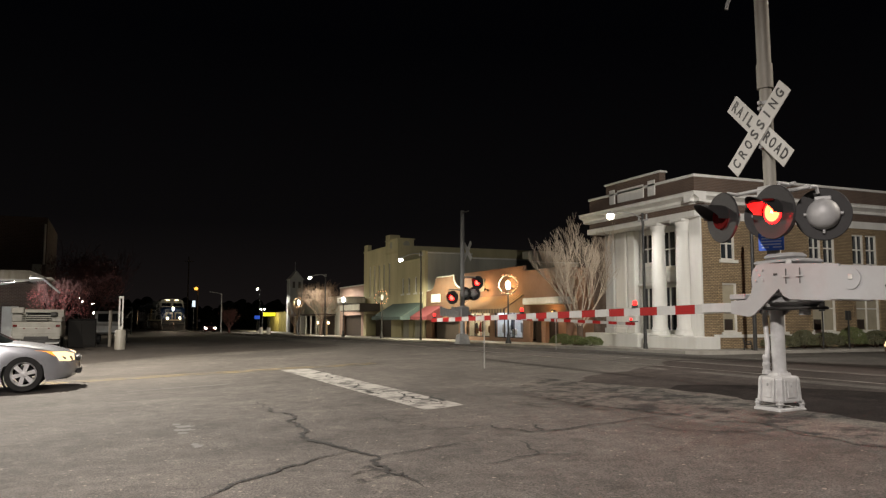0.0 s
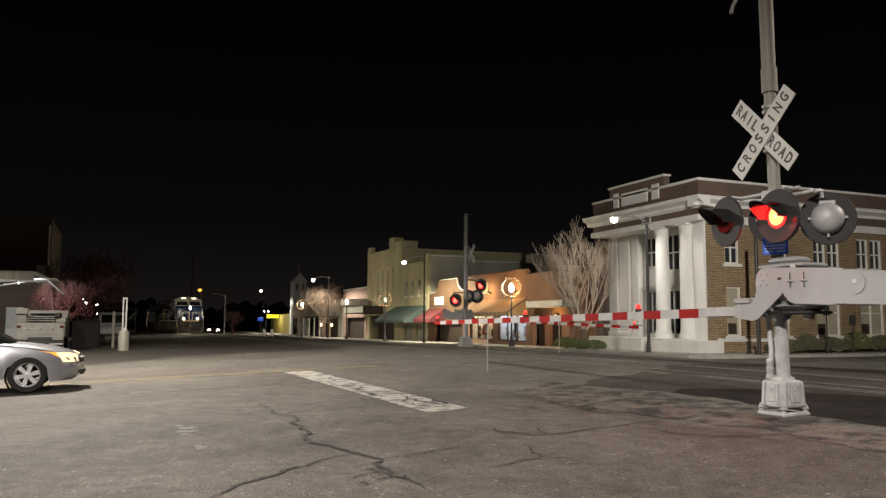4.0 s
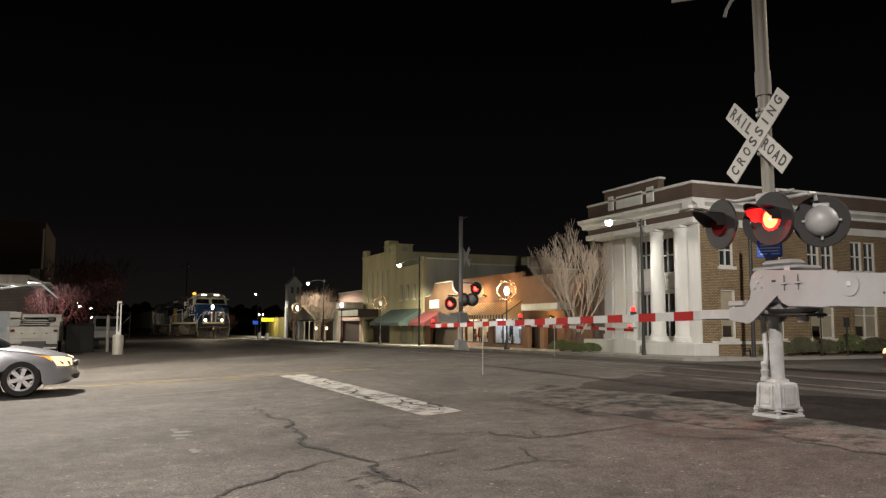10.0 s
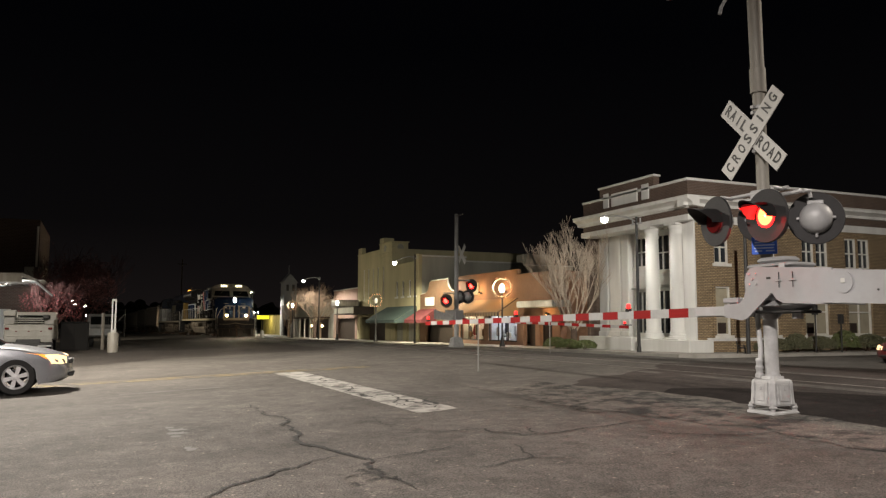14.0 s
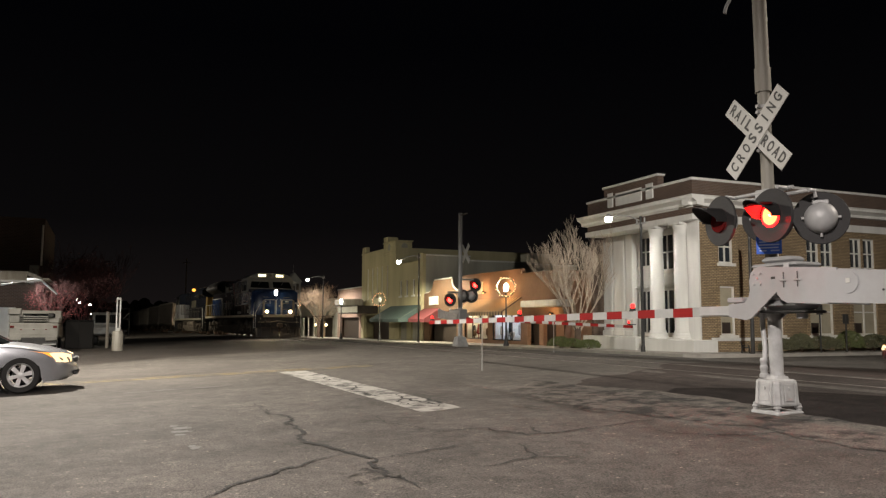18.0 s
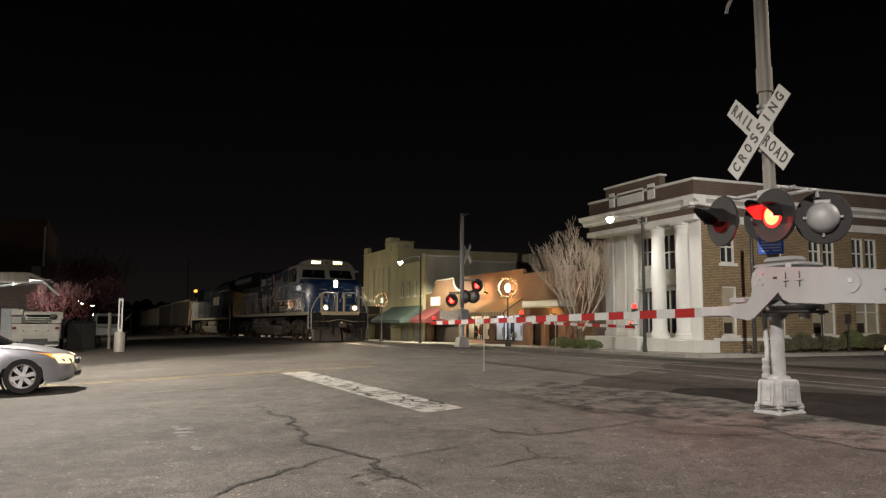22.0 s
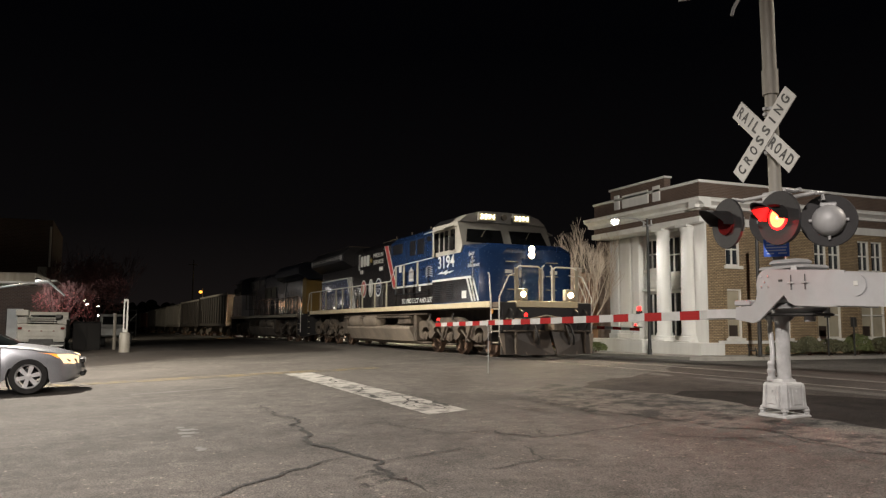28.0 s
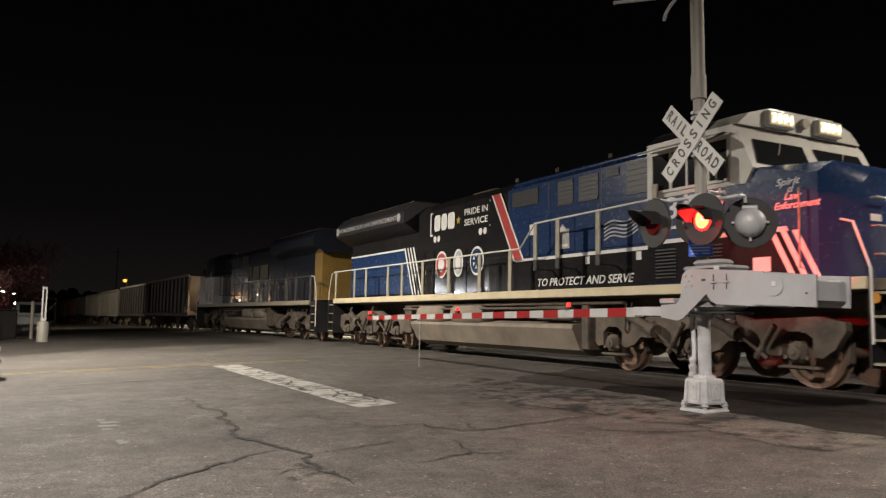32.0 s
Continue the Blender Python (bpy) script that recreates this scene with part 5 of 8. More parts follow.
gate_arm(far, (FX + 0.9, FY - 0.1, FG + 1.25), (-19.6, 14.6, 0.82), 27, 0.62, lamps=(0.985,), red_on=0)
part("lamp_stub", Mesh().box(-19.7, -19.5, 14.55, 14.65, 0.87, 0.9), BLACK_METAL, far)

# ---------- the train ----------
LOCO_BLUE = surface("loco_blue", (0.014, 0.038, 0.112), (0.011, 0.029, 0.085), rough=0.24, scale=1.5, fine=14, bump=0.06, coat=0.25)
LOCO_BLACK = surface("loco_black", (0.013, 0.013, 0.015), (0.024, 0.022, 0.021), rough=0.13, scale=1.2, fine=9, bump=0.025, coat=0.3)
LOCO_NAVY = surface("loco_navy", (0.012, 0.018, 0.032), (0.022, 0.023, 0.027), rough=0.16, scale=1.2, fine=14, bump=0.025, coat=0.3)
GRILLE_DARK = surface("grille_dark", (0.008, 0.008, 0.011), (0.005, 0.005, 0.007), rough=0.45, scale=3, bump=0.1)
LOCO_GREY = surface("loco_grey", (0.46, 0.46, 0.46), (0.3, 0.3, 0.3), rough=0.3, scale=1.2, fine=14, bump=0.06)
LOCO_WHITE = surface("loco_white", (0.5, 0.485, 0.43), (0.4, 0.385, 0.34), rough=0.4, scale=2, fine=14, bump=0.04)
LOCO_YELLOW = surface("sill_cream", (0.6, 0.53, 0.36), (0.5, 0.42, 0.27), rough=0.5, scale=2, bump=0.04)
CAP_YELLOW = surface("cap_yellow", (0.27, 0.17, 0.04), (0.19, 0.12, 0.035), rough=0.5, scale=2, bump=0.04)
LOCO_RED = surface("stripe_red", (0.42, 0.035, 0.03), (0.34, 0.03, 0.028), rough=0.4, scale=3, bump=0.02)
UNDER = surface("dusty_underframe", (0.13, 0.102, 0.075), (0.04, 0.033, 0.027), rough=0.85, scale=2.2, fine=25, bump=0.35)
TANK = surface("dusty_tank", (0.24, 0.2, 0.155), (0.14, 0.115, 0.09), rough=0.8, scale=1.2, fine=25, bump=0.2)
PLOW = surface("plow_steel", (0.06, 0.048, 0.04), (0.035, 0.03, 0.026), rough=0.7, scale=2.2, fine=25, bump=0.3)
WHEEL = surface("wheel_steel", (0.24, 0.15, 0.1), (0.13, 0.085, 0.06), rough=0.6, metal=0.2, scale=3, bump=0.2)
RAIL_POST = surface("dusty_handrail", (0.36, 0.33, 0.25), (0.26, 0.23, 0.17), rough=0.6, scale=6, bump=0.05)
HEADLIGHT = glow("headlight", (1.0, 0.88, 0.66), 1700.0)
# reflector ring; the lamp's warm halo is put into its glow
HALO = glow("reflector_halo", (1.0, 0.62, 0.27), 2.6)
DITCH = glow("ditch_light", (1.0, 0.7, 0.42), 1300.0)
BOARD = glow("number_board", (1.0, 0.92, 0.62), 7.0)
BOARD_BACK = glow("number_board_back", (1.0, 0.82, 0.4), 0.45)
CAB_DARK = glass("cab_glass", (0.012, 0.013, 0.014), 0.08)
AMBER = surface("amber_reflector", (0.6, 0.25, 0.02), rough=0.4, bump=0.0)
HOPPER = surface("hopper_steel", (0.05, 0.041, 0.033), (0.03, 0.025, 0.021), rough=0.5, scale=0.8, fine=20, bump=0.25, streak=True)
HOPPER_PALE = surface("hopper_grey", (0.26, 0.235, 0.2), (0.17, 0.15, 0.128), rough=0.5, scale=0.8, fine=20, bump=0.25, streak=True)
# the red signal's reflection put into one wagon's colour
HOPPER_REDDENED = surface("hopper_reddened", (0.2, 0.075, 0.05), (0.12, 0.055, 0.04), rough=0.8, scale=0.8, fine=20, bump=0.25, streak=True)

AXLES = []  # (wheelset, its place in the vehicle, which way it rolls)


def wheelset(parent, x, way=1, r=0.53):
    m = Mesh().cyl((0, -0.82, 0), (0, 0.82, 0), 0.09, n=12)
    for s in (-1, 1):
        m.lathe([(0.1, -0.07), (0.2, -0.06), (0.24, -0.03), (0.42, -0.03), (0.45, -0.065), (r, -0.07), (r, 0.05), (r + 0.025, 0.065), (r + 0.02, 0.085), (0.45, 0.085), (0.42, 0.03), (0.24, 0.03), (0.2, 0.08), (0.1, 0.09)], (0, s * 0.755, 0), (0, -s, 0), 32)
        for k in range(5):
            a = radians(72 * k)
            m.cyl((0.33 * math.cos(a), s * 0.785, 0.33 * math.sin(a)), (0.33 * math.cos(a), s * 0.795, 0.33 * math.sin(a)), 0.035, n=8)
    ob = part("wheelset", m, WHEEL, parent, "dusty steel wheels on an axle")
    ob.matrix_basis = Matrix.Translation((x, 0, r))
    AXLES.append((ob, x, r, way))
    return ob


def truck(parent, xs, way=1):
    """A three-axle truck: side frames with pedestals, journal boxes, springs, brake gear."""
    x0, x1, x2 = sorted(xs)
    t = None
    for s in (-1, 1):
        y = s * 1.16
        lower = [(x0 - 0.8, 0.86), (x0 - 0.62, 0.6)]
        for c in (x0, x1, x2):  # an arch over each axle, a deep belly between the axles
            lower += [(c - 0.42, 0.46), (c - 0.27, 0.48), (c - 0.27, 0.74), (c - 0.13, 0.84), (c + 0.13, 0.84), (c + 0.27, 0.74), (c + 0.27, 0.48), (c + 0.42, 0.46)]
            if c != x2:
                lower += [(c + 0.62, 0.52), (c + 0.78, 0.66), (c + 1.28, 0.66), (c + 1.44, 0.52)]
        prof = lower + [(x2 + 0.62, 0.6), (x2 + 0.8, 0.86), (x2 + 0.78, 0.98), (x2 + 0.3, 1.06), (x1 + 1.2, 1.0), (x1 + 0.75, 1.16), (x1 - 0.75, 1.16), (x1 - 1.2, 1.0), (x0 - 0.3, 1.06), (x0 - 0.78, 0.98)]
        ob = part("truck_frame" if t is None else "side_frame", Mesh().prism(prof, "y", y - 0.07, y + 0.07), UNDER, parent if t is None else t, "dusty cast truck frame" if t is None else "")
        t = t or ob
        for x in (x0, x1, x2):
            part("journal_box", Mesh().box(x - 0.16, x + 0.16, y - s * 0.02, y + s * 0.12, 0.38, 0.7, 0.06), UNDER, t)
            part("journal_cap", Mesh().lathe([(0.11, 0.0), (0.11, 0.025), (0.085, 0.04), (0.05, 0.045), (0.04, 0.06), (0.0, 0.065)], (x, y + s * 0.121, 0.53), (0, s, 0), 18), UNDER, t)
            part("pedestal_tie", Mesh().box(x - 0.36, x + 0.36, y - 0.06, y + 0.06, 0.28, 0.34, 0.02), UNDER, t)
            for d in (-0.3, 0.3):
                part("spring", Mesh().lathe([(0.1 if k % 2 else 0.075, 0.0225 * k) for k in range(17)], (x + d * 1.15, y - s * 0.19, 0.46), n=12), UNDER, t)
                part("spring_cap", Mesh().cyl((x + d * 1.15, y - s * 0.19, 0.822), (x + d * 1.15, y - s * 0.19, 0.86), 0.115, n=12), UNDER, t)
                part("brake_shoe", Mesh().prism([(x + d * 1.75, 0.35), (x + d * 1.95, 0.4), (x + d * 2.0, 0.7), (x + d * 1.8, 0.72)], "y", y - s * 0.42, y - s * 0.3), UNDER, t)
                part("pedestal_bolt", Mesh().cyl((x + d * 0.62, y + s * 0.07, 0.46), (x + d * 0.62, y + s * 0.1, 0.46), 0.035, n=8), UNDER, t)
        for xa, xb in ((x0 + 0.55, x1 - 0.35), (x1 + 0.35, x2 - 0.55)):
            part("brake_cylinder", Mesh().cyl((xa, y + s * 0.16, 1.06), (xa + 0.62, y + s * 0.2, 0.84), 0.085, n=14).cyl((xa + 0.62, y + s * 0.2, 0.84), (xa + 0.78, y + s * 0.21, 0.78), 0.12, n=14), UNDER, t)
            part("brake_rod", Mesh().cyl((xa + 0.78, y + s * 0.21, 0.78), (xb + 0.1, y + s * 0.16, 0.42), 0.03, n=8), UNDER, t)
            part("frame_rib", Mesh().box((xa + xb) / 2 - 0.03, (xa + xb) / 2 + 0.03, y + s * 0.0705, y + s * 0.1, 0.66, 0.98, 0.01), UNDER, t)
            part("sand_pipe", Mesh().tube([(xa - 0.1, y + s * 0.12, 1.3), (xa - 0.12, y + s * 0.13, 0.8), (xa - 0.22, y - s * 0.3, 0.3), (xa - 0.3, y - s * 0.36, 0.12)], 0.022, 6), UNDER, t)
            part("brake_hose", Mesh().tube([(xa + 0.1, y + s * 0.15, 1.3), (xa + 0.2, y + s * 0.24, 1.1), (xa + 0.15, y + s * 0.2, 0.98)], 0.018, 6), BLACK_METAL, t)
            part("damper", Mesh().cyl((xb - 0.1, y + s * 0.17, 0.42), (xb + 0.25, y + s * 0.17, 0.92), 0.05, n=10), UNDER, t)
    part("bolster", Mesh().box(x1 - 0.6, x1 + 0.6, -1.0, 1.0, 0.75, 1.05, 0.03), UNDER, t)
    for x in (x0, x1, x2):
        wheelset(parent, x, way)
    return t


def handrail(parent, s, pts, posts, material=None, z0=1.56, y=1.5, rail=None):
    r = part("handrail", Mesh().tube([(x, s * y, z) for x, z in pts], 0.02, 8), rail or FRAME_WHITE, parent, "" if rail else "white handrail")
    for x, z in posts:
        foot = 2.24 if z > 3.0 else z0  # the tall ones stand on black brackets from the hood
        part("stanchion", Mesh().box(x - 0.07, x + 0.07, s * y - 0.015, s * y + 0.015, foot, z, 0.01), material or RAIL_POST, r)
        if z > 3.0:
            part("stanchion_bracket", Mesh().box(x - 0.07, x + 0.07, s * y - 0.016, s * y + 0.016, 2.02, 2.238, 0.008).box(x - 0.03, x + 0.03, min(s * 1.0, s * y), max(s * 1.0, s * y), 2.03, 2.06), BLACK_PAINT, r)


def locomotive(lead, place):
    name = "leading_locomotive" if lead else "trailing_locomotive"
    lab = "blue, black and white diesel locomotive with lit headlights and slogans" if lead else "dusty dark blue diesel locomotive with a yellow end, coupled behind"
    o = thing("locomotive", lab, "locomotive", place, group="train")
    way = 1 if lead else -1
    blue, black, white = (LOCO_BLUE, LOCO_BLACK, LOCO_WHITE) if lead else (LOCO_NAVY, LOCO_NAVY, LOCO_GREY)
    sill = LOCO_YELLOW if lead else RAIL_POST
    # frame
    part("deck", Mesh().box(-20.3, 0.45, -1.52, 1.52, 1.4, 1.56, 0.01), UNDER, o)
    for s in (-1, 1):
        part("sill_stripe", Mesh().box(-20.25, 0.0, s * 1.525, s * 1.57, 1.42, 1.59, 0.008), sill, o, "cream painted sill" if lead else "")
        part("pipe_run", Mesh().cyl((-14.6, s * 1.35, 1.3), (-5.0, s * 1.35, 1.3), 0.04, n=8).cyl((-14.6, s * 1.42, 1.2), (-6.5, s * 1.42, 1.2), 0.03, n=8), UNDER, o)
        for x in (-12.9, -10.9):
            part("air_tank", Mesh().lathe([(0.0, -0.85), (0.2, -0.8), (0.27, -0.68), (0.27, 0.68), (0.2, 0.8), (0.0, 0.85)], (x, s * 1.24, 1.06), (1, 0, 0), 18), TANK, o)
    part("centre_sill", Mesh().box(-20.0, 0.3, -0.5, 0.5, 0.95, 1.4), UNDER, o)
    part("fuel_tank", Mesh().prism([(-1.42, 0.78), (-1.2, 0.34), (-0.9, 0.22), (0.9, 0.22), (1.2, 0.34), (1.42, 0.78), (1.4, 0.86), (1.0, 0.92), (-1.0, 0.92), (-1.4, 0.86)], "x", -14.1, -6.5), TANK, o, "long dusty fuel tank")
    for s in (-1, 1):
        part("equipment_box", Mesh().box(-14.6, -14.15, s * 0.8, s * 1.4, 0.5, 1.3, 0.03), UNDER, o)
        part("equipment_box", Mesh().box(-7.9, -6.6, s * 0.9, s * 1.35, 0.94, 1.35, 0.03), UNDER, o)
        part("equipment_box", Mesh().box(-6.3, -6.05, s * 0.8, s * 1.35, 0.35, 1.35, 0.03), UNDER, o)
    truck(o, (-1.34, -3.41, -5.47), way)
    truck(o, (-15.53, -17.6, -19.67), way)
    tilt = random.Random(4 if lead else 6)
    # hood
    part("engine_hood", Mesh().prism([(-1.0, 1.56), (1.0, 1.56), (1.0, 4.05), (0.72, 4.3), (-0.72, 4.3), (-1.0, 4.05)], "x", -15.4, -9.6), black, o)
    part("cooling_hood", Mesh().box(-20.0, -15.402, -0.98, 0.98, 1.56, 3.52, 0.02), black if lead else LOCO_NAVY, o)
    part("radiator", Mesh().prism([(-1.5, 3.78), (-1.0, 3.5), (1.0, 3.5), (1.5, 3.78), (1.5, 4.12), (1.2, 4.42), (-1.2, 4.42), (-1.5, 4.12)], "x", -20.3, -14.6), BLACK_PAINT if lead else LOCO_NAVY, o, "overhanging radiator wings")
    for k in range(5):
        part("radiator_grille", Mesh().box(-20.0 + k * 1.08, -19.05 + k * 1.08, -1.1, 1.1, 4.422, 4.47), UNDER, o)
    part("exhaust_stack", Mesh().box(-12.4, -11.2, -0.4, 0.4, 4.3, 4.45, 0.03), UNDER, o)
    part("equipment_hood", Mesh().prism([(-1.02, 1.56), (1.02, 1.56), (1.02, 4.08), (0.75, 4.3), (-0.75, 4.3), (-1.02, 4.08)], "x", -9.59, -4.14), blue, o)
    for s in (-1, 1):
        y = s * 1.022
        for a, b, c, d in ((-9.4, -8.3, 3.62, 4.0), (-7.55, -7.0, 3.45, 4.0), (-6.8, -6.15, 3.45, 4.0), (-5.9, -5.5, 3.85, 4.02), (-5.3, -4.5, 3.4, 4.05)):
            g = part("grille", Mesh().box(a, b, y - s * 0.01, y + s * 0.012, c, d, 0.006), GRILLE_DARK, o)
            m = Mesh()
            for k in range(6):
                z = c + (d - c) * (k + 0.5) / 6
                m.box(a + 0.03, b - 0.03, y + s * 0.013, y + s * 0.022, z - 0.008, z + 0.008)
            part("slats", m, GRILLE_DARK, g)
        for k, x in enumerate((-9.0, -8.2, -7.3, -6.4, -5.6, -4.9)):
            part("door_panel", Mesh().box(x - 0.36, x + 0.36, y + s * 0.001, y + s * 0.014, 2.42, 3.3, 0.006), blue, o)
        for k in range(9):
            x = -15.0 + 0.62 * k
            askew = Matrix.Translation((x, s * 1.0, 2.28)) @ Matrix.Rotation(radians(tilt.uniform(-2.0, 2.0)), 4, "Z") @ Matrix.Rotation(radians(tilt.uniform(-0.5, 0.5)), 4, "X")
            part("door_panel", Mesh().box(-0.27, 0.27, -0.008, s * 0.016, -0.62, 0.62, 0.006).turn(askew), black, o)
        for k in range(7):
            x = -19.7 + 0.68 * k
            part("door_panel", Mesh().box(x - 0.3, x + 0.3, s * 0.98, s * 0.996, 1.68, 3.0, 0.006), LOCO_BLUE if lead else LOCO_NAVY, o)
        for k in range(9):
            part("door_latch", Mesh().box(-15.26 + 0.62 * k, -15.22 + 0.62 * k, s * 1.014, s * 1.03, 2.2, 2.32, 0.004), RAIL_POST, o)
        for k in range(9):
            z = 1.7 + 0.06 * k
            for a, b in ((-3.92, -3.42), (-2.95, -2.4)):
                part("louvre", Mesh().box(a, b, s * 1.566, s * 1.58, z, z + 0.026, 0.005), BLACK_PAINT, o)
        part("grab_rail", Mesh().tube([(-0.95, s * 1.56, 1.75), (-0.95, s * 1.63, 1.75), (-0.95, s * 1.63, 2.9), (-0.95, s * 1.56, 2.9)], 0.015, 6), RAIL_POST, o)
        part("roof_seam", Mesh().box(-9.5, -4.2, s * 0.85, s * 0.88, 4.2, 4.235), blue, o)
        for x in (-9.55, -7.9, -6.05):
            part("panel_seam", Mesh().box(x - 0.012, x + 0.012, y + s * 0.0005, y + s * 0.006, 2.4, 4.05), BLACK_PAINT, o)
            part("lifting_eye", Mesh().box(x - 0.05, x + 0.05, s * 0.78, s * 0.82, 4.3, 4.4, 0.01), UNDER, o)
    # cab and nose
    part("cab_lower", Mesh().prism([(-4.13, 1.57), (-0.7, 1.57), (-0.7, 3.11), (-4.13, 3.11)], "y", -1.55, 1.55), blue if lead else LOCO_GREY, o)
    part("nose", Mesh().rings([[(-0.699, -1.55, 1.58), (-0.699, 1.55, 1.58), (-0.699, 1.55, 3.1), (-0.699, 1.2, 3.3), (-0.699, -1.2, 3.3), (-0.699, -1.55, 3.1)], [(-0.38, -1.05, 1.58), (-0.38, 1.05, 1.58), (-0.38, 1.05, 2.92), (-0.38, 0.8, 3.14), (-0.38, -0.8, 3.14), (-0.38, -1.05, 2.92)]]), blue if lead else LOCO_GREY, o)
    part("nose_top", Mesh().rings([[(-1.86, -1.54, 3.112), (-1.86, 1.54, 3.112), (-1.86, 1.5, 3.34), (-1.86, -1.5, 3.34)], [(-0.7, -1.54, 3.09), (-0.7, 1.54, 3.09), (-0.7, 1.19, 3.3), (-0.7, -1.19, 3.3)]]), blue if lead else LOCO_GREY, o)
    cabm = Mesh()
    cabm.prism([(-4.13, 3.112), (-1.95, 3.112), (-1.8, 3.34), (-2.1, 3.98), (-2.2, 4.1), (-4.13, 4.1)], "y", -1.56, 1.56)
    cab = part("cab", cabm, white if lead else LOCO_NAVY, o, "white cab with side windows" if lead else "dark cab")
    part("cab_roof", Mesh().rings([[(x, y * w, z) for y, z in ((-1.56, 4.102), (1.56, 4.102), (1.3, 4.31), (0.8, 4.45), (-0.8, 4.45), (-1.3, 4.31))] for x, w in ((-4.13, 1), (-2.72, 1))]), BLACK_PAINT if lead else LOCO_NAVY, o, "dark cab roof")
    part("cab_brow", Mesh().rings([[(x, y * w, z) for y, z in ((-1.56, 4.102), (1.56, 4.102), (1.3, 4.31), (0.8, 4.45), (-0.8, 4.45), (-1.3, 4.31))] for x, w in ((-2.718, 1), (-2.25, 1), (-2.12, 0.97))]), white if lead else LOCO_NAVY, o)
    for s in (-1, 1):
        y = s * 1.561
        w = part("side_window", Mesh().box(-3.98, -2.28, y, y + s * 0.006, 3.24, 3.88), CAB_DARK, cab)
        for a, b, c, d in ((-4.02, -2.24, 3.88, 3.93), (-4.02, -2.24, 3.19, 3.24), (-4.02, -3.97, 3.24, 3.88), (-2.29, -2.24, 3.24, 3.88), (-3.56, -3.5, 3.24, 3.88), (-3.18, -3.13, 3.24, 3.88), (-2.8, -2.66, 3.24, 3.88)):
            part("window_bar", Mesh().box(a, b, y + s * 0.001, y + s * 0.022, c, d), white if lead else BLACK_METAL, w)
        part("drip_rail", Mesh().box(-4.0, -2.2, s * 1.565, s * 1.62, 3.93, 3.96, 0.006), white if lead else BLACK_METAL, cab)
        part("sun_visor", Mesh().prism([(s * 1.57, 3.99), (s * 1.95, 3.84), (s * 1.95, 3.855), (s * 1.57, 4.01)], "x", -3.95, -2.35), white if lead else BLACK_METAL, cab)
        part("mirror", Mesh().box(-2.36, -2.3, s * 1.63, s * 1.78, 3.2, 3.62, 0.01), BLACK_METAL, cab)
        part("mirror", Mesh().box(-3.92, -3.78, s * 1.62, s * 1.66, 3.1, 3.36, 0.01), RAIL_POST, cab)
    lean = lambda y, z: -1.8 - 0.3 * (z - 3.34) / 0.64
    for a, b in ((-1.42, -0.14), (0.14, 1.42)):
        m = Mesh()
        f = 0.012
        m.rings([[(lean(0, z) + f + dx, yy, z) for yy, z in ((a, 3.44), (b, 3.4), (b - 0.03 * (b > 0) * 4, 3.86), (a + 0.12 * (a < 0), 3.86))] for dx in (0.0, 0.012)])
        ws = part("windshield", m, CAB_DARK, cab, "dark windscreen")
        part("wiper", Mesh().cyl((lean(0, 3.86) + 0.04, (a + b) / 2 + 0.1, 3.86), (lean(0, 3.6) + 0.04, (a + b) / 2 - 0.1, 3.62), 0.01, n=6), RAIL_POST, ws)
    for y in (-0.6, 0.6):
        h = part("number_board_box", Mesh().box(-2.2, -2.02, y - 0.31, y + 0.31, 4.13, 4.4, 0.02), white if lead else LOCO_NAVY, cab)
        if lead:
            b = part("number_board", Mesh().box(-2.02, -2.01, y - 0.27, y + 0.27, 4.17, 4.36), BOARD_BACK, h, "number board with glowing figures")
            for k, c in enumerate("3194"):
                lettering("figure", c, 0.2, BOARD, b, Matrix.Translation((-2.007, y - 0.195 + 0.13 * k, 4.265)) @ FACE_EAST, width=0.1 if c != "1" else 0.06, depth=0.002, bold=0.003)
    part("horn_bell", Mesh().cyl((-2.15, 0, 4.28), (-2.03, 0, 4.28), 0.09, n=16), RAIL_POST, cab)
    # lights
    hb = part("headlight_box", Mesh().box(-0.55, -0.36, -0.2, 0.2, 2.86, 3.26, 0.03), blue if lead else LOCO_GREY, o)
    if lead:
        for z in (2.96, 3.14):
            part("reflector", Mesh().lathe([(0.105, 0.0), (0.05, 0.001), (0.0, 0.0015)], (-0.357, 0, z), (1, 0, 0), 20), HALO, hb, "reflector ring glowing with the lamp's warm halo")
            part("headlight", Mesh().lathe([(0.078, 0.004), (0.04, 0.007), (0.0, 0.008)], (-0.357, 0, z), (1, 0, 0), 20), HEADLIGHT, hb, "bright headlight")
    for s in (-1, 1):
        d = part("ditch_light_box", Mesh().box(0.3, 0.5, s * 0.92, s * 0.62, 1.62, 1.94, 0.02), RAIL_POST, o)
        part("reflector", Mesh().lathe([(0.095, 0.0), (0.04, 0.001), (0.0, 0.0015)], (0.503, s * 0.77, 1.78), (1, 0, 0), 18), HALO if lead else AMBER, d)
        if lead:
            part("ditch_light", Mesh().lathe([(0.06, 0.004), (0.03, 0.007), (0.0, 0.008)], (0.503, s * 0.77, 1.78), (1, 0, 0), 18), DITCH, d, "bright warm ditch light")
    # front platform, steps, plow, coupler
    part("pilot_plate", Mesh().box(0.4, 0.5, -1.45, 1.45, 0.75, 1.56, 0.02), BLACK_PAINT, o)
    part("platform_edge", Mesh().box(0.0, 0.52, -1.0, 1.0, 1.42, 1.6, 0.01), sill, o)
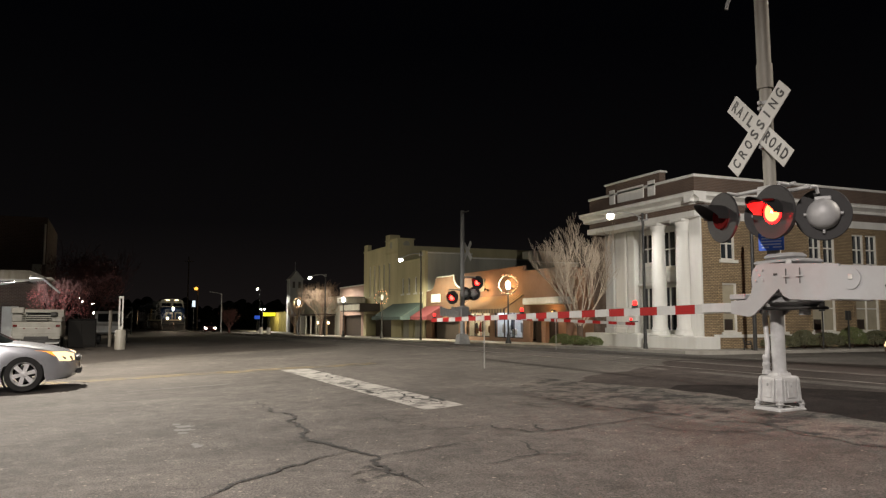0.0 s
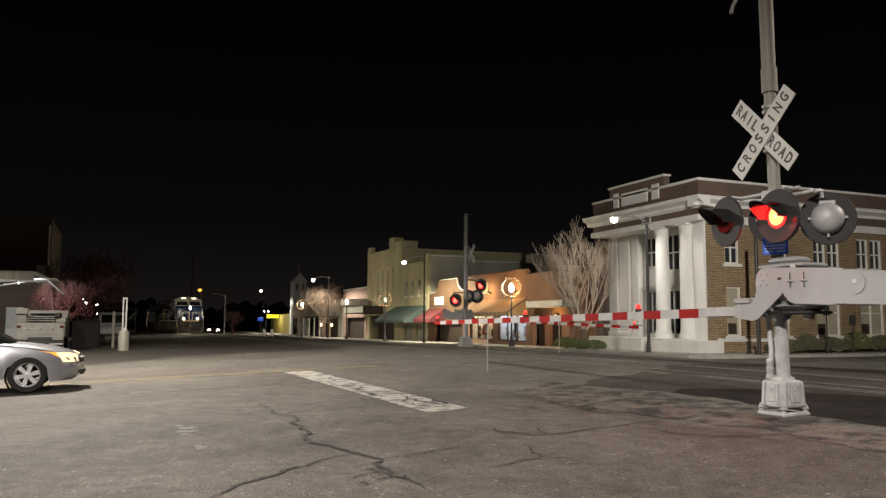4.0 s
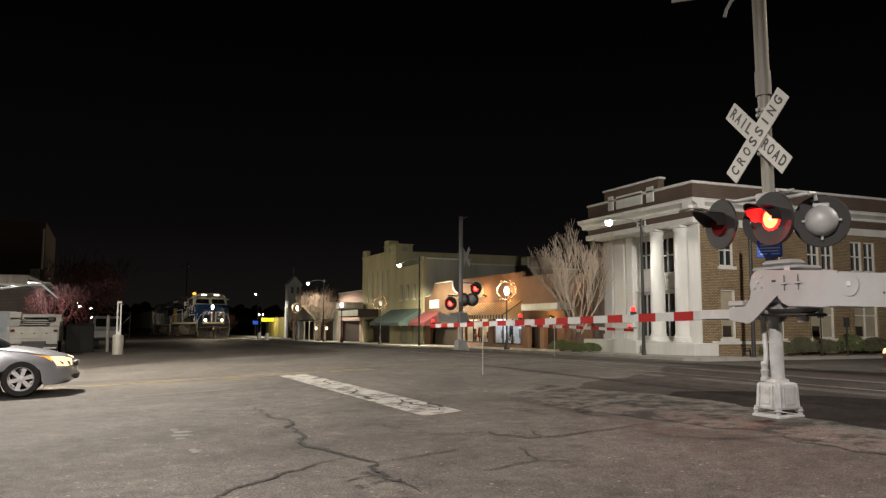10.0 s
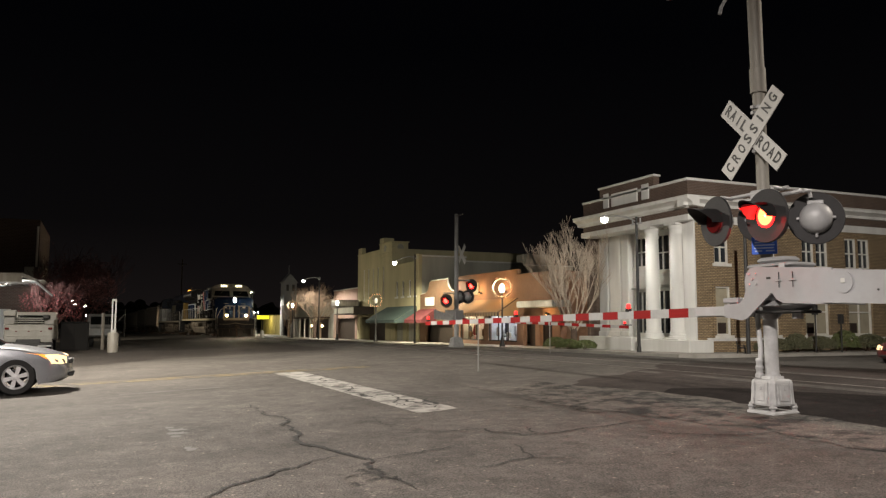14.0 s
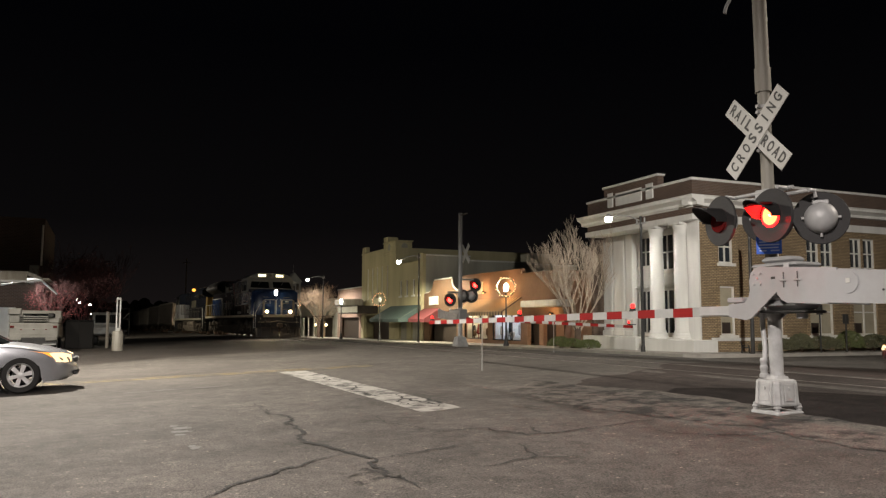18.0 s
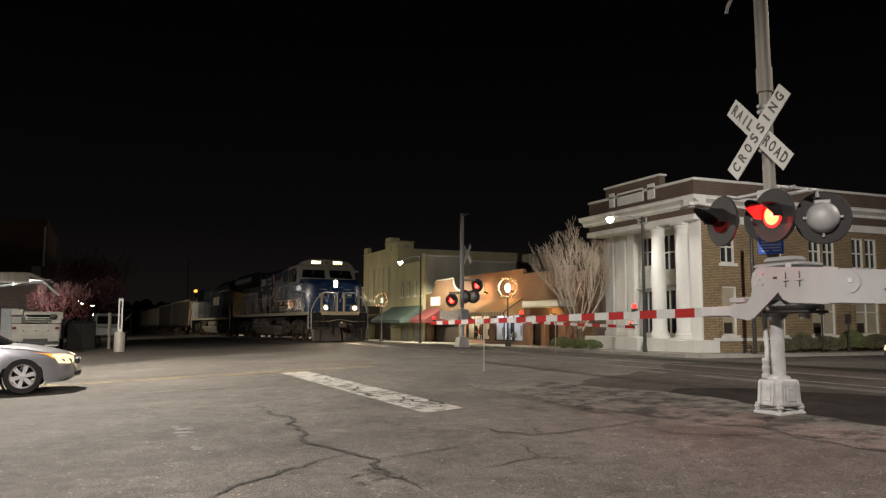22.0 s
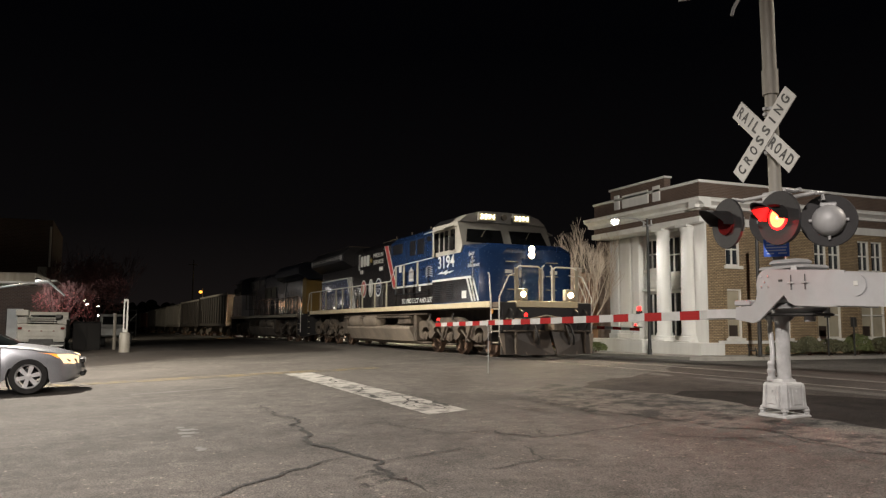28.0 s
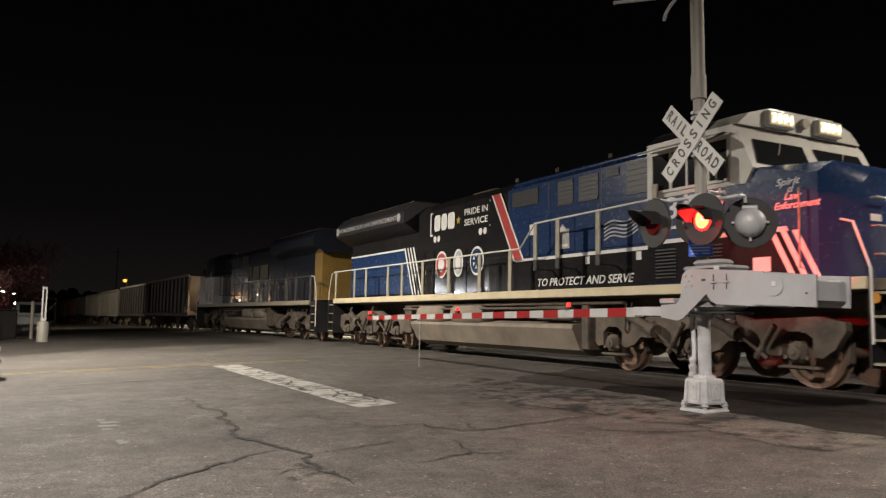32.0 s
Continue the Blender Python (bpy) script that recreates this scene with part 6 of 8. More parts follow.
    for y in (-1.1, -0.55, 0.55, 1.1):
        part("plow_rib", Mesh().box(0.6, 0.72, y - 0.02, y + 0.02, 0.14, 0.74), UNDER, o)
    part("plow_top", Mesh().box(0.4, 0.62, -1.4, 1.4, 0.74, 0.79, 0.01), UNDER, o)
    part("cut_lever", Mesh().tube([(0.56, -1.35, 1.1), (0.6, -0.6, 1.1), (0.62, -0.1, 1.2), (0.6, 0.6, 1.1), (0.56, 1.35, 1.1)], 0.018, 6), RAIL_POST, o)
    for y in (-1.2, -0.9, 0.9, 1.2):
        part("mu_hose", Mesh().tube([(0.5, y, 1.38), (0.66, y, 1.3), (0.68, y + 0.03, 1.0), (0.56, y + 0.05, 0.85)], 0.024, 6), BLACK_METAL, o)
    for y in (-0.16, 0.16):
        part("gate_post", Mesh().tube([(0.5, y, 1.6), (0.5, y, 2.55), (0.5, y * 0.6, 2.6)], 0.02, 6), FRAME_WHITE, o)
    part("nose_door", Mesh().box(-0.381, -0.366, -0.34, 0.34, 1.62, 2.86, 0.01), LOCO_BLUE if lead else LOCO_GREY, o)
    part("door_handle", Mesh().box(-0.366, -0.33, 0.22, 0.28, 2.1, 2.25, 0.006), RAIL_POST, o)
    plow = Mesh()
    for s in (-1, 1):
        plow.rings([[(0.55, s * 1.5, 0.12), (0.95, s * 0.05, 0.12), (0.62, s * 0.05, 0.78), (0.5, s * 1.4, 0.72)], [(0.5, s * 1.5, 0.12), (0.9, s * 0.05, 0.12), (0.57, s * 0.05, 0.78), (0.45, s * 1.4, 0.72)]])
    part("snow_plow", plow, PLOW, o, "dark steel snow plow with pale edges")
    for s in (-1, 1):
        for a, b in ((1.42, 1.28), (0.82, 0.66), (0.3, 0.12)):
            xa, xb = 0.55 + 0.4 * (1.5 - a) / 1.45, 0.5 + 0.12 * (1.4 - a) / 1.35
            part("plow_edge", Mesh().rings([[(xa + 0.012, s * a, 0.13), (xa + 0.012, s * b, 0.13), (xa - 0.05, s * b, 0.13), (xa - 0.05, s * a, 0.13)], [(xb + 0.012, s * (a + 0.1), 0.7), (xb + 0.012, s * (b + 0.1), 0.7), (xb - 0.05, s * (b + 0.1), 0.7), (xb - 0.05, s * (a + 0.1), 0.7)]]), TANK, o, "pale worn plow edge")
    part("coupler", Mesh().box(0.5, 1.0, -0.11, 0.11, 0.78, 1.02, 0.03).box(0.95, 1.2, -0.18, 0.14, 0.75, 1.06, 0.05), UNDER, o)
    for y in (-0.55, 0.45, 0.6):
        part("air_hose", Mesh().tube([(0.5, y, 0.98), (0.75, y, 0.9), (0.85, y + 0.05, 0.6), (0.75, y + 0.1, 0.4)], 0.03, 8), BLACK_METAL, o)
    for s in (-1, 1):
        for x0, x1 in ((0.02, 0.42), (-20.85, -20.35)):
            for k in range(4):
                z = 0.42 + 0.31 * k
                part("step", Mesh().box(x0, x1, s * (1.02 + 0.0 * k), s * 1.5, z, z + 0.04, 0.008), RAIL_POST, o)
            part("step_side", Mesh().box(x0 - 0.03, x0 - 0.002, s * 1.0, s * 1.52, 0.38, 1.56), BLACK_PAINT, o)
            part("step_side", Mesh().box(x1 + 0.002, x1 + 0.03, s * 1.0, s * 1.52, 0.38, 1.4), BLACK_PAINT, o)
        part("grab_rail", Mesh().tube([(0.06, s * 1.54, 0.7), (0.06, s * 1.56, 1.7), (-0.25, s * 1.45, 2.35), (-0.5, s * 1.35, 2.42)], 0.018, 8), FRAME_WHITE, o)
        part("grab_rail", Mesh().tube([(0.44, s * 1.5, 0.6), (0.46, s * 1.5, 1.7), (0.46, s * 1.2, 2.3), (0.46, s * 1.02, 2.35)], 0.018, 8), FRAME_WHITE, o)
        part("grab_rail", Mesh().tube([(-20.88, s * 1.5, 0.6), (-20.88, s * 1.5, 1.9), (-20.6, s * 1.5, 2.5), (-20.25, s * 1.5, 2.55)], 0.018, 8), FRAME_WHITE, o)
        for y0, y1 in ((0.98, 0.2),):
            part("front_rail", Mesh().tube([(0.48, s * y0, 2.5), (0.48, s * (y0 - 0.1), 2.56), (0.48, s * (y1 + 0.08), 2.56), (0.48, s * y1, 2.5)], 0.022, 8), FRAME_WHITE, o)
            for y2 in (y0, y1):
                part("front_post", Mesh().box(0.465, 0.495, s * y2 - 0.06, s * y2 + 0.06, 1.6, 2.52, 0.01), RAIL_POST, o)
        for z, y1 in ((2.75, 0.85), (2.35, 0.85), (1.95, 0.8)):
            part("nose_grab", Mesh().tube([(-0.38, s * 0.5, z), (-0.3, s * 0.5, z), (-0.3, s * y1, z), (-0.38, s * y1, z)], 0.014, 6), RAIL_POST, o)
        part("reflector", Mesh().cyl((0.1, s * 1.53, 1.3), (0.1, s * 1.545, 1.3), 0.07, n=14), AMBER, o)
        posts = [(-20.2, 2.54), (-18.41, 2.54), (-17.38, 2.54), (-15.63, 2.54), (-14.61, 2.54), (-13.24, 2.54), (-11.7, 2.54), (-10.11, 2.54), (-8.73, 2.54), (-7.72, 3.06), (-6.9, 3.08), (-5.58, 3.1)]
        handrail(o, s, [(-20.35, 2.54), (-8.33, 2.54), (-7.75, 3.06), (-4.16, 3.13)], posts, None if lead else UNDER, rail=None if lead else UNDER)
    part("rear_plate", Mesh().box(-20.9, -20.86, -0.95, 0.95, 0.75, 1.56, 0.01), BLACK_PAINT, o)
    part("rear_platform", Mesh().box(-20.86, -20.3, -0.98, 0.98, 1.42, 1.56, 0.01), sill, o)
    return o


RUN0 = RUN[0][1]
loco = locomotive(True, on_track(RUN0 - 10.2, 10.2))
loco2 = locomotive(False, on_track(RUN0 - 33.0, -10.2, 180))


def hopper(material, place, label):
    """An open coal hopper: ribbed sides, sloping ends, top rail, trucks."""
    o = thing("coal_hopper", label, "freight car", place, group="coal hoppers")
    L = 7.6
    part("body", Mesh().box(-L + 0.9, L - 0.9, -1.5, 1.5, 1.0, 3.55, 0.03), material, o)
    part("end_slope", Mesh().prism([(-L + 0.1, 3.55), (-L + 0.9, 3.55), (-L + 0.9, 1.3), (-L + 0.5, 1.9)], "y", -1.48, 1.48), material, o)
    part("end_slope", Mesh().prism([(L - 0.1, 3.55), (L - 0.9, 3.55), (L - 0.9, 1.3), (L - 0.5, 1.9)], "y", -1.48, 1.48), material, o)
    for s in (-1, 1):
        # the pale colour carries the highlight along the top rail
        part("top_rail", Mesh().box(-L + 0.05, L - 0.05, s * 1.48, s * 1.6, 3.5, 3.68, 0.02), HOPPER_PALE, o)
        part("side_sill", Mesh().box(-L, L, s * 1.45, s * 1.58, 0.95, 1.18, 0.02), material, o)
        for k in range(11):
            x = -L + 1.0 + (2 * L - 2.0) * k / 10
            part("rib", Mesh().box(x - 0.07, x + 0.07, s * 1.5, s * 1.58, 1.18, 3.5, 0.02), material, o)
        for x in (-L + 0.12, L - 0.12):
            part("corner_post", Mesh().box(x - 0.08, x + 0.08, s * 1.4, s * 1.56, 1.18, 3.5), material, o)
    for c in (-3.0, 3.0):
        part("bottom_bay", Mesh().prism([(c - 1.2, 1.0), (c - 0.4, 0.45), (c + 0.4, 0.45), (c + 1.2, 1.0)], "y", -1.2, 1.2), UNDER, o)
    part("centre_sill", Mesh().box(-L - 0.4, L + 0.4, -0.3, 0.3, 0.75, 0.99), UNDER, o)
    for c in (-L + 1.6, L - 1.6):
        for s in (-1, 1):
            part("side_frame", Mesh().prism([(c - 1.15, 0.42), (c - 0.75, 0.36), (c - 0.4, 0.2), (c + 0.4, 0.2), (c + 0.75, 0.36), (c + 1.15, 0.42), (c + 1.15, 0.6), (c + 0.5, 0.8), (c - 0.5, 0.8), (c - 1.15, 0.6)], "y", s * 0.95 - 0.06, s * 0.95 + 0.06), UNDER, o)
        for d in (-0.87, 0.87):
            wheelset(o, c + d, 1, 0.46)
    return o


HOPPERS = []
proto = {}
for k in range(11):
    kind = ("brown", "brown", "pale", "pale", "brown", "red", "pale", "brown", "pale", "brown", "brown")[k]
    back = 53.2 + 16.2 * k
    place = on_track(RUN0 - back)
    if kind not in proto:
        proto[kind] = hopper({"brown": HOPPER, "pale": HOPPER_PALE, "red": HOPPER_REDDENED}[kind], place, "%s ribbed open coal hopper wagon" % {"brown": "rusty brown", "pale": "pale dusty", "red": "signal-reddened"}[kind])
        ob = proto[kind]
    else:
        ob = copy_thing(proto[kind], place)
    HOPPERS.append((ob, back))

# ---------- lettering and stripes on the leading locomotive ----------
DECAL_WHITE = surface("decal_white", (0.68, 0.68, 0.66), (0.6, 0.6, 0.57), rough=0.45, scale=6, bump=0.0)
DECAL_GOLD = surface("decal_gold", (0.5, 0.36, 0.06), rough=0.45, scale=6, bump=0.0)
DECAL_SILVER = surface("decal_silver", (0.4, 0.4, 0.4), rough=0.45, scale=6, bump=0.0)


def plate(name, pts, y, material, parent=None, label="", out=0.006):
    return part(name, Mesh().prism(pts, "y", y - out, y), material, parent or loco, label)


def words(text, x, z, y, size, width, material=None, shear=0.0, bold=0.003, parent=None):
    """A line of raised letters on the engine's side, each letter a part of its own."""
    whole = lettering("lettering", text, size, material or DECAL_WHITE, None, Matrix.Identity(4), width=width, shear=shear, depth=0.002, bold=bold)
    bm = bmesh.new()
    bm.from_mesh(whole.data)
    bmesh.ops.remove_doubles(bm, verts=bm.verts[:], dist=1e-5)
    seen, islands = set(), []
    for f in bm.faces:
        if f in seen:
            continue
        stack, island = [f], []
        seen.add(f)
        while stack:
            g = stack.pop()
            island.append(g)
            for e in g.edges:
                for h in e.link_faces:
                    if h not in seen:
                        seen.add(h)
                        stack.append(h)
        xs = [v.co.x for g in island for v in g.verts]
        islands.append([min(xs), max(xs), island])
    islands.sort(key=lambda q: q[0])
    letters = []
    for a, b, island in islands:
        if letters and a < letters[-1][1] - 0.6 * (b - a):
            letters[-1][1] = max(b, letters[-1][1])
            letters[-1][2] += island
        else:
            letters.append([a, b, list(island)])
    put = Matrix.Translation((x, y, z)) @ FACE_SOUTH
    for a, b, island in letters:
        m, no = Mesh(), {}
        for g in island:
            for v in g.verts:
                if v not in no:
                    no[v] = len(m.v)
                    m.v.append(tuple(put @ v.co))
            m.f.append(tuple(no[v] for v in g.verts))
        part("letter", m, material or DECAL_WHITE, parent or loco)
    bm.free()
    bpy.data.objects.remove(whole)


def disc(x, z, y, r, material, rz=None, name="emblem", label="", parent=None, n=28):
    rz = rz or r
    return plate(name, [(x + r * math.cos(6.2832 * k / n), z + rz * math.sin(6.2832 * k / n)) for k in range(n)], y, material, parent, label)


YH, YB, YW = -1.04, -1.022, -1.503  # hood side, engine hood side, radiator wing
# blue rear panel with white edge and slanting bars
rp = plate("rear_panel", [(-19.95, 1.7), (-14.9, 1.7), (-15.45, 3.02), (-19.95, 3.02)], YB + 0.004, LOCO_BLUE, label="blue panel edged in white")
plate("panel_edge", [(-19.95, 3.02), (-15.45, 3.02), (-15.45, 3.08), (-19.95, 3.08)], YB - 0.004, DECAL_WHITE, rp)
for k in range(4):
    a = -15.5 + 0.2 * k
    plate("slant_bar", [(a, 3.08), (a + 0.09, 3.08), (a + 0.72, 1.64), (a + 0.63, 1.64)], YB - 0.004, DECAL_WHITE, rp)
words("HONORING OUR LAW ENFORCEMENT", -17.55, 3.955, YW - 0.006, 0.2, 4.9, DECAL_SILVER)
for x in (-20.15, -14.95):
    disc(x, 3.955, YW, 0.13, DECAL_SILVER)
# plain mark, star and slogan on the black hood
mk = plate("bracket", [(-13.75, 3.3), (-13.6, 3.3), (-13.6, 3.35), (-13.69, 3.35), (-13.69, 3.93), (-13.6, 3.93), (-13.6, 3.98), (-13.75, 3.98)], YB, DECAL_WHITE)
plate("bracket", [(-10.3, 3.3), (-10.45, 3.3), (-10.45, 3.35), (-10.36, 3.35), (-10.36, 3.93), (-10.45, 3.93), (-10.45, 3.98), (-10.3, 3.98)], YB, DECAL_WHITE)
for a, b in ((-13.5, -13.13), (-13.08, -12.75), (-12.7, -12.3)):
    plate("logo_block", [(a + 0.05, 3.42), (b - 0.06, 3.42), (b, 3.5), (b, 3.8), (b - 0.05, 3.88), (a + 0.07, 3.88), (a, 3.8), (a, 3.5)], YB, DECAL_WHITE, mk)
plate("star", [(-12.08 + (0.13 if k % 2 == 0 else 0.055) * math.sin(6.2832 * k / 10), 3.62 + (0.13 if k % 2 == 0 else 0.055) * math.cos(6.2832 * k / 10)) for k in range(10)], YB, DECAL_GOLD, label="yellow star")
words("PRIDE IN", -11.15, 3.78, YB - 0.003, 0.24, 1.2)
words("SERVICE", -11.15, 3.5, YB - 0.003, 0.24, 1.2)
for x in (-13.45, -13.22, -10.9, -10.67):
    disc(x, 3.2, YB, 0.09, DECAL_WHITE)
for x, mt, r in ((-13.0, LOCO_RED, 0.3), (-12.03, DECAL_SILVER, 0.22), (-11.04, DECAL_WHITE, 0.3)):
    e = disc(x, 2.45, YB - 0.012, r + 0.05, DECAL_WHITE, 0.38, label="round emblem")
    disc(x, 2.45, YB - 0.018, r, LOCO_RED if mt is LOCO_RED else (LOCO_BLUE if mt is DECAL_WHITE else DECAL_SILVER), 0.32, parent=e)
    disc(x, 2.45, YB - 0.024, r * 0.6, DECAL_WHITE, 0.2, parent=e)
    for k in range(3):
        w = radians(60 * k)
        if mt is DECAL_WHITE:
            plate("emblem_arm", [(x + 0.24 * math.cos(w) - 0.04 * math.sin(w), 2.45 + 0.26 * math.sin(w) + 0.04 * math.cos(w)), (x + 0.24 * math.cos(w) + 0.04 * math.sin(w), 2.45 + 0.26 * math.sin(w) - 0.04 * math.cos(w)), (x - 0.24 * math.cos(w) + 0.04 * math.sin(w), 2.45 - 0.26 * math.sin(w) - 0.04 * math.cos(w)), (x - 0.24 * math.cos(w) - 0.04 * math.sin(w), 2.45 - 0.26 * math.sin(w) + 0.04 * math.cos(w))], YB - 0.031, LOCO_BLUE, e, out=0.003)
# red band with white edges, black lower panel, white waist line
rb = plate("red_band", [(-10.28, 4.06), (-9.95, 4.06), (-8.9, 2.33), (-9.22, 2.33)], YH + 0.002, LOCO_RED, label="slanting red band edged in white")
for a in (-10.33, -9.95):
    plate("band_edge", [(a, 4.06), (a + 0.06, 4.06), (a + 1.11, 2.33), (a + 1.05, 2.33)], YH + 0.001, DECAL_WHITE, rb)
plate("lower_panel", [(-9.22, 1.6), (-4.16, 1.6), (-4.16, 2.3), (-9.22, 2.3)], YH + 0.004, LOCO_BLACK)
plate("waist_line", [(-9.22, 2.3), (-4.16, 2.3), (-4.16, 2.37), (-9.22, 2.37)], YH + 0.002, DECAL_WHITE)
plate("black_fill", [(-10.4, 1.6), (-9.22, 1.6), (-9.22, 2.37), (-10.28, 4.06), (-10.4, 4.06)], YH + 0.004, LOCO_BLACK)
words("TO PROTECT AND SERVE", -6.7, 1.78, YH - 0.006, 0.24, 3.2, DECAL_WHITE, 0.25)
b = plate("badge", [(-7.6, 2.5), (-7.1, 2.5), (-7.12, 2.92), (-7.22, 2.93), (-7.35, 3.05), (-7.48, 2.93), (-7.58, 2.92)], YH, DECAL_SILVER, label="silver building-shaped badge")
disc(-7.35, 2.72, YH - 0.006, 0.1, LOCO_GREY, 0.12, parent=b)
plate("badge_panel", [(-7.54, 2.54), (-7.16, 2.54), (-7.16, 2.6), (-7.54, 2.6)], YH - 0.006, DECAL_WHITE, b)
plate("badge_panel", [(-7.5, 2.88), (-7.2, 2.88), (-7.35, 3.0)], YH - 0.006, DECAL_WHITE, b)
fl = None
for k in range(5):  # a waving striped flag
    wave = lambda x: 0.05 * math.sin((x + 5.95) * 7.0) + 0.1 * (x + 5.95)
    xs = [-5.95 + 0.1 * i for i in range(11)]
    z = 2.56 + 0.075 * k
    ob = plate("flag" if fl is None else "flag_stripe", [(x, z + wave(x)) for x in xs] + [(x, z + 0.032 + wave(x)) for x in reversed(xs)], YH, DECAL_SILVER, fl, "waving striped flag" if fl is None else "")
    fl = fl or ob
plate("notice", [(-8.62, 2.9), (-8.35, 2.9), (-8.35, 3.15), (-8.62, 3.15)], YH, DECAL_WHITE)
for x in (-6.55, -5.0):
    plate("notice", [(x, 2.12), (x + 0.14, 2.12), (x + 0.14, 2.28), (x, 2.28)], YH - 0.003, DECAL_WHITE)
# cab side
YS = -1.558
plate("cab_panel", [(-4.12, 1.62), (-0.85, 1.62), (-1.2, 2.3), (-4.12, 2.3)], YS, LOCO_BLACK)
plate("waist_line", [(-4.12, 2.3), (-1.18, 2.3), (-1.22, 2.37), (-4.12, 2.37)], YS - 0.002, DECAL_WHITE)
for k in range(3):
    a = -1.52 + 0.2 * k
    plate("slant_bar", [(a, 2.3), (a + 0.1, 2.3), (a + 0.46, 1.62), (a + 0.36, 1.62)], YS - 0.007, DECAL_WHITE)
words("3194", -3.03, 2.88, YS - 0.004, 0.54, 1.26, bold=0.008)
plate("lightning", [(-3.72, 2.54), (-3.3, 2.62), (-3.32, 2.57), (-2.9, 2.64), (-2.92, 2.58), (-2.4, 2.6), (-2.8, 2.52), (-2.8, 2.56), (-3.1, 2.48), (-3.1, 2.53)], YS, DECAL_WHITE)
plate("notice", [(-1.82, 1.72), (-1.5, 1.72), (-1.5, 1.94), (-1.82, 1.94)], YS - 0.006, DECAL_WHITE)
for text, x, z, w in (("Spirit", -1.2, 3.02, 0.42), ("of", -1.15, 2.91, 0.12), ("Law", -1.12, 2.8, 0.3), ("Enforcement", -1.05, 2.67, 0.78)):
    words(text, x, z, YS - 0.004, 0.15, w, DECAL_WHITE, 0.35, 0.002)
for y in (-1, 1):
    part("nose_number_plate", Mesh().box(-0.379, -0.373, y * 0.75 - 0.12, y * 0.75 + 0.12, 2.42, 2.52), DECAL_WHITE, loco)
for a, b in ((-0.42, -0.16), (-0.12, 0.12), (0.16, 0.42)):
    part("nose_logo_block", Mesh().box(-0.379, -0.37, a, b, 2.3, 2.52, 0.02), DECAL_SILVER, loco)
FADED = surface("faded_yellow", (0.16, 0.14, 0.08), (0.06, 0.06, 0.06), rough=0.6, scale=3, bump=0.0)
# trailing locomotive: yellow end cap and worn yellow marks, the far way round
for s in (-1, 1):
    part("end_cap", Mesh().box(-20.05, -19.25, s * 0.985, s * 1.0, 1.62, 3.5, 0.004), CAP_YELLOW, loco2, "yellow end panel")
    for a, b in ((-12.9, -11.6), (-11.4, -10.3), (-10.1, -9.7)):
        part("faded_mark", Mesh().box(a, b, s * 1.03, s * 1.038, 2.7, 3.4, 0.003), FADED, loco2)
    for k in range(3):
        part("chevron", Mesh().prism([(-3.9 + 0.8 * k, 2.2), (-3.5 + 0.8 * k, 3.0), (-3.1 + 0.8 * k, 2.2)], "y", s * 1.552, s * 1.56), DECAL_SILVER, loco2)
part("end_cap_rear", Mesh().box(-20.06, -20.01, -0.98, 0.98, 1.62, 3.5, 0.004), CAP_YELLOW, loco2)
part("platform_lamp", Mesh().lathe([(0.0, -0.04), (0.06, 0.0), (0.0, 0.04)], (0.52, 0.77, 1.78), (1, 0, 0), 10), DITCH, loco2, "small bright lamp")

# ---------- street lamps, poles, wreaths ----------
BULB = glow("lamp_globe", (1.0, 0.9, 0.72), 30.0)
BULB_WARM = glow("warm_bulb", (1.0, 0.6, 0.24), 4.0)
FAIRY = glow("fairy_bulb", (1.0, 0.45, 0.22), 4.5)
AMBER_LAMP = glow("sodium_lamp", (1.0, 0.42, 0.06), 2.2)
WOOD_POLE = surface("pole_wood", (0.2, 0.16, 0.12), (0.13, 0.1, 0.08), rough=0.9, scale=4, bump=0.4, streak=True)
BARK_RED = surface("reddish_twig", (0.17, 0.075, 0.065), (0.11, 0.05, 0.045), rough=0.85, scale=8, bump=0.2)
BARK = surface("pale_bark", (0.56, 0.47, 0.37), (0.32, 0.25, 0.19), rough=0.85, scale=8, fine=40, bump=0.4)
BARK_WARM = surface("warm_bark", (0.3, 0.22, 0.15), (0.2, 0.14, 0.1), rough=0.85, scale=8, fine=40, bump=0.4)
BARK_DARK = surface("dark_bark", (0.13, 0.085, 0.06), (0.08, 0.055, 0.04), rough=0.9, scale=8, fine=40, bump=0.4)
LEAF = surface("shrub_leaf", (0.105, 0.105, 0.05), (0.06, 0.062, 0.03), rough=0.6, scale=5, bump=0.0)
LEAF_PALE = surface("yellow_green_leaf", (0.13, 0.15, 0.045), (0.07, 0.09, 0.03), rough=0.6, scale=5, bump=0.0)
LEAF_RED = surface("dark_red_leaf", (0.26, 0.1, 0.085), (0.15, 0.06, 0.052), rough=0.7, scale=5, bump=0.0)
BLOSSOM = surface("red_blossom", (0.5, 0.14, 0.13), (0.32, 0.08, 0.08), rough=0.7, scale=6, bump=0.0)


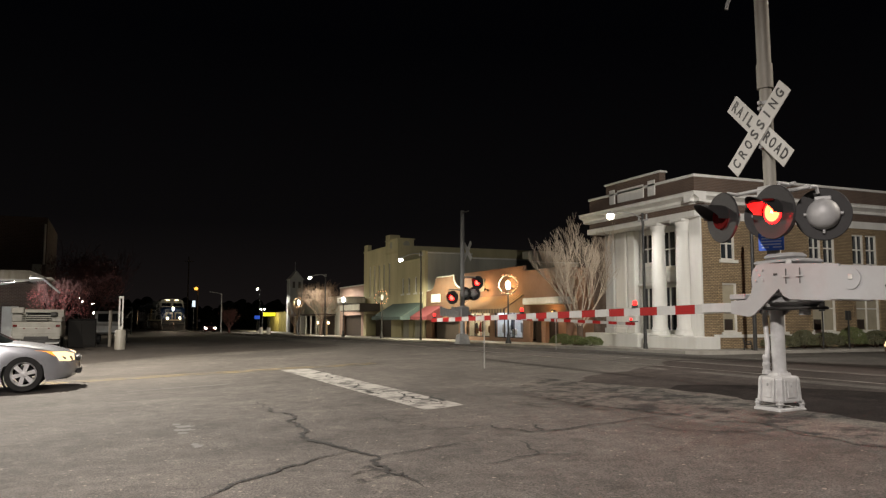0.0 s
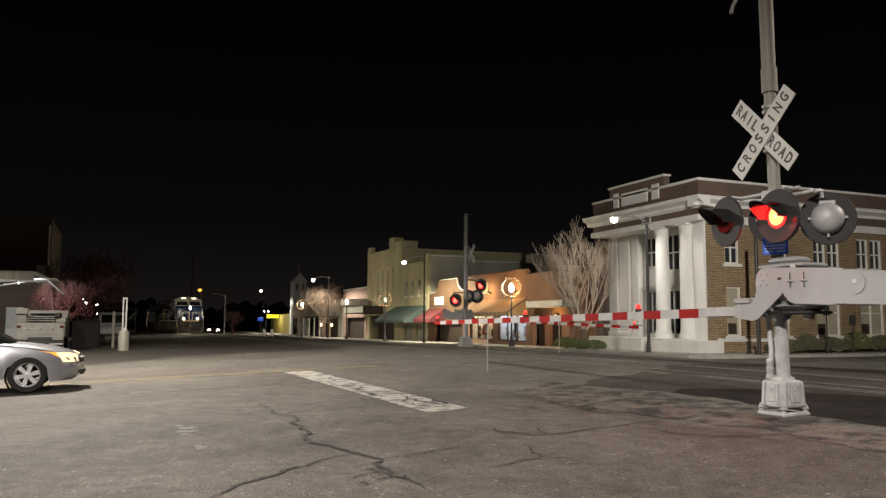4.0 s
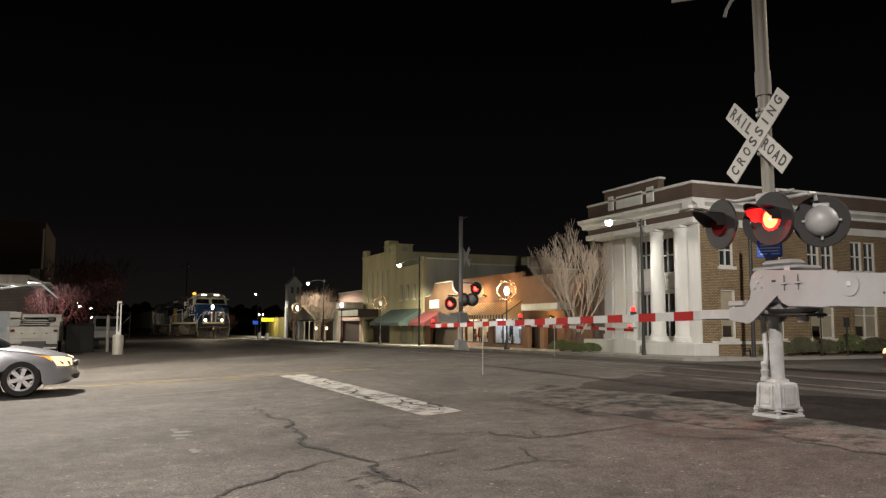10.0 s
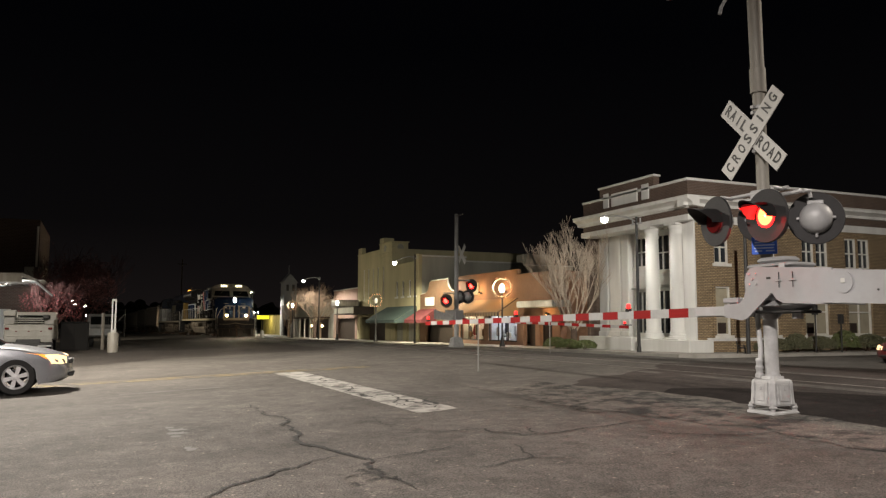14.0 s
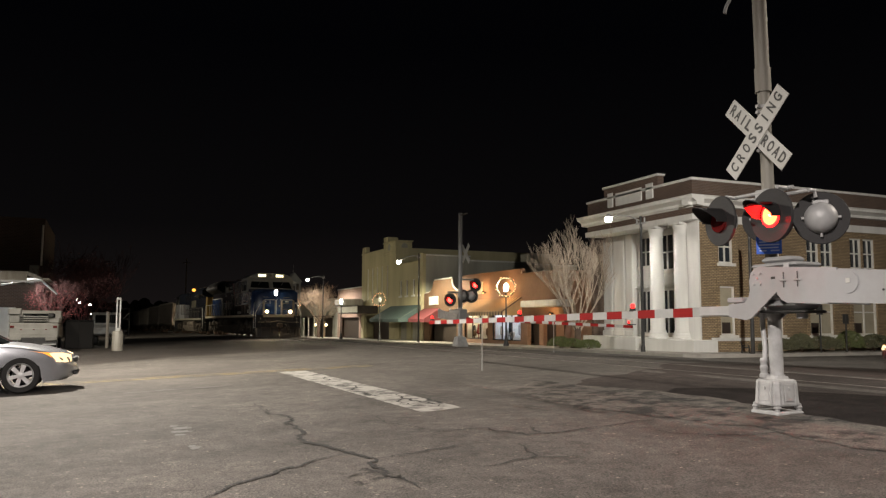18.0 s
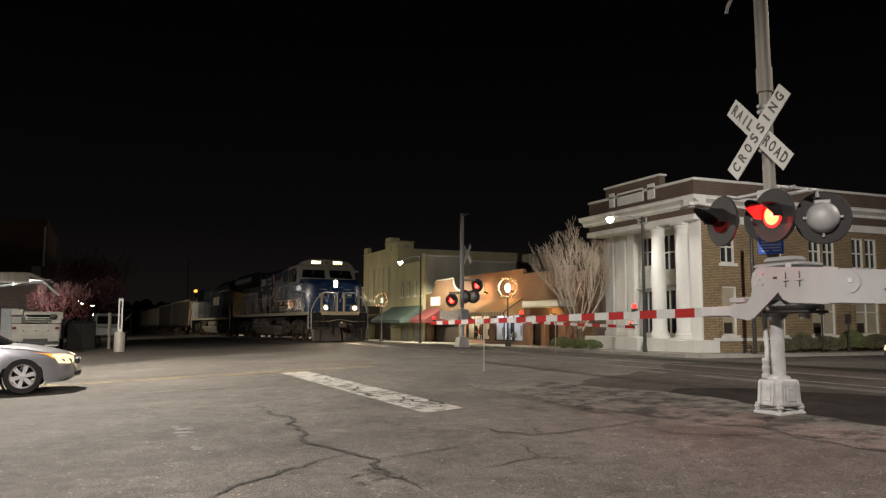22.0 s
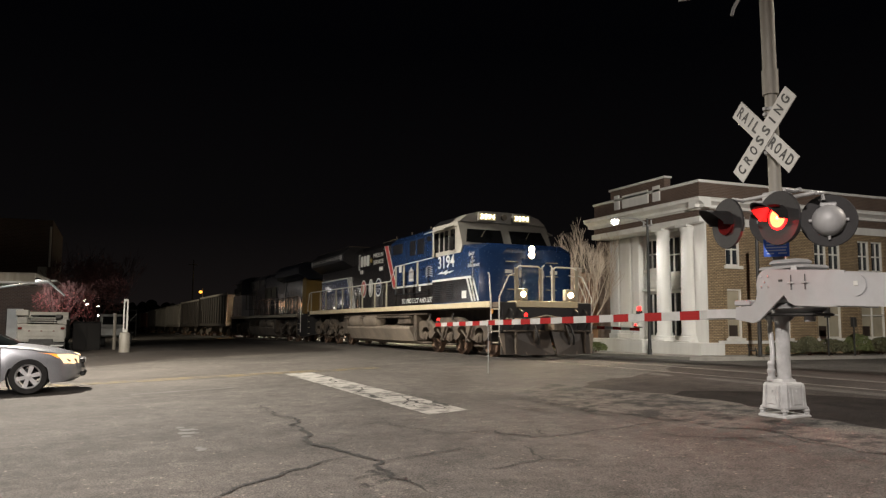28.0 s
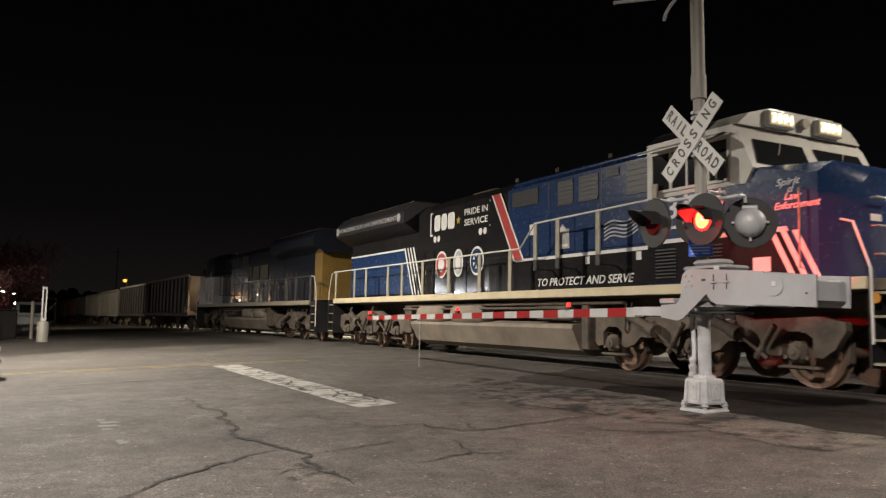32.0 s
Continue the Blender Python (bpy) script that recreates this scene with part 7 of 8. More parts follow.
def cobra_lamp(pole_xy, lamp_at, height, power, label, colour=(1.0, 0.93, 0.8)):
    """A tall pole with a long arm and a glowing lamp head; a lamp hangs below it."""
    x, y = pole_xy
    g = gz(x, y)
    g += 0.13 if y > 24 else 0.0
    o = thing("street_lamp", label, "street lamp", group="street lamps")
    part("pole", Mesh().cyl((x, y, g - 0.05), (x, y, height), 0.085, 0.06, n=14), BLACK_METAL, o)
    part("pole_collar", Mesh().cyl((x, y, g), (x, y, g + 0.3), 0.12, 0.1, n=14), BLACK_METAL, o)
    L = Vector(lamp_at)
    top = Vector((x, y, height - 0.25))
    mid = top.lerp(L, 0.6) + Vector((0, 0, 0.25))
    part("arm", Mesh().tube([top, top.lerp(mid, 0.5) + Vector((0, 0, 0.08)), mid, L + Vector((0, 0, 0.12))], 0.035, 8), GALV, o)
    part("cross_bar", Mesh().box(x - 0.4, x + 0.4, y - 0.03, y + 0.03, height - 0.4, height - 0.32).cyl((x - 0.3, y, height - 0.32), (x - 0.3, y, height - 0.1), 0.04, n=8).cyl((x + 0.3, y, height - 0.32), (x + 0.3, y, height - 0.1), 0.04, n=8), GALV, o)
    hd = part("lamp_head", Mesh().lathe([(0.03, 0.28), (0.1, 0.24), (0.16, 0.14), (0.19, 0.1)], L, n=18), GALV, o)
    part("bulb", Mesh().lathe([(0.18, 0.1), (0.2, 0.02), (0.16, -0.1), (0.08, -0.16), (0.0, -0.17)], L, n=18), BULB, hd, "glowing white globe")
    lamp("street_light", "SPOT", (L.x, L.y, L.z - 0.25), power, colour, 0.15, cone=168, blend=0.3)
    return o


cobra_lamp((-32.2, 24.6), (-34.6, 24.35, 6.42), 6.3, 600, "black street lamp pole with a bright white globe", (1.0, 0.95, 0.86))
cobra_lamp((-62.6, 24.6), (-65.2, 23.7, 6.25), 6.85, 6200, "street lamp pole with a long arm and bright globe", (1.0, 0.92, 0.68))
cobra_lamp((-94.6, 24.6), (-96.6, 23.1, 6.2), 6.7, 4200, "street lamp pole with a long arm and bright globe")
cobra_lamp((-139.5, 24.6), (-141.0, 24.4, 6.5), 6.5, 6000, "distant street lamp with a bright globe")


def post_lamp(x, y, z, lit, wreath, label, power=0):
    """A black lamp post with an acorn globe, some with a lit wreath round it."""
    g = gz(x, y) + 0.12
    o = thing("lamp_post", label, "lamp post", group="lamp posts")
    part("post", Mesh().lathe([(0.2, g), (0.2, g + 0.12), (0.14, g + 0.3), (0.1, g + 0.6), (0.06, g + 0.75), (0.05, z - 0.4), (0.09, z - 0.36), (0.12, z - 0.28)], (x, y, 0), n=14), BLACK_METAL, o)
    part("globe", Mesh().lathe([(0.09, -0.28), (0.15, -0.15), (0.175, 0.0), (0.15, 0.14), (0.08, 0.22), (0.03, 0.28)], (x, y, z), n=18), BULB if lit else FRAME_WHITE, o, "glowing globe" if lit else "unlit globe")
    if wreath:
        r = 0.62
        ux, uy = 0.5, 0.866  # across the wreath, which faces the crossing
        pts = [(x + 0.25 + ux * r * math.cos(6.2832 * k / 40), y - 0.15 + uy * r * math.cos(6.2832 * k / 40), z + r * math.sin(6.2832 * k / 40)) for k in range(41)]
        w = part("wreath", Mesh().tube(pts, 0.05, 6), LEAF, o, "round wreath with fairy lights")
        rnd = random.Random(int(-x))
        for k in range(26):
            a, rr = 6.2832 * k / 26 + rnd.uniform(-0.08, 0.08), r + rnd.uniform(-0.08, 0.1)
            c = (x + 0.32 + ux * rr * math.cos(a), y - 0.19 + uy * rr * math.cos(a), z + rr * math.sin(a))
            part("fairy_bulb", Mesh().lathe([(0.0, -0.03), (0.028, 0.0), (0.0, 0.03)], c, n=6), FAIRY, w)
    if power:
        lamp("post_light", "POINT", (x, y - 0.45, z + 0.1), power, (1.0, 0.85, 0.6), 0.2)
    return o


post_lamp(-46.7, 24.6, 3.3, True, True, "black lamp post with a glowing globe inside a lit wreath", 700)
post_lamp(-72.9, 24.6, 3.17, False, True, "lamp post with an unlit globe and a lit wreath")
post_lamp(-86.5, 24.6, 3.28, True, False, "lamp post with a glowing globe", 160)
post_lamp(-109.0, 24.6, 3.42, True, True, "distant lamp post with a glowing globe and a lit wreath", 500)

o = thing("distant_lamp", "amber sodium lamp on a tall wooden pole beyond the track", "street lamp", group="street lamps")
part("pole", Mesh().cyl((-177, 18, gz(-177, 18) - 0.1), (-177, 18, 8.6), 0.14, 0.1, n=10), WOOD_POLE, o)
part("arm", Mesh().cyl((-177, 18, 8.2), (-176.2, 17.6, 8.1), 0.04, n=8), GALV, o)
part("bulb", Mesh().lathe([(0.0, -0.34), (0.3, -0.24), (0.42, 0.0), (0.3, 0.24), (0.0, 0.34)], (-176, 17.5, 7.75), n=16), AMBER_LAMP, o)
solid("utility_pole", Mesh().cyl((-200, 18, gz(-200, 18) - 0.1), (-200, 18, 16.4), 0.18, 0.12, n=10).box(-200.1, -199.9, 16.9, 19.1, 15.2, 15.35), WOOD_POLE, "tall dark wooden utility pole in the distance", "utility pole")

# warm lamps over the striped awning
for x in (-57.4, -53.2, -47.0):
    z = 3.4 if x < -50 else 1.6
    o = thing("wall_lamp", "warm wall lamp on the terracotta shop front", "wall lamp", group="wall lamps")
    part("bracket", Mesh().box(x - 0.06, x + 0.06, SY - 0.14, SY - 0.002, z - 0.06, z + 0.06, 0.02), BLACK_METAL, o)
    part("shade", Mesh().lathe([(0.05, 0.12), (0.09, 0.06), (0.14, -0.04)], (x, SY - 0.25, z), n=14), BLACK_METAL, o)
    part("bulb", Mesh().lathe([(0.0, -0.08), (0.07, -0.03), (0.05, 0.03)], (x, SY - 0.25, z), n=12), BULB_WARM, o)
    lamp("wall_light", "POINT", (x, SY - 0.7, z + 0.1), 115 if x < -50 else 40, (1.0, 0.55, 0.2), 0.08)

# post beside the crossing, white sleeve on a grey base
o = thing("white_marker_post", "white slotted marker post on a grey cylindrical base", "post")
PX, PY = -37.8, 0.6
pg = gz(PX, PY) - 0.01
part("base", Mesh().lathe([(0.23, 0), (0.23, 0.8), (0.2, 0.86), (0.14, 0.88)], (PX, PY, pg), n=20), POLE_GREY, o)
part("sleeve", Mesh().box(PX - 0.05, PX + 0.05, PY - 0.1, PY - 0.035, pg + 0.88, pg + 2.35, 0.01).box(PX - 0.05, PX + 0.05, PY + 0.035, PY + 0.1, pg + 0.88, pg + 2.35, 0.01).box(PX - 0.045, PX + 0.045, PY - 0.06, PY + 0.06, pg + 0.88, pg + 1.0).box(PX - 0.045, PX + 0.045, PY - 0.06, PY + 0.06, pg + 2.25, pg + 2.35), SIGN_WHITE, o)

# dark pole, bench and small posts beside the brick wall
solid("street_pole", Mesh().cyl((-29.0, 28.55, gz(-29, 28.5)), (-29.0, 28.55, 5.3), 0.1, 0.08, n=12), BLACK_METAL, "dark metal street pole beside the brick wall", "pole")
bg = gz(-29.5, 27.9) + 0.13
o = thing("bench", "dark iron bench with curled ends on the pavement", "bench", pose(-29.7, 28.75, bg, 0, 0, 140) @ Matrix.Scale(0.66, 4))
for x in (-0.4, 0.4):
    part("bench_end", Mesh().tube([(x, -0.3, 0), (x, -0.28, 0.4), (x, -0.2, 0.62), (x, 0.05, 0.6), (x, 0.2, 0.43), (x, 0.3, 0.9)], 0.03, 6).tube([(x, 0.25, 0), (x, 0.2, 0.43), (x, -0.28, 0.41)], 0.03, 6), BLACK_METAL, o)
for k in range(5):
    part("seat_slat", Mesh().box(-0.45, 0.45, -0.26 + 0.1 * k, -0.18 + 0.1 * k, 0.43, 0.46, 0.005), BLACK_METAL, o)
for k in range(3):
    part("back_slat", Mesh().box(-0.45, 0.45, 0.21 + 0.03 * k, 0.235 + 0.03 * k, 0.55 + 0.13 * k, 0.64 + 0.13 * k, 0.005), BLACK_METAL, o)
for y, z in ((33.0, 1.9), (34.8, 1.45)):
    o = thing("sign_post", "thin dark post with a small sign plate seen from behind", "sign post", group="sign posts")
    part("post", Mesh().cyl((-29.0, y, gz(-29, y)), (-29.0, y, z), 0.04, n=8), BLACK_METAL, o)
    part("plate", Mesh().box(-29.03, -28.99, y - 0.2, y + 0.2, z - 0.5, z, 0.005), BLACK_METAL, o)


# ---------- trees and shrubs ----------
def limbs(m, p, d, length, r, depth, rnd, up=0.12, spread=0.55, kids=3, wig=0.13):
    """Bent tapering limbs that fork, each a thin tube."""
    q, path, radii = Vector(p), [Vector(p)], [r]
    steps = 3
    for i in range(steps):
        d = (d + Vector((rnd.uniform(-1, 1), rnd.uniform(-1, 1), rnd.uniform(-0.5, 1))) * wig + Vector((0, 0, up))).normalized()
        q = q + d * length / steps
        path.append(q.copy())
        radii.append(max(0.007, r * (1 - 0.35 * (i + 1) / steps)))
    m.tube(path, radii, 5 if r > 0.03 else 3)
    if depth == 0:
        return
    for k in range(kids):
        j = rnd.choice((1, 2, 3, 3))
        e = (d + Vector((rnd.uniform(-1, 1), rnd.uniform(-1, 1), rnd.uniform(-0.3, 0.6))) * spread).normalized()
        limbs(m, path[j], e, length * rnd.uniform(0.62, 0.85), radii[j] * 0.7, depth - 1, rnd, up, spread, kids, wig)


def bare_tree(x, y, height, material, label, seed, stems=7, lean=0.45, depth=4, kids=3, trunk=0.8, spread=0.42, wig=0.13, up=0.1, r0=0.085, stem_mat=None):
    rnd = random.Random(seed)
    g = gz(x, y) + (0.1 if y > 24 else -0.02)
    o = thing("bare_tree", label, "tree", (x, y, g), group="bare trees")
    t = Mesh()
    t.tube([(0, 0, -0.1), (0.03, 0.0, trunk * 0.5), (0, 0.02, trunk)], [0.24, 0.2, 0.17], 10)
    part("trunk", t, stem_mat or material, o)
    c = Mesh()
    for k in range(stems):
        a = 6.2832 * (k + rnd.uniform(-0.3, 0.3)) / stems
        d = Vector((math.cos(a) * lean * rnd.uniform(0.4, 1.25), math.sin(a) * lean * rnd.uniform(0.4, 1.25), 1)).normalized()
        limbs(c, (0.05 * math.cos(a), 0.05 * math.sin(a), trunk * rnd.uniform(0.7, 1.0)), d, height * 0.36, r0, depth, rnd, up, spread, kids, wig)
    part("crown", c, material, o, "many thin bare branches")
    return o


bare_tree(-40.1, 25.9, 5.7, BARK, "bare many-stemmed street tree with pale upright branches", 4, stems=8, lean=0.85, depth=5, kids=3, spread=0.46, trunk=1.3, wig=0.1, up=0.06, r0=0.06, stem_mat=BARK_DARK)
bare_tree(-101.6, 25.9, 5.1, BARK_WARM, "bare round-crowned street tree lit by a lamp", 8, stems=13, lean=0.9, depth=5, trunk=2.2, spread=0.95, r0=0.035, up=0.04, stem_mat=BARK_DARK)
bare_tree(-117.0, 25.9, 4.4, BARK_WARM, "small bare street tree", 9, stems=8, lean=0.6, depth=4, trunk=1.2, r0=0.035)
bare_tree(-118.8, 16.6, 3.0, BARK_RED, "small reddish tree beside the far track", 15, stems=12, lean=0.8, depth=4, trunk=0.9, spread=0.7, r0=0.04)
rt = bare_tree(-53.0, -1.2, 5.2, BARK_RED, "bare reddish-brown tree behind the parked truck", 12, stems=14, lean=1.0, depth=4, trunk=1.2, spread=0.75, r0=0.035, up=0.05)


def leafy(name, label, x, y, w, d, h, material, seed, n=900, size=0.07, category="shrub", base=None, group="shrubs"):
    """A shrub of many small leaves round a few stems, its outline uneven."""
    rnd = random.Random(seed)
    g = (gz(x, y) + (0.12 if y > 24 else -0.014)) if base is None else base
    o = thing(name, label, category, (x, y, g), group=group)
    st = Mesh()
    for k in range(6):
        st.tube([(rnd.uniform(-0.1, 0.1) * w, rnd.uniform(-0.1, 0.1) * d, -0.02), (rnd.uniform(-0.3, 0.3) * w, rnd.uniform(-0.3, 0.3) * d, h * 0.6)], [0.03, 0.012], 4)
    part("stems", st, BARK_DARK, o)
    m = Mesh()
    for k in range(n):
        a, b, r = rnd.uniform(0, 6.283), rnd.uniform(-0.25, 1), rnd.uniform(0.72, 1.0) ** 0.5
        bump = 1 + 0.14 * math.sin(3 * a + seed) + 0.1 * math.sin(5 * a + 2 * b)
        c = Vector((0.5 * w * r * bump * math.cos(a) * math.sqrt(max(0, 1 - max(0, b) ** 2)), 0.5 * d * r * bump * math.sin(a) * math.sqrt(max(0, 1 - max(0, b) ** 2)), h * (0.35 + 0.62 * b * r)))
        if c.z < 0.03:
            c.z = rnd.uniform(0.03, 0.3)
        u = Vector((rnd.uniform(-1, 1), rnd.uniform(-1, 1), rnd.uniform(-1, 1))).normalized()
        v = u.orthogonal().normalized()
        s = size * rnd.uniform(0.6, 1.3)
        m.add([tuple(c - u * s), tuple(c + v * s * 0.5), tuple(c + u * s), tuple(c - v * s * 0.5)], [(0, 1, 2, 3)])
    part("leaves", m, material, o, smooth=False)
    return o


for k, (x, w, h, mt) in enumerate(((-41.4, 1.7, 0.75, LEAF_PALE), (-40.0, 1.5, 0.65, LEAF_PALE), (-38.3, 1.6, 0.6, LEAF_PALE))):
    leafy("shrub", "low yellow-green shrub at the foot of the street tree", x, 25.5, w, 1.2, h, mt, 20 + k, n=1600, size=0.05)
for k, (y, w, h, mt) in enumerate(((31.4, 2.1, 0.75, LEAF), (32.9, 1.0, 1.0, LEAF), (34.4, 2.3, 0.85, LEAF), (36.3, 1.6, 1.15, LEAF_PALE), (38.2, 2.2, 0.95, LEAF), (40.6, 2.3, 0.9, LEAF), (43.2, 2.2, 0.95, LEAF))):
    leafy("shrub", "clipped dense green shrub beside the brick wall", -30.1, y, 1.2, w, h, mt, 40 + k, n=2600, size=0.05)
rnd = random.Random(78)
m = Mesh()
for k in range(3800):  # last dark red leaves on the taller tree
    a, b, r = rnd.uniform(0, 6.283), rnd.uniform(-0.7, 1), rnd.random() ** 0.4
    w = math.sqrt(1 - b * b) * (1 + 0.2 * math.sin(3 * a))
    c = Vector((2.5 * r * w * math.cos(a), 2.5 * r * w * math.sin(a), 3.6 + 1.9 * r * b + 0.3 * math.sin(4 * a)))
    u = Vector((rnd.uniform(-1, 1), rnd.uniform(-1, 1), rnd.uniform(-1, 1))).normalized()
    v, q = u.orthogonal().normalized(), rnd.uniform(0.04, 0.09)
    m.add([tuple(c - u * q), tuple(c + v * q * 0.6), tuple(c + u * q), tuple(c - v * q * 0.6)], [(0, 1, 2, 3)])
part("leaves", m, LEAF_RED, rt, "sparse dark red leaves", smooth=False)
bt = bare_tree(-48.0, -2.4, 3.0, BARK_RED, "small twiggy tree with red blossom behind the parked truck", 31, stems=9, lean=0.9, depth=4, kids=3, trunk=1.3, spread=0.7, r0=0.04)
rnd = random.Random(77)
m = Mesh()
for k in range(1300):
    a, r, h = rnd.uniform(0, 6.283), 1.6 * math.sqrt(rnd.random()), rnd.uniform(1.7, 3.1)
    c, u = Vector((r * math.cos(a), r * math.sin(a), h)), Vector((rnd.uniform(-1, 1), rnd.uniform(-1, 1), rnd.uniform(-1, 1))).normalized()
    v, q = u.orthogonal().normalized(), rnd.uniform(0.02, 0.05)
    m.add([tuple(c - u * q), tuple(c + v * q * 0.6), tuple(c + u * q), tuple(c - v * q * 0.6)], [(0, 1, 2, 3)])
part("blossom", m, BLOSSOM, bt, "scattered red blossom", smooth=False)
o = thing("utility_cabinet", "dark brown metal cabinet beside the parked truck", "cabinet", pose(-44.6, -1.1, gz(-44.6, -1.1) - 0.014))
DARK_BROWN = surface("dark_brown_metal", (0.007, 0.0055, 0.005), (0.004, 0.0038, 0.0035), rough=0.85, scale=3, bump=0.1)
part("body", Mesh().box(-0.5, 0.5, -0.65, 0.65, 0.0, 1.4, 0.03), DARK_BROWN, o)
part("lid", Mesh().box(-0.53, 0.53, -0.68, 0.68, 1.402, 1.46, 0.02), DARK_BROWN, o)
for y in (-0.32, 0.32):
    d = part("door", Mesh().box(0.502, 0.52, y - 0.3, y + 0.3, 0.1, 1.34, 0.006), DARK_BROWN, o)
    part("handle", Mesh().box(0.521, 0.545, y * 0.12 - 0.015, y * 0.12 + 0.015, 0.75, 0.9, 0.004), DARK_BROWN, d)

# ---------- vehicles ----------
CAR_SILVER = surface("silver_car_paint", (0.33, 0.34, 0.36), (0.29, 0.3, 0.32), rough=0.3, metal=0.5, scale=2, fine=120, bump=0.0, coat=0.6)
CAR_RED = surface("red_car_paint", (0.11, 0.008, 0.01), (0.085, 0.007, 0.008), rough=0.3, metal=0.2, scale=2, bump=0.0, coat=0.6)
TRUCK_WHITE = surface("dusty_white_paint", (0.31, 0.305, 0.28), (0.22, 0.215, 0.195), rough=0.5, scale=2, fine=20, bump=0.05)
TYRE = surface("tyre_rubber", (0.015, 0.015, 0.015), (0.025, 0.024, 0.023), rough=0.85, scale=8, bump=0.2)
RIM = surface("alloy_rim", (0.72, 0.72, 0.72), (0.6, 0.6, 0.6), rough=0.4, metal=0.2, scale=8, bump=0.0)
CAR_GLASS = glass("car_glass", (0.01, 0.012, 0.012), 0.03)
LAMP_LENS = glow("car_headlight", (1.0, 0.7, 0.38), 1.7)
FAR_LENS = glow("bright_headlight", (1.0, 0.9, 0.72), 60.0)
TURN_LENS = glow("amber_turn_lamp", (1.0, 0.33, 0.04), 1.8)
RED_LENS = surface("red_tail_lens", (0.12, 0.015, 0.013), rough=0.2, bump=0.0)
PLASTIC = surface("dark_plastic", (0.02, 0.02, 0.02), (0.03, 0.03, 0.03), rough=0.6, scale=5, bump=0.05)


def wheel(parent, x, s, r=0.335, y=0.8, spokes=6):
    t = part("wheel", Mesh().lathe([(r * 0.62, -0.1), (r * 0.9, -0.11), (r, -0.08), (r, 0.08), (r * 0.93, 0.115), (r * 0.68, 0.11)], (x, s * y, r), (0, s, 0), 32, False), TYRE, parent)
    part("rim", Mesh().lathe([(r * 0.62, -0.1), (r * 0.68, 0.1), (r * 0.66, 0.115), (r * 0.6, 0.08), (r * 0.58, 0.0)], (x, s * y, r), (0, s, 0), 28, False), RIM, t)
    part("brake_disc", Mesh().cyl((x, s * (y - 0.03), r), (x, s * (y - 0.01), r), r * 0.45, n=20), PLASTIC, t)
    for k in range(spokes):
        a = 6.2832 * k / spokes + 0.3
        m = Mesh().rings([[(c * w - 0.0, 0.0, z) for c, z in ((-1, 0.04), (1, 0.04))] + [(1 * w2, 0.0, 0.6 * r / 0.335 * 0.34), (-1 * w2, 0.0, 0.6 * r / 0.335 * 0.34)] for w, w2 in ((0.03, 0.042),)] * 1 + [[(-0.03, 0.03, 0.04), (0.03, 0.03, 0.04), (0.042, 0.03, 0.204), (-0.042, 0.03, 0.204)]])
        m.turn(Matrix.Translation((x, s * (y + 0.05) + (0 if s > 0 else -0.03), r)) @ Matrix.Rotation(a, 4, "Y"))
        part("spoke", m, RIM, t)
    part("hub_cap", Mesh().lathe([(0.055, 0.05), (0.05, 0.095), (0.02, 0.1), (0.0, 0.1)], (x, s * y, r), (0, s, 0), 14), RIM, t)


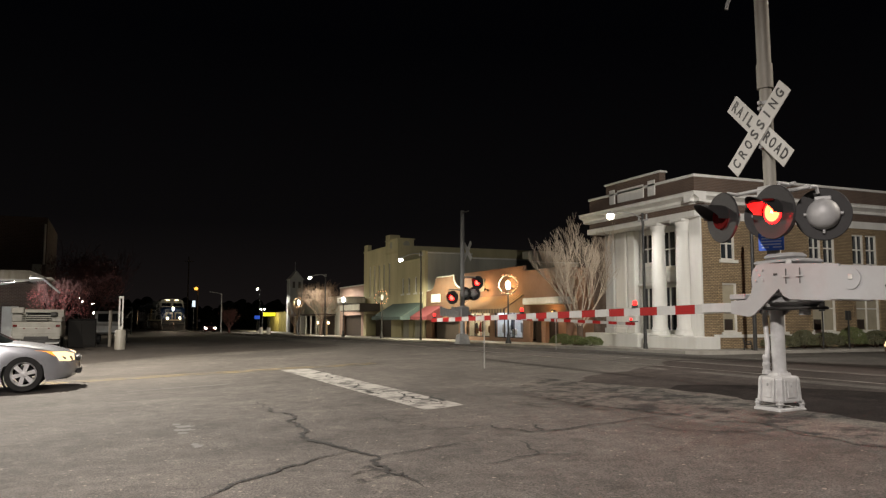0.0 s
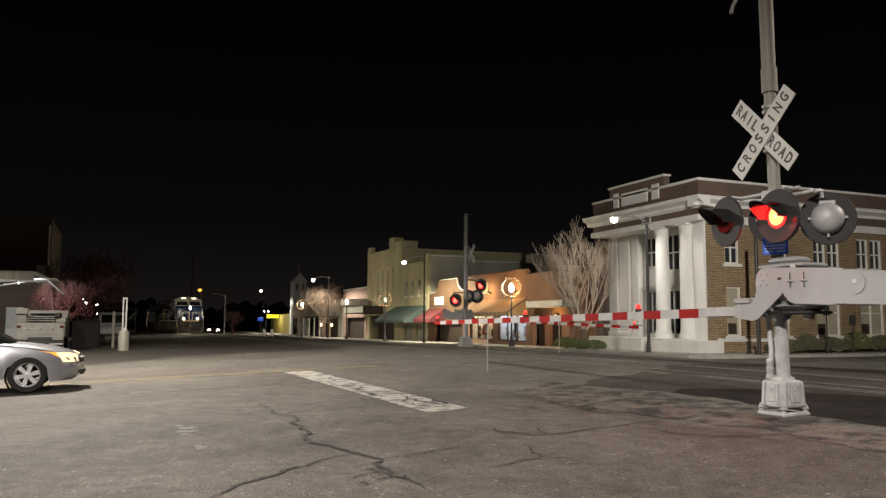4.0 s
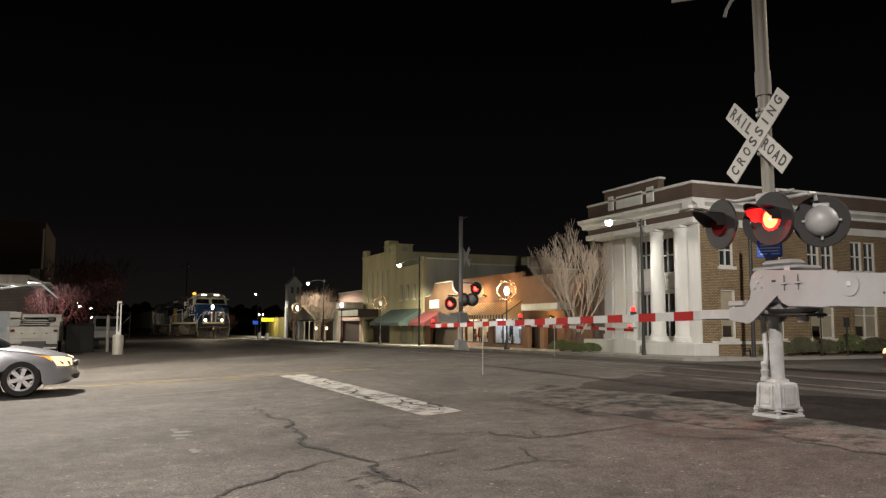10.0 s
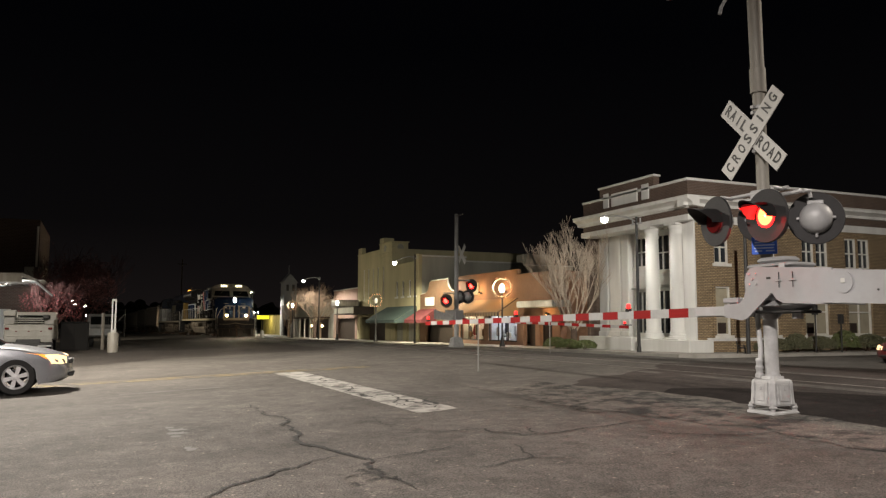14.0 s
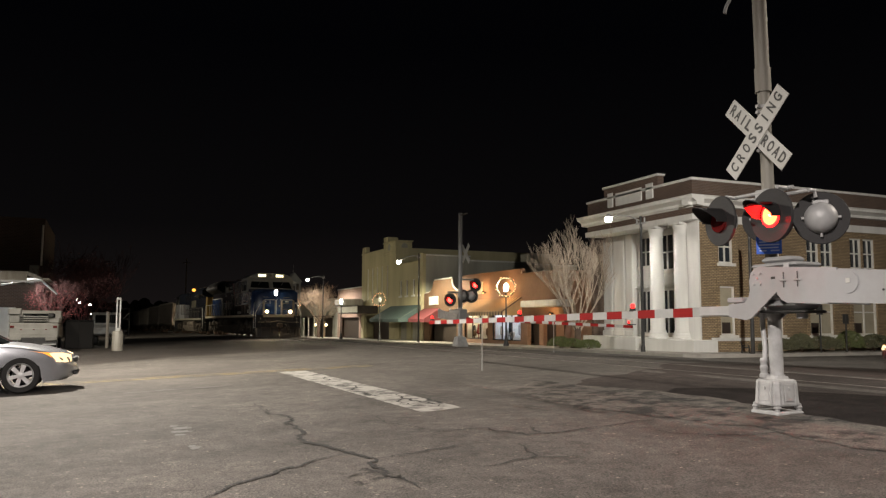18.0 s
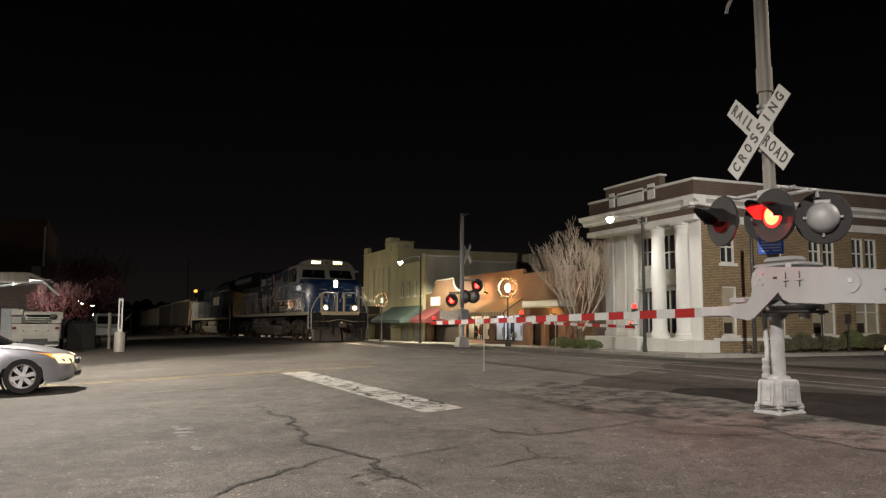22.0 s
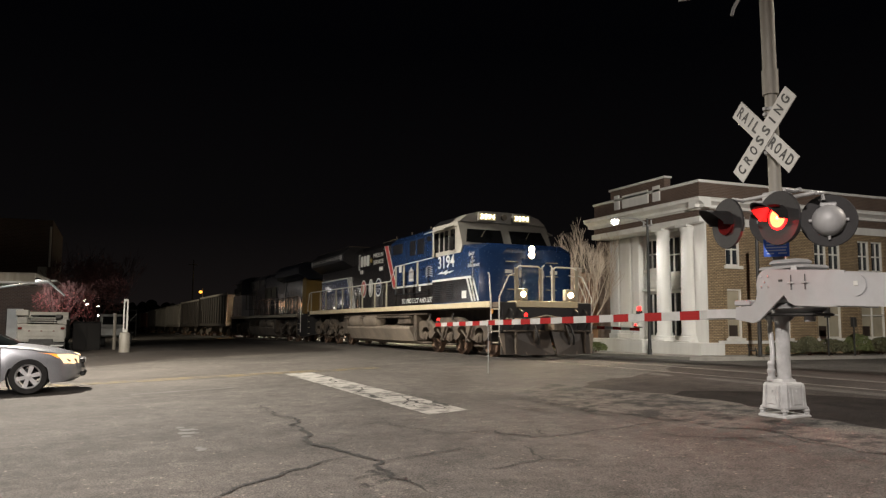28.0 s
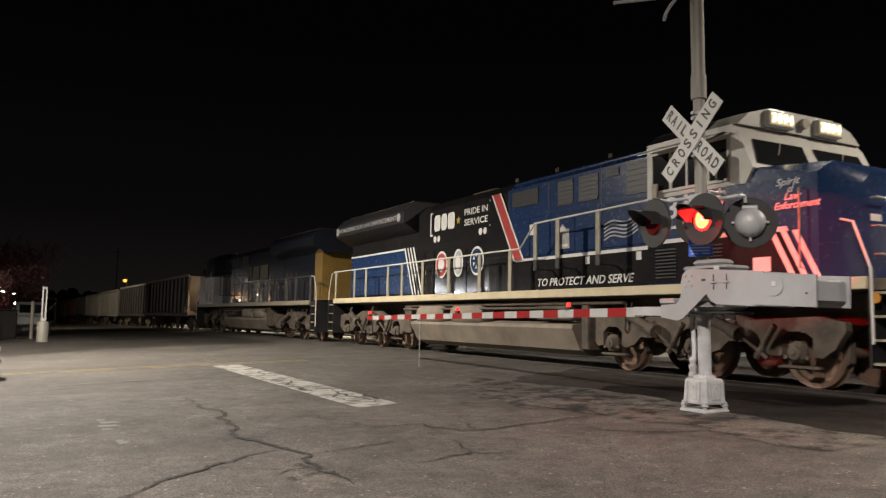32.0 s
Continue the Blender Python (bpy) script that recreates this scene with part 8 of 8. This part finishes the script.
def sedan(label, place, paint, group, lens=None):
    """A saloon car, front at x = 0, along -x. The body is lofted across from side to side with wheel arches cut in."""
    o = thing("car", label, "car", place, group=group)
    wf, wr, ra = -0.95, -3.72, 0.385
    arch = lambda c: [(c - ra * math.cos(radians(a)), 0.3 + ra * math.sin(radians(a))) for a in range(180, -1, -15)]
    low = [(-0.16, 0.2), (-0.5, 0.19)] + arch(wf) + [(-1.5, 0.2), (-3.1, 0.2)] + arch(wr) + [(-4.3, 0.24), (-4.68, 0.3)]
    top = [(-4.8, 0.5), (-4.78, 0.82), (-4.62, 0.98), (-4.1, 1.02), (-3.0, 0.97), (-2.0, 0.955), (-1.35, 0.93), (-0.9, 0.87), (-0.5, 0.79), (-0.22, 0.7), (-0.07, 0.6), (-0.02, 0.48), (0.0, 0.36), (-0.06, 0.26)]
    rings = []
    for y, sx, dz, nose in ((-0.89, 0.97, -0.06, 0.42), (-0.87, 0.985, -0.025, 0.34), (-0.8, 0.995, 0.0, 0.22), (-0.6, 1, 0.02, 0.1), (-0.3, 1, 0.035, 0.02), (0, 1, 0.04, 0), (0.3, 1, 0.035, 0.02), (0.6, 1, 0.02, 0.1), (0.8, 0.995, 0.0, 0.22), (0.87, 0.985, -0.025, 0.34), (0.89, 0.97, -0.06, 0.42)):
        ring = []
        for x, z in low + top:
            f = max(0.0, 1 + x / 0.7) ** 1.4
            bk = max(0.0, 1 - (x + 4.8) / 0.6) ** 1.4
            ring.append((x - nose * f + nose * 0.6 * bk, y, z + (dz if z > 0.55 else 0)))
        rings.append(ring)
    body = part("body", Mesh().rings(rings), paint, o)
    cabin = [(-1.18, 0.94), (-1.95, 1.37), (-2.4, 1.44), (-3.1, 1.43), (-3.65, 1.3), (-4.2, 1.0)]
    rs = []
    for y, k in ((-0.78, 0.0), (-0.72, 0.35), (-0.58, 0.93), (-0.5, 1.0), (0.5, 1.0), (0.58, 0.93), (0.72, 0.35), (0.78, 0.0)):
        rs.append([(x + (0.1 if x > -2.2 else -0.05) * (k - 1), y, 0.93 + (z - 0.93) * max(k, 0.02) + (0 if z < 1.1 else 0)) for x, z in cabin])
    part("glasshouse", Mesh().rings(rs), CAR_GLASS, o, "dark windows")
    part("roof", Mesh().box(-3.4, -2.05, -0.52, 0.52, 1.405, 1.462, 0.03), paint, body)
    for s in (-1, 1):
        for x, r2 in ((wf, 0.0), (wr, 0.0)):
            wheel(o, x, s)
            part("arch_liner", Mesh().lathe([(0.375, -0.2), (0.383, 0.07)], (x, s * 0.79, 0.31), (0, s, 0), 24, False), PLASTIC, o)
        lampm = Mesh().rings([[(-0.12, s * 0.48, 0.535), (-0.13, s * 0.48, 0.665), (-0.2, s * 0.48, 0.665), (-0.2, s * 0.48, 0.535)], [(-0.2, s * 0.72, 0.53), (-0.27, s * 0.72, 0.715), (-0.4, s * 0.72, 0.7), (-0.36, s * 0.72, 0.53)], [(-0.32, s * 0.87, 0.55), (-0.45, s * 0.885, 0.725), (-0.6, s * 0.84, 0.72), (-0.5, s * 0.84, 0.55)]])
        part("headlight", lampm.turn(Matrix.Translation((0.022, s * 0.006, 0.006))), lens or LAMP_LENS, o, "lit headlight")
        part("turn_lamp", Mesh().rings([[(-0.4, s * 0.87, 0.575), (-0.47, s * 0.892, 0.735), (-0.6, s * 0.85, 0.735), (-0.56, s * 0.84, 0.575)], [(-0.78, s * 0.886, 0.71), (-0.8, s * 0.89, 0.775), (-0.84, s * 0.86, 0.775), (-0.82, s * 0.86, 0.71)]]), TURN_LENS, o, "glowing amber turn lamp")
        part("mirror", Mesh().lathe([(0.0, -0.1), (0.07, -0.08), (0.08, 0.02), (0.05, 0.08), (0.0, 0.09)], (-1.6, s * 0.95, 1.0), (0, s, 0), 12), paint, o)
        part("fog_recess", Mesh().box(-0.34, -0.24, s * 0.6, s * 0.78, 0.31, 0.41, 0.03), PLASTIC, o)
        part("door_seam", Mesh().box(-1.42, -1.405, s * 0.872, s * 0.893, 0.28, 0.9), PLASTIC, body)
        part("tail_lamp", Mesh().box(-4.8, -4.6, s * 0.5, s * 0.83, 0.72, 0.9, 0.03), RED_LENS, o)
    part("grille", Mesh().box(-0.09, 0.0, -0.36, 0.36, 0.52, 0.62, 0.02), PLASTIC, o)
    part("bumper_intake", Mesh().box(-0.08, 0.015, -0.5, 0.5, 0.28, 0.36, 0.02), PLASTIC, o)
    part("emblem", Mesh().lathe([(0.05, 0.0), (0.04, 0.012), (0.0, 0.014)], (0.0, 0, 0.57), (1, 0, 0), 12), RIM, o)
    return o


# nose towards +y; the ground slopes a little, so the car is pitched with it
sedan("silver saloon car with lit headlights waiting before the crossing", pose(-17.62, -0.42, gz(-17.6, -0.42) - 0.012, 0, -2.06, 90), CAR_SILVER, "waiting cars")
sedan("dark red saloon car with lit headlights waiting across the track", pose(-21.6, 28.6, gz(-22, 29.5) - 0.012, 0, 0, -90), CAR_RED, "waiting cars")

sedan("dark car with bright headlights waiting far beyond the crossing", pose(-129.0, 15.15, gz(-130, 15.2) - 0.012), CAR_RED, "waiting cars", FAR_LENS)

# white utility truck seen from behind
TX, TY = -40.2, -2.88
tg = gz(TX, TY) - 0.012
o = thing("utility_truck", "white utility truck with tool boxes and a rear ladder rack", "truck", pose(TX, TY, tg))
part("chassis", Mesh().box(-5.2, 0.1, -0.5, 0.5, 0.45, 0.7, 0.03), PLASTIC, o)
part("service_body", Mesh().box(-2.9, -0.02, -1.0, 1.0, 0.7, 1.35, 0.03), TRUCK_WHITE, o)
part("tailgate", Mesh().box(-0.018, 0.06, -0.96, 0.96, 0.55, 1.1, 0.02), TRUCK_WHITE, o, "white tailgate")
for y in (-0.94, 0.0):
    part("panel_rib", Mesh().box(0.062, 0.08, y + 0.04, y + 0.9, 0.62, 0.66, 0.005).box(0.062, 0.08, y + 0.04, y + 0.9, 0.82, 0.86, 0.005), TRUCK_WHITE, o)
part("rear_bumper", Mesh().box(0.0, 0.2, -1.0, 1.0, 0.38, 0.52, 0.02), PLASTIC, o)
for s in (-1, 1):
    part("tool_box", Mesh().box(-2.8, -0.1, s * 0.6, s * 1.02, 1.352, 1.72 if s < 0 else 1.6, 0.03), TRUCK_WHITE, o)
    part("tail_lamp", Mesh().box(0.061, 0.1, s * 0.78, s * 0.95, 1.12, 1.22, 0.02), RED_LENS, o)
    for k in range(3):
        part("rack_bar", Mesh().box(-0.12, -0.06, -0.6, 0.6, 1.42 + 0.1 * k, 1.46 + 0.1 * k, 0.01) if s > 0 else Mesh().box(-2.8, -2.74, -0.6, 0.6, 1.42 + 0.1 * k, 1.46 + 0.1 * k, 0.01), TRUCK_WHITE, o)
    for x in (-0.9, -4.3):
        wheel(o, x, s, 0.38, 0.82, 6)
for y in (-0.72, -0.24, 0.24, 0.72):
    part("tailgate_panel", Mesh().box(0.061, 0.075, y - 0.2, y + 0.2, 0.68, 0.8, 0.004), TRUCK_WHITE, o)
for y in (-0.5, 0.0, 0.5):
    part("marker_lamp", Mesh().box(0.061, 0.08, y - 0.04, y + 0.04, 1.03, 1.07, 0.004), RED_LENS, o)
part("hitch", Mesh().box(0.2, 0.4, -0.08, 0.08, 0.4, 0.5, 0.01), PLASTIC, o)
part("cargo", Mesh().box(-1.6, -0.4, -0.5, 0.45, 1.36, 1.62, 0.05), PLASTIC, o)
part("vise", Mesh().box(-0.1, 0.12, 0.55, 0.8, 1.61, 1.8, 0.03), PLASTIC, o)
part("step_bumper", Mesh().box(0.2, 0.34, -0.95, -0.4, 0.36, 0.42, 0.01), GALV, o)
part("step_bumper", Mesh().box(0.2, 0.34, 0.4, 0.95, 0.36, 0.42, 0.01), GALV, o)
part("truck_cab", Mesh().prism([(-5.6, 0.6), (-2.95, 0.6), (-2.95, 1.75), (-3.15, 1.95), (-4.2, 1.95), (-4.7, 1.4), (-5.55, 1.25)], "y", -0.95, 0.95), TRUCK_WHITE, o)
part("rear_window", Mesh().box(-2.948, -2.93, -0.7, 0.7, 1.4, 1.8, 0.01), CAR_GLASS, o)
part("cabinet", Mesh().box(-0.5, 0.02, -1.05, -0.55, 1.722, 2.0, 0.03), TRUCK_WHITE, o)

# another white truck further back, seen from the front, with a raised frame
o = thing("work_truck", "white work truck with a dark pipe frame, parked in the lot", "truck", pose(-50.0, 0.35, gz(-50, 0.35) - 0.012))
part("hood", Mesh().box(-1.2, 0.3, -0.95, 0.6, 0.55, 1.15, 0.12), TRUCK_WHITE, o)
part("truck_cab", Mesh().prism([(-2.6, 0.5), (-1.0, 0.5), (-1.0, 1.15), (-1.3, 1.9), (-2.6, 1.9)], "y", -0.95, 0.6), TRUCK_WHITE, o)
part("windscreen", Mesh().box(-1.22, -1.05, -0.8, 0.45, 1.25, 1.75, 0.02), CAR_GLASS, o)
part("flat_bed", Mesh().box(-5.5, -2.65, -1.0, 1.0, 0.7, 0.85, 0.02), PLASTIC, o)
for y in (-1.0, 0.2, 1.1):
    part("frame_post", Mesh().cyl((-2.8, y, 0.5), (-2.8, y, 2.2), 0.05, n=8), BLACK_METAL, o)
part("frame_bar", Mesh().cyl((-2.8, -1.0, 1.5), (-2.8, 1.1, 1.5), 0.04, n=8).cyl((-2.8, -1.0, 2.15), (-2.8, 1.1, 2.15), 0.04, n=8), BLACK_METAL, o)
part("brace", Mesh().cyl((-2.75, 0.2, 0.9), (-2.75, 1.1, 1.9), 0.035, n=8), TRUCK_WHITE, o)
for s in (-1, 1):
    for x in (-0.5, -4.5):
        wheel(o, x, s, 0.4, 0.72, 6)
solid("grey_post", Mesh().cyl((-43.5, 0.2, gz(-43.5, 0.2) - 0.02), (-43.5, 0.2, 1.42), 0.08, n=12), POLE_GREY, "short grey steel post in the lot", "post")

# brick building with a metal canopy at the lot's edge
o = thing("depot_building", "low dark brick building with a pale door", "building")
part("front_wall", wall_holes("x", -52.3, -30.0, -3.4, -0.6, 7.0, [(-5.6, -4.7, -0.5, 1.75)], 0.3), DARK_BRICK, o)
part("side_wall", Mesh().box(-62, -52.31, -3.7, -3.4, -0.6, 7.0), DARK_BRICK, o)
part("rear_wall", Mesh().box(-62, -61.7, -30, -3.71, -0.6, 7.0), DARK_BRICK, o)
part("roof", Mesh().box(-61.6, -52.4, -30, -3.72, 6.6, 6.8), ROOF_DARK, o)
part("door", Mesh().box(-52.2, -52.14, -5.58, -4.72, -0.48, 1.73, 0.02), FRAME_WHITE, o, "pale glazed door")
part("downpipe", Mesh().cyl((-51.9, -3.5, 4.2), (-51.9, -3.5, 6.6), 0.06, n=8), FRAME_WHITE, o)
part("pipe_box", Mesh().box(-51.99, -51.6, -4.1, -3.6, 3.6, 4.2, 0.04), BEIGE, o)
o = thing("metal_canopy", "light metal canopy with a lamp beneath, standing before the brick building", "canopy")
part("canopy_roof", Mesh().prism([(-12, 3.35), (-3.6, 3.42), (-2.9, 3.1), (-2.95, 3.02), (-3.6, 3.2), (-12, 3.1)], "x", -52.2, -44.5), POLE_GREY, o)
part("fascia", Mesh().box(-44.49, -44.44, -12, -3.6, 2.95, 3.38, 0.01), POLE_GREY, o)
for k in range(6):
    y = -11.5 + 1.5 * k
    part("ceiling_panel", Mesh().box(-52.1, -44.6, y, y + 1.38, 3.06, 3.098, 0.008), FRAME_WHITE, o, "pale ceiling panel")
part("edge_beam", Mesh().box(-44.43, -44.33, -12, -3.5, 2.86, 2.96, 0.01).box(-44.43, -44.33, -3.5, -2.9, 2.9, 3.0, 0.01), GALV, o)
part("strut", Mesh().cyl((-44.6, -3.0, 3.0), (-44.6, -2.2, 2.3), 0.05, n=8).cyl((-44.6, -3.8, 2.9), (-44.6, -6.5, 2.4), 0.05, n=8), GALV, o)
for y in (-6.6, -10.5):
    part("canopy_post", Mesh().cyl((-46.8, y, gz(-46.8, y) - 0.02), (-46.8, y, 3.12), 0.06, n=10), GALV, o)
part("canopy_lamp", Mesh().lathe([(0.16, 0.06), (0.14, 0.0), (0.0, -0.03)], (-44.9, -4.3, 2.9), n=14), BULB, o, "bright round lamp")
lamp("canopy_light", "POINT", (-44.9, -4.3, 2.7), 420, (0.95, 0.97, 1.0), 0.12)

# glimmering lamps and signs far down the street
for x, y, z in ((-75.0, -2.2, 2.9), (-77.0, -2.0, 2.6), (-80.0, -1.2, 2.5), (-76.0, -1.0, 1.6), (-70, -0.7, 1.3)):
    o = thing("distant_lamp", "small bright lamp on a thin post far across the lot", "street lamp", group="street lamps")
    part("post", Mesh().cyl((x, y, gz(x, y) - 0.02), (x, y, z - 0.1), 0.03, n=6), BLACK_METAL, o)
    part("bulb", Mesh().lathe([(0.0, -0.13), (0.13, 0.0), (0.0, 0.13)], (x, y, z), n=10), BULB, o)
YELLOW_SIGN = glow("yellow_sign", (0.95, 0.85, 0.03), 1.8)
o = thing("lit_sign", "yellow lit sign letters on a dark board and post", "sign", group="lit signs")
part("post", Mesh().cyl((-137.5, 25.9, gz(-137.5, 25.9) - 0.05), (-137.5, 25.9, 1.6), 0.1, n=8), BLACK_METAL, o)
bd = part("board", Mesh().box(-137.6, -137.4, 24.8, 27.05, 1.6, 2.4, 0.02), BLACK_METAL, o)
for k in range(7):
    part("text_bar", Mesh().box(-137.398, -137.37, 24.9 + 0.3 * k, 25.14 + 0.3 * k, 1.7, 2.3), YELLOW_SIGN, bd)
o = thing("lit_sign", "blue lit sign board on a post", "sign", group="lit signs")
part("post", Mesh().cyl((-139.5, 24.2, gz(-139.5, 24.2) - 0.05), (-139.5, 24.2, 1.2), 0.08, n=8), BLACK_METAL, o)
part("board", Mesh().box(-139.6, -139.4, 23.75, 24.65, 1.2, 1.8, 0.02), glow("blue_sign_light", (0.03, 0.1, 0.55), 0.7), o)
OCHRE = surface("ochre_boards", (0.36, 0.31, 0.1), (0.24, 0.2, 0.07), rough=0.85, scale=0.8, bump=0.2)
o = thing("board_fence", "tall ochre board fence beneath the lit sign", "fence")
for k in range(24):
    part("board", Mesh().box(-166 + 0.8 * k, -165.25 + 0.8 * k, 31.0 + 0.03 * (k % 2), 31.1 + 0.03 * (k % 2), gz(-156, 31) - 0.05, 2.45 + 0.1 * (k % 3)), OCHRE, o)
# unseen lamp added to brighten the ochre fence
lamp("fence_fill", "POINT", (-156, 29.0, 2.2), 600, (1.0, 0.85, 0.4), 0.3)
o = thing("twin_lamp", "small twin lamp on a thin pole far down the street", "street lamp", group="street lamps")
part("pole", Mesh().cyl((-147.6, 26.6, gz(-147.6, 26.6) - 0.05), (-147.6, 26.6, 3.0), 0.06, n=8), BLACK_METAL, o)
for d in (-0.35, 0.35):
    part("bulb", Mesh().lathe([(0.0, -0.12), (0.16, 0.0), (0.0, 0.12)], (-147.6, 26.6 + d, 3.0), n=10), BULB, o)
    part("arm", Mesh().cyl((-147.6, 26.6, 2.9), (-147.6, 26.6 + d, 2.95), 0.03, n=6), BLACK_METAL, o)
for y in (19.3, 20.35):
    solid("bollard", Mesh().lathe([(0.26, 0.0), (0.26, 0.95), (0.2, 1.05), (0.0, 1.1)], (-108.2, y, gz(-108.2, y) - 0.02), n=14), CONCRETE, "pale concrete bollard beside the far street", "bollard", group="bollards")
o = thing("unlit_street_lamp", "thin grey street lamp pole with an unlit arm", "street lamp", group="street lamps")
part("pole", Mesh().cyl((-114.0, 14.8, gz(-114, 14.8) - 0.05), (-114.0, 14.8, 4.7), 0.1, 0.07, n=8), GALV, o)
part("arm", Mesh().tube([(-114.0, 14.8, 4.6), (-114.1, 14.0, 4.85), (-114.2, 13.2, 4.9)], 0.04, 6), GALV, o)
o = thing("track_signal", "small white lit board on a post beside the track", "signal")
part("post", Mesh().cyl((-119.5, 11.6, gz(-119.5, 11.6) - 0.05), (-119.5, 11.6, 2.9), 0.06, n=8), BLACK_METAL, o)
part("board", Mesh().box(-119.5, -119.4, 11.4, 11.82, 2.9, 3.8, 0.02), glow("white_board_light", (0.75, 0.9, 1.0), 1.2), o)
FOREST = surface("dark_foliage", (0.03, 0.035, 0.02), (0.02, 0.022, 0.014), rough=0.9, scale=0.5, bump=0.2)
o = thing("distant_tree_line", "dark line of trees on the horizon", "trees", kind="stuff")
rnd = random.Random(5)
m = Mesh()
for k in range(420):
    x, y = -230 - rnd.uniform(0, 60), rnd.uniform(-120, 160)
    h = rnd.uniform(3, 8)
    for j in range(5):
        c = Vector((x + rnd.uniform(-2, 2), y + rnd.uniform(-2, 2), h * rnd.uniform(0.2, 0.9)))
        s = rnd.uniform(0.8, 2.0)
        m.lathe([(0.0, -s), (s * 0.8, -s * 0.3), (s, s * 0.3), (s * 0.5, s * 0.8), (0.0, s)], c, (rnd.uniform(-0.4, 0.4), rnd.uniform(-0.4, 0.4), 1), 6)
part("foliage", m, FOREST, o)

# ---------- what moves ----------


def flash(t):
    """Whether the second lamp of the pair is lit; the first is lit otherwise."""
    return ((t / 1.402 - 0.58) % 1.0) < 0.57


def motions():
    walk(loco, [(t, on_track(s - 10.2, 10.2)) for t, s in RUN])
    walk(loco2, [(t, on_track(s - 33.0, -10.2, 180)) for t, s in RUN])
    for ob, back in HOPPERS:
        walk(ob, [(t, on_track(s - back)) for t, s in RUN])
    # wheels roll with the way gone
    ts = [t for t, s in RUN]
    ss = [s for t, s in RUN]
    fine = []
    for i in range(257):
        t = 32.0 * i / 256
        fine.append((t, float(np.interp(t, ts, ss)) - ss[0]))
    for ob, x, r, way in AXLES:
        if ob.parent in (loco, loco2):
            walk(ob, [(t, Matrix.Translation((x, 0, r)) @ Matrix.Rotation(way * s / r, 4, "Y")) for t, s in fine])
    for ob, back in HOPPERS[:5]:
        for w in ob.children:
            if w.name.startswith("wheelset"):
                x = w.matrix_basis.translation.x
                walk(w, [(t, Matrix.Translation((x, 0, 0.46)) @ Matrix.Rotation(s / 0.46, 4, "Y")) for t, s in fine])
    # added shutters that darken the two flashing lamps between flashes
    for blink_flap, k in FLAPS:
        at = Matrix.Translation(blink_flap["at"]) @ Matrix.Rotation(radians(blink_flap["turn"]), 4, "Z") @ Matrix.Translation(blink_flap["hinge"])
        rows, was = [], None
        for i in range(321):
            t = i / 10
            on = flash(t) == (k == 1)
            if was is None or on != was:
                if was is not None:
                    rows.append((t - 0.0667, at @ Matrix.Rotation(radians(-84 if was else 0), 4, "X")))
                rows.append((t, at @ Matrix.Rotation(radians(-84 if on else 0), 4, "X")))
                was = on
        rows.append((32.0, at @ Matrix.Rotation(radians(-84 if was else 0), 4, "X")))
        walk(blink_flap, rows)


motions()
